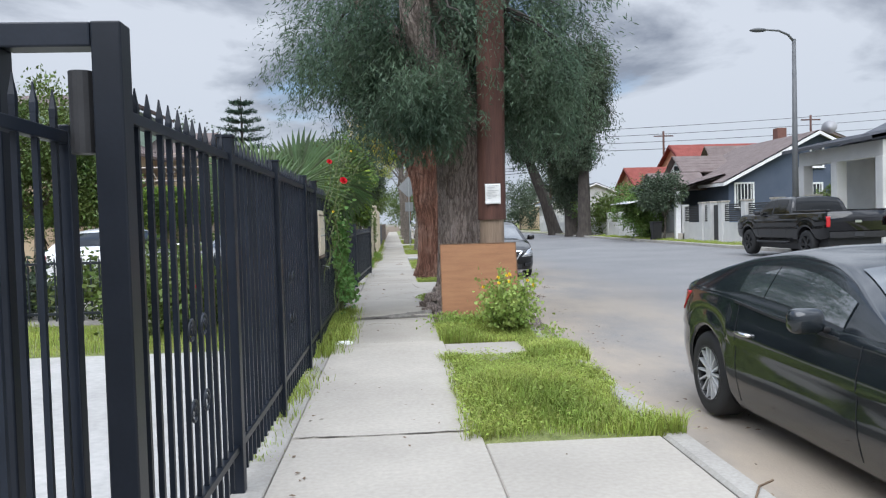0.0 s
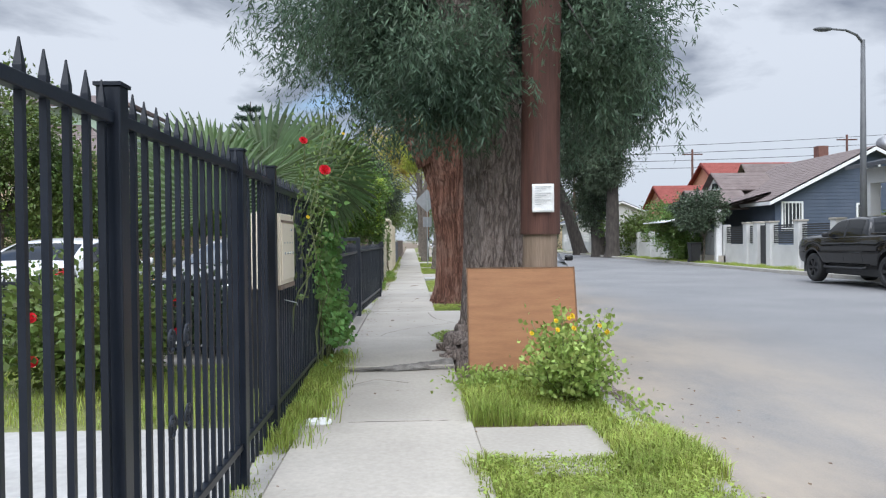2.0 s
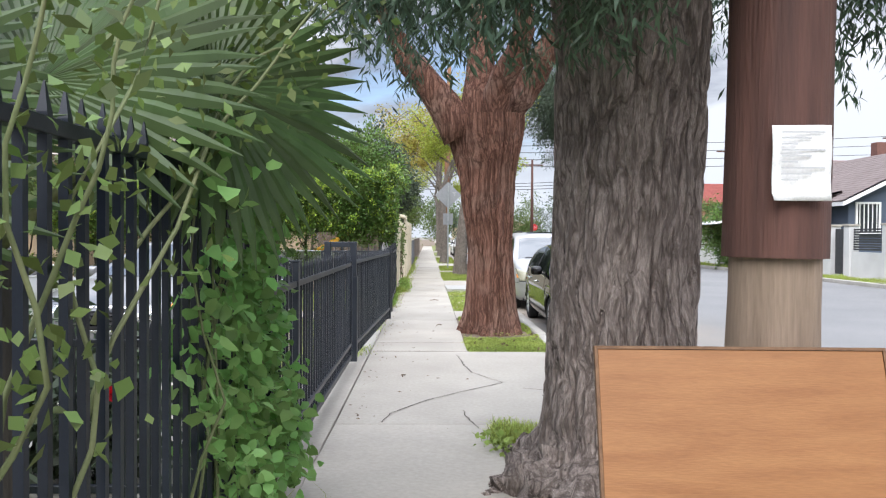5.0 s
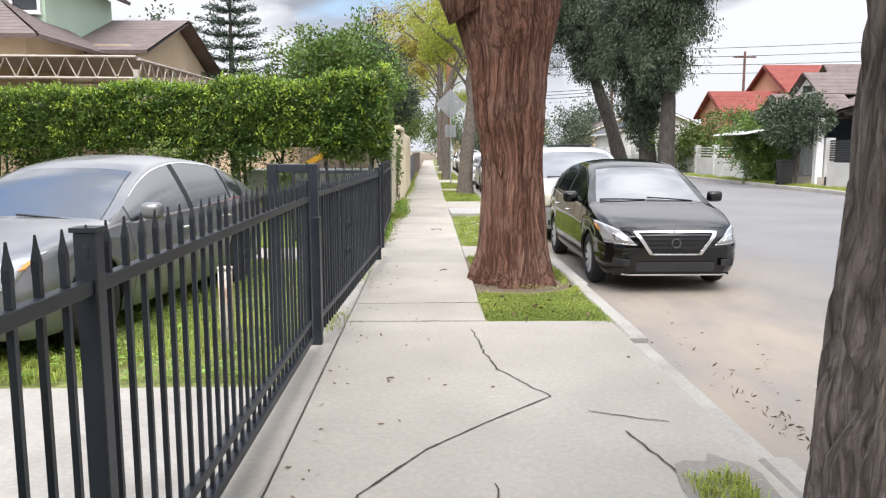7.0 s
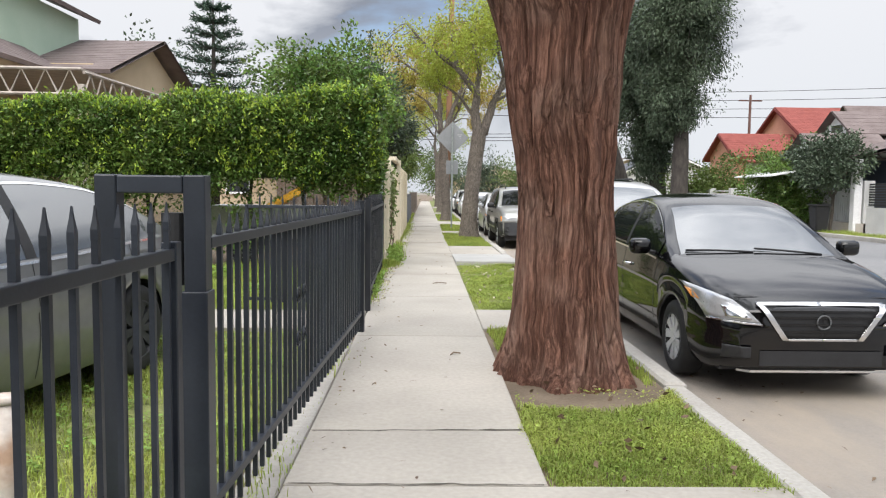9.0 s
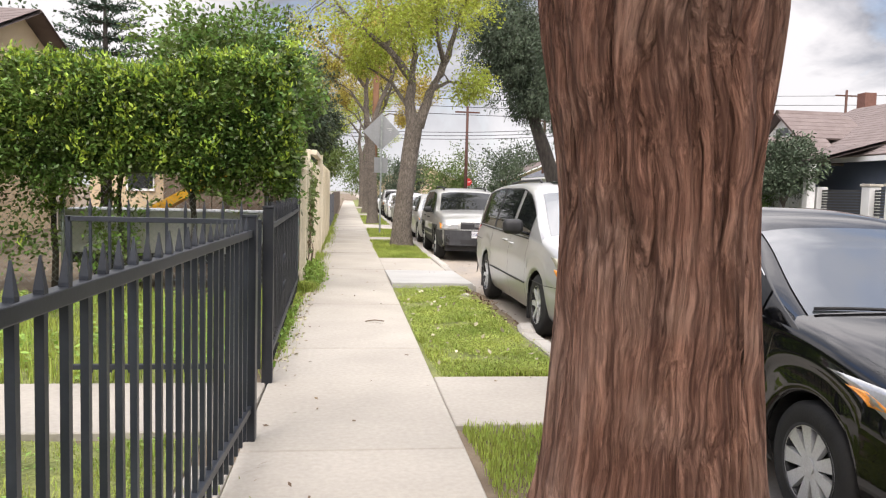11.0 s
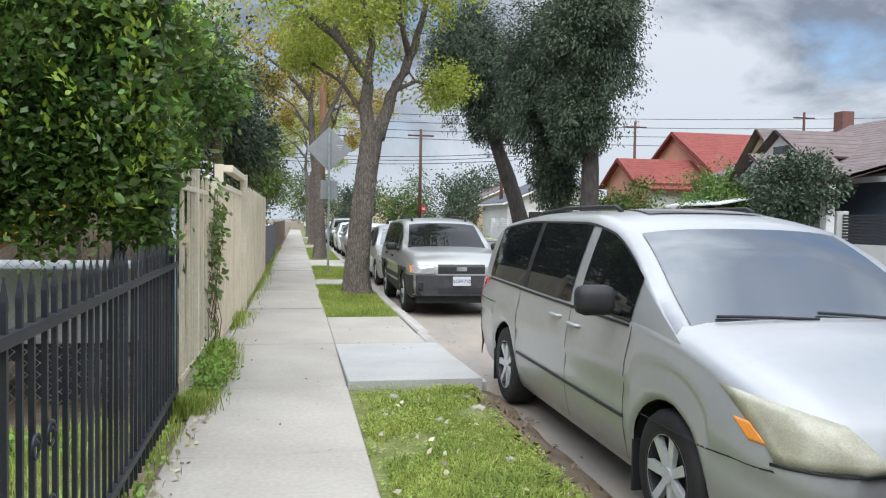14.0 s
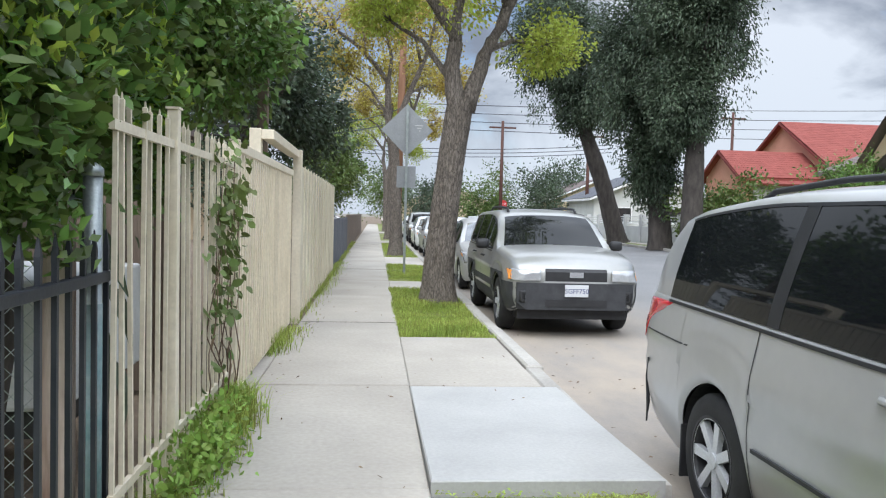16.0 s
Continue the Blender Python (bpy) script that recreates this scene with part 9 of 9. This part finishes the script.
# ---- playground bits and shed behind the hedge ----
sl = thing("slide", pose(-2.85, 29.2, 0), "yellow plastic play slide behind the chain-link", "slide")
part("chute", prism(bmesh.new(), [(-0.35, 1.05), (0.9, 1.75), (0.9, 1.6), (-0.35, 0.9)], "y", 0, 0.5), M["slide"], sl)
part("leg", boxed(0.75, 0.85, 0.2, 0.3, -0.05, 1.6), M["wood_fence"], sl)
part("leg", boxed(-0.3, -0.2, 0.2, 0.3, -0.05, 0.92), M["wood_fence"], sl)
shed = thing("shed", pose(-2.2, 30.2, 0), "dark brown timber shed behind the hedge", "shed")
for i in range(9):
    part("board", boxed(-1.0 + i * 0.2, -0.815 + i * 0.2, 0, 0.03, 0, 2.0), M["wood_fence"], shed)
part("back_wall", boxed(-1.0, 0.8, 0.9, 1.0, -0.05, 2.0), M["wood_fence"], shed)
part("roof", boxed(-1.1, 0.9, -0.1, 1.1, 2.0, 2.06), M["shingle"], shed)
tbl = thing("trailer_box", pose(-2.45, 27.85, 0), "pale grey box trailer behind the chain-link", "trailer")
part("panel", boxed(-1.6, 1.3, 0, 1.2, 0.45, 1.05, 0.02), M["white_wall"], tbl)
part("chassis", boxed(-1.5, 1.2, 0.1, 1.1, 0.3, 0.44), M["black_plastic"], tbl)
for x in (-0.9, 0.7):
    part("wheel", tube(bmesh.new(), [(x, 0.02, 0.24), (x, 0.16, 0.24)], 0.26, 18), M["tyre"], tbl)
# vine on the tan fence
vt = thing("vine", pose(0, 0, 0), "thin dry vine with green leaves on the tan fence", "vine")
g = np.random.default_rng(88)
bm = bmesh.new()
P = []
for i in range(12):
    y0 = 28.95 + 0.07 * i + 0.1 * math.sin(i * 3.7)
    top = 0.9 + 0.85 * abs(math.sin(i * 1.9))
    pts = limb(bm, (-0.72, y0, 0.05), (-0.69, y0 + 0.22 * math.sin(i * 2), top), 0.006, 0.0025, i + 3.0, 0, 5, 9)
    P += [np.array(p) + g.normal(size=(2 if p.z < 1.15 else 7, 3)) * [0.04, 0.07, 0.08] for p in pts[4:]]
part("stems", bm, M["debris"], vt, smooth=True, kind="stuff")
part("leaves", leaf_mesh("leaves", np.concatenate(P), 0.07, 0.045, g, 0.45, np.tile([0.8, -0.5, 0.0], (len(np.concatenate(P)), 1)), 0.4, True), M["leaf_bush"], vt)
# long-leaved plant pushing through the pickets
lp = thing("long_leaf_plant", pose(-0.92, 27.62, 0), "dark long-leaved plant pushing through the tan pickets", "plant")
for i, (z, yaw, ln) in enumerate(((1.34, -28, 0.30), (1.12, -8, 0.27), (0.96, -35, 0.33), (0.78, -18, 0.26), (1.22, -60, 0.22))):
    bm = bmesh.new()
    rows = []
    for k in range(8):
        f = k / 7
        w = 0.042 * math.sin(math.pi * min(1, f * 0.92 + 0.06)) ** 0.7 * (1 - 0.5 * f)
        rows.append([bm.verts.new((0.10 + ln * f, sd * w, 0.05 * f - 0.17 * f * f + (0.012 if sd else 0.0))) for sd in (-1, 0, 1)])
    for a, b in zip(rows, rows[1:]):
        bm.faces.new((a[0], a[1], b[1], b[0]))
        bm.faces.new((a[1], a[2], b[2], b[1]))
    part("leaf", bm, M["leaf_far"], lp, smooth=True, m=pose(0, 0.03 * i, z, 25 - 12 * i, 34 + 9 * (i % 3), yaw - 25))
part("stalk", tube(bmesh.new(), [(0.0, 0, -0.05), (0.03, 0.05, 0.7), (0.02, 0.06, 1.4)], [0.02, 0.016, 0.01], 8), M["stem"], lp, smooth=True)
op_ = thing("timber_post", pose(-0.93, 27.30, 0), "old brown timber post with peeling white paint", "post")
part("shaft", boxed(-0.05, 0.05, -0.045, 0.045, -0.05, 1.62, 0.008), mat("peeling_post", (0.13, 0.075, 0.05), (0.36, 0.30, 0.25), 9, 0.9, 0.3, stretch=(1, 1, 0.12), contrast=0.14), op_)
part("band", boxed(-0.054, 0.054, -0.049, 0.049, 1.40, 1.43), M["galv"], op_)
stk = solo("sticker", boxed(-0.035, 0.035, -0.002, 0.0, -0.02, 0.02), mat("blue_sticker", (0.12, 0.25, 0.4), (0.6, 0.65, 0.7), 40, 0.5, 0), "small blue and white sticker on a post", "sticker", m=pose(-0.915, 27.253, 1.345, 0, -25, 0))

# ---- litter, leaves, stones ----
rng = np.random.default_rng(990)
lit = solo("paper_litter", boxed(-0.09, 0.09, -0.06, 0.06, 0, 0.05, 0.02), M["paper"], "crumpled white paper cup litter by the fence", "litter", m=pose(-0.56, 8.68, 0.0, 0, 0, 20))
for ob_v in lit.data.vertices:
    ob_v.co += Vector((noise.noise(ob_v.co * 30), noise.noise(ob_v.co * 30 + Vector((3, 0, 0))), 0)) * 0.02
n = 420
y = rng.uniform(1, 45, n)
x = np.where(rng.uniform(0, 1, n) < 0.5, -0.6 + 0.12 * np.abs(rng.normal(size=n)), rng.uniform(-0.6, 1.6, n))
P = np.stack([x, y, np.full(n, 0.006)], 1)
d = rng.normal(size=(n, 3)) * [1, 1, 0.12]
d /= np.linalg.norm(d, axis=1, keepdims=True)
s = np.cross(d, [0, 0, 1.0])
L_ = 0.02 + 0.03 * rng.uniform(0, 1, (n, 1))
v = np.stack([P, P + d * L_ * 0.5 + s * L_ * 0.22 + [0, 0, 0.006], P + d * L_ + [0, 0, 0.004], P + d * L_ * 0.5 - s * L_ * 0.22], 1)
solo("fallen_leaves", np_mesh("fallen", v.reshape(-1, 3), np.arange(n * 4).reshape(n, 4)), M["debris"], "small dry leaves scattered on the pavement", "leaves", kind="stuff")
n = 260
P = np.stack([rng.uniform(1.9, 2.9, n) ** 1.0, rng.uniform(1, 36, n), np.full(n, ROAD_Z + 0.024)], 1)
d = rng.normal(size=(n, 3)) * [1, 1, 0.1]
d /= np.linalg.norm(d, axis=1, keepdims=True)
s = np.cross(d, [0, 0, 1.0])
v = np.stack([P, P + d * 0.02 + s * 0.01 + [0, 0, 0.006], P + d * 0.045, P + d * 0.02 - s * 0.01], 1)
solo("gutter_litter", np_mesh("gutter_litter", v.reshape(-1, 3), np.arange(n * 4).reshape(n, 4)), M["debris"], "dry leaves and twigs in the gutter", "leaves", kind="stuff")
for i, (x, y, l, a) in enumerate(((2.35, 14.9, 0.25, 20), (2.7, 15.1, 0.3, 70), (0.1, 24.95, 0.2, 5), (0.2, 20.1, 0.1, 40), (-0.2, 15.6, 0.09, 80), (1.72, 3.6, 0.3, 50), (2.2, 13.9, 0.2, 10))):
    bm = tube(bmesh.new(), [(0, 0, 0.006), (l * 0.5, 0.02, 0.016), (l, -0.01, 0.008)], 0.006, 5)
    solo("fallen_twig", bm, M["debris"], "small dry twig lying on the ground", "twig", "twigs", m=pose(x, y, 0.002 if x < 1.84 else ROAD_Z + 0.02, 0, 0, a))
for i in range(26):
    bm = bmesh.new()
    bmesh.ops.create_icosphere(bm, subdivisions=2, radius=1.0)
    r = float(rng.uniform(0.02, 0.07))
    for vv in bm.verts:
        vv.co *= r * (1 + 0.4 * noise.noise(vv.co * 1.5 + Vector((i, 0, 0))))
        vv.co.z *= 0.55
    yy = float(rng.uniform(24.9, 28.0)) if i < 14 else float(rng.uniform(9.2, 11.0))
    xx = float(rng.uniform(1.5, 1.95) if i % 3 else rng.uniform(0.7, 1.5)) if i < 14 else float(rng.uniform(1.65, 2.05))
    solo("rubble_stone", bm, M["kerb"], "small lump of broken concrete at the verge edge", "stone", "rubble", smooth=False, m=pose(xx, yy, -0.02 if xx < 1.65 else -0.085 if xx < 1.84 else ROAD_Z + 0.03))
g = np.random.default_rng(616)
M["pale_leaf"] = mat("pale_dry_leaf", (0.36, 0.32, 0.2), (0.56, 0.52, 0.38), 6, 0.8, 0.1, island=0.3)
for lx0, lx1, ly0, ly1, n, mm, lab in ((0.6, 1.65, 22.7, 27.9, 70, "pale_leaf", "pale dry leaves lying in the verge grass"), (1.55, 1.95, 24.9, 28.0, 200, "debris", "brown leaf litter along the crumbled verge edge"), (0.65, 1.6, 17.4, 20.6, 60, "debris", "brown leaf litter round the tree's foot"), (-0.66, -0.50, 22.6, 27.3, 90, "pale_leaf", "pale dry leaves along the foot of the low fence")):
    P = np.stack([g.uniform(lx0, lx1, n), g.uniform(ly0, ly1, n), np.full(n, 0.0)], 1)
    P[:, 2] = np.where(P[:, 0] > 1.65, -0.04 - 0.10 * (P[:, 0] - 1.65) / 0.3, 0.01 if lx0 > 0 else 0.006) + 0.012
    solo("leaf_litter", leaf_mesh("leaf_litter", P, 0.05, 0.03, g, 0.0, np.tile([0.6, 0.2, 0.05], (n, 1)) * g.choice([-1, 1], (n, 1))), M[mm], lab, "leaves", kind="stuff")
# root-lifted mound at the kerb
v = []
q = []
for j in range(25):
    for i in range(13):
        fx, fy = i / 12, j / 24
        z = 0.16 * math.sin(math.pi * fx) ** 0.8 * math.sin(math.pi * fy) ** 0.7 + 0.05 * noise.noise(Vector((fx * 6, fy * 9, 4)))
        v.append((1.35 + 0.72 * fx, 9.25 + 3.2 * fy, ROAD_Z + 0.02 + max(0, z) * 1.6))
for j in range(24):
    for i in range(12):
        k = j * 13 + i
        q.append((k, k + 1, k + 14, k + 13))
solo("root_mound", np_mesh("mound", v, q, True), M["bark_grey"], "gnarled root mound bulging over the kerb", "roots", kind="structure")
# small heaps of dry debris on the asphalt
g = np.random.default_rng(515)
for x, y, a, b, n in ((2.75, 14.6, 0.08, 0.1, 60), (2.15, 15.2, 0.07, 0.5, 60), (3.3, 16.4, 0.1, 0.04, 22)):
    P = np.stack([x + a * g.normal(size=n), y + b * g.normal(size=n), ROAD_Z + 0.02 + 0.03 * g.uniform(0, 1, n) ** 2], 1)
    solo("leaf_heap", leaf_mesh("leaf_heap", P, 0.045, 0.014, g, 0.0, None), M["debris"], "small heap of dry leaves and twigs on the asphalt", "leaves", kind="stuff")
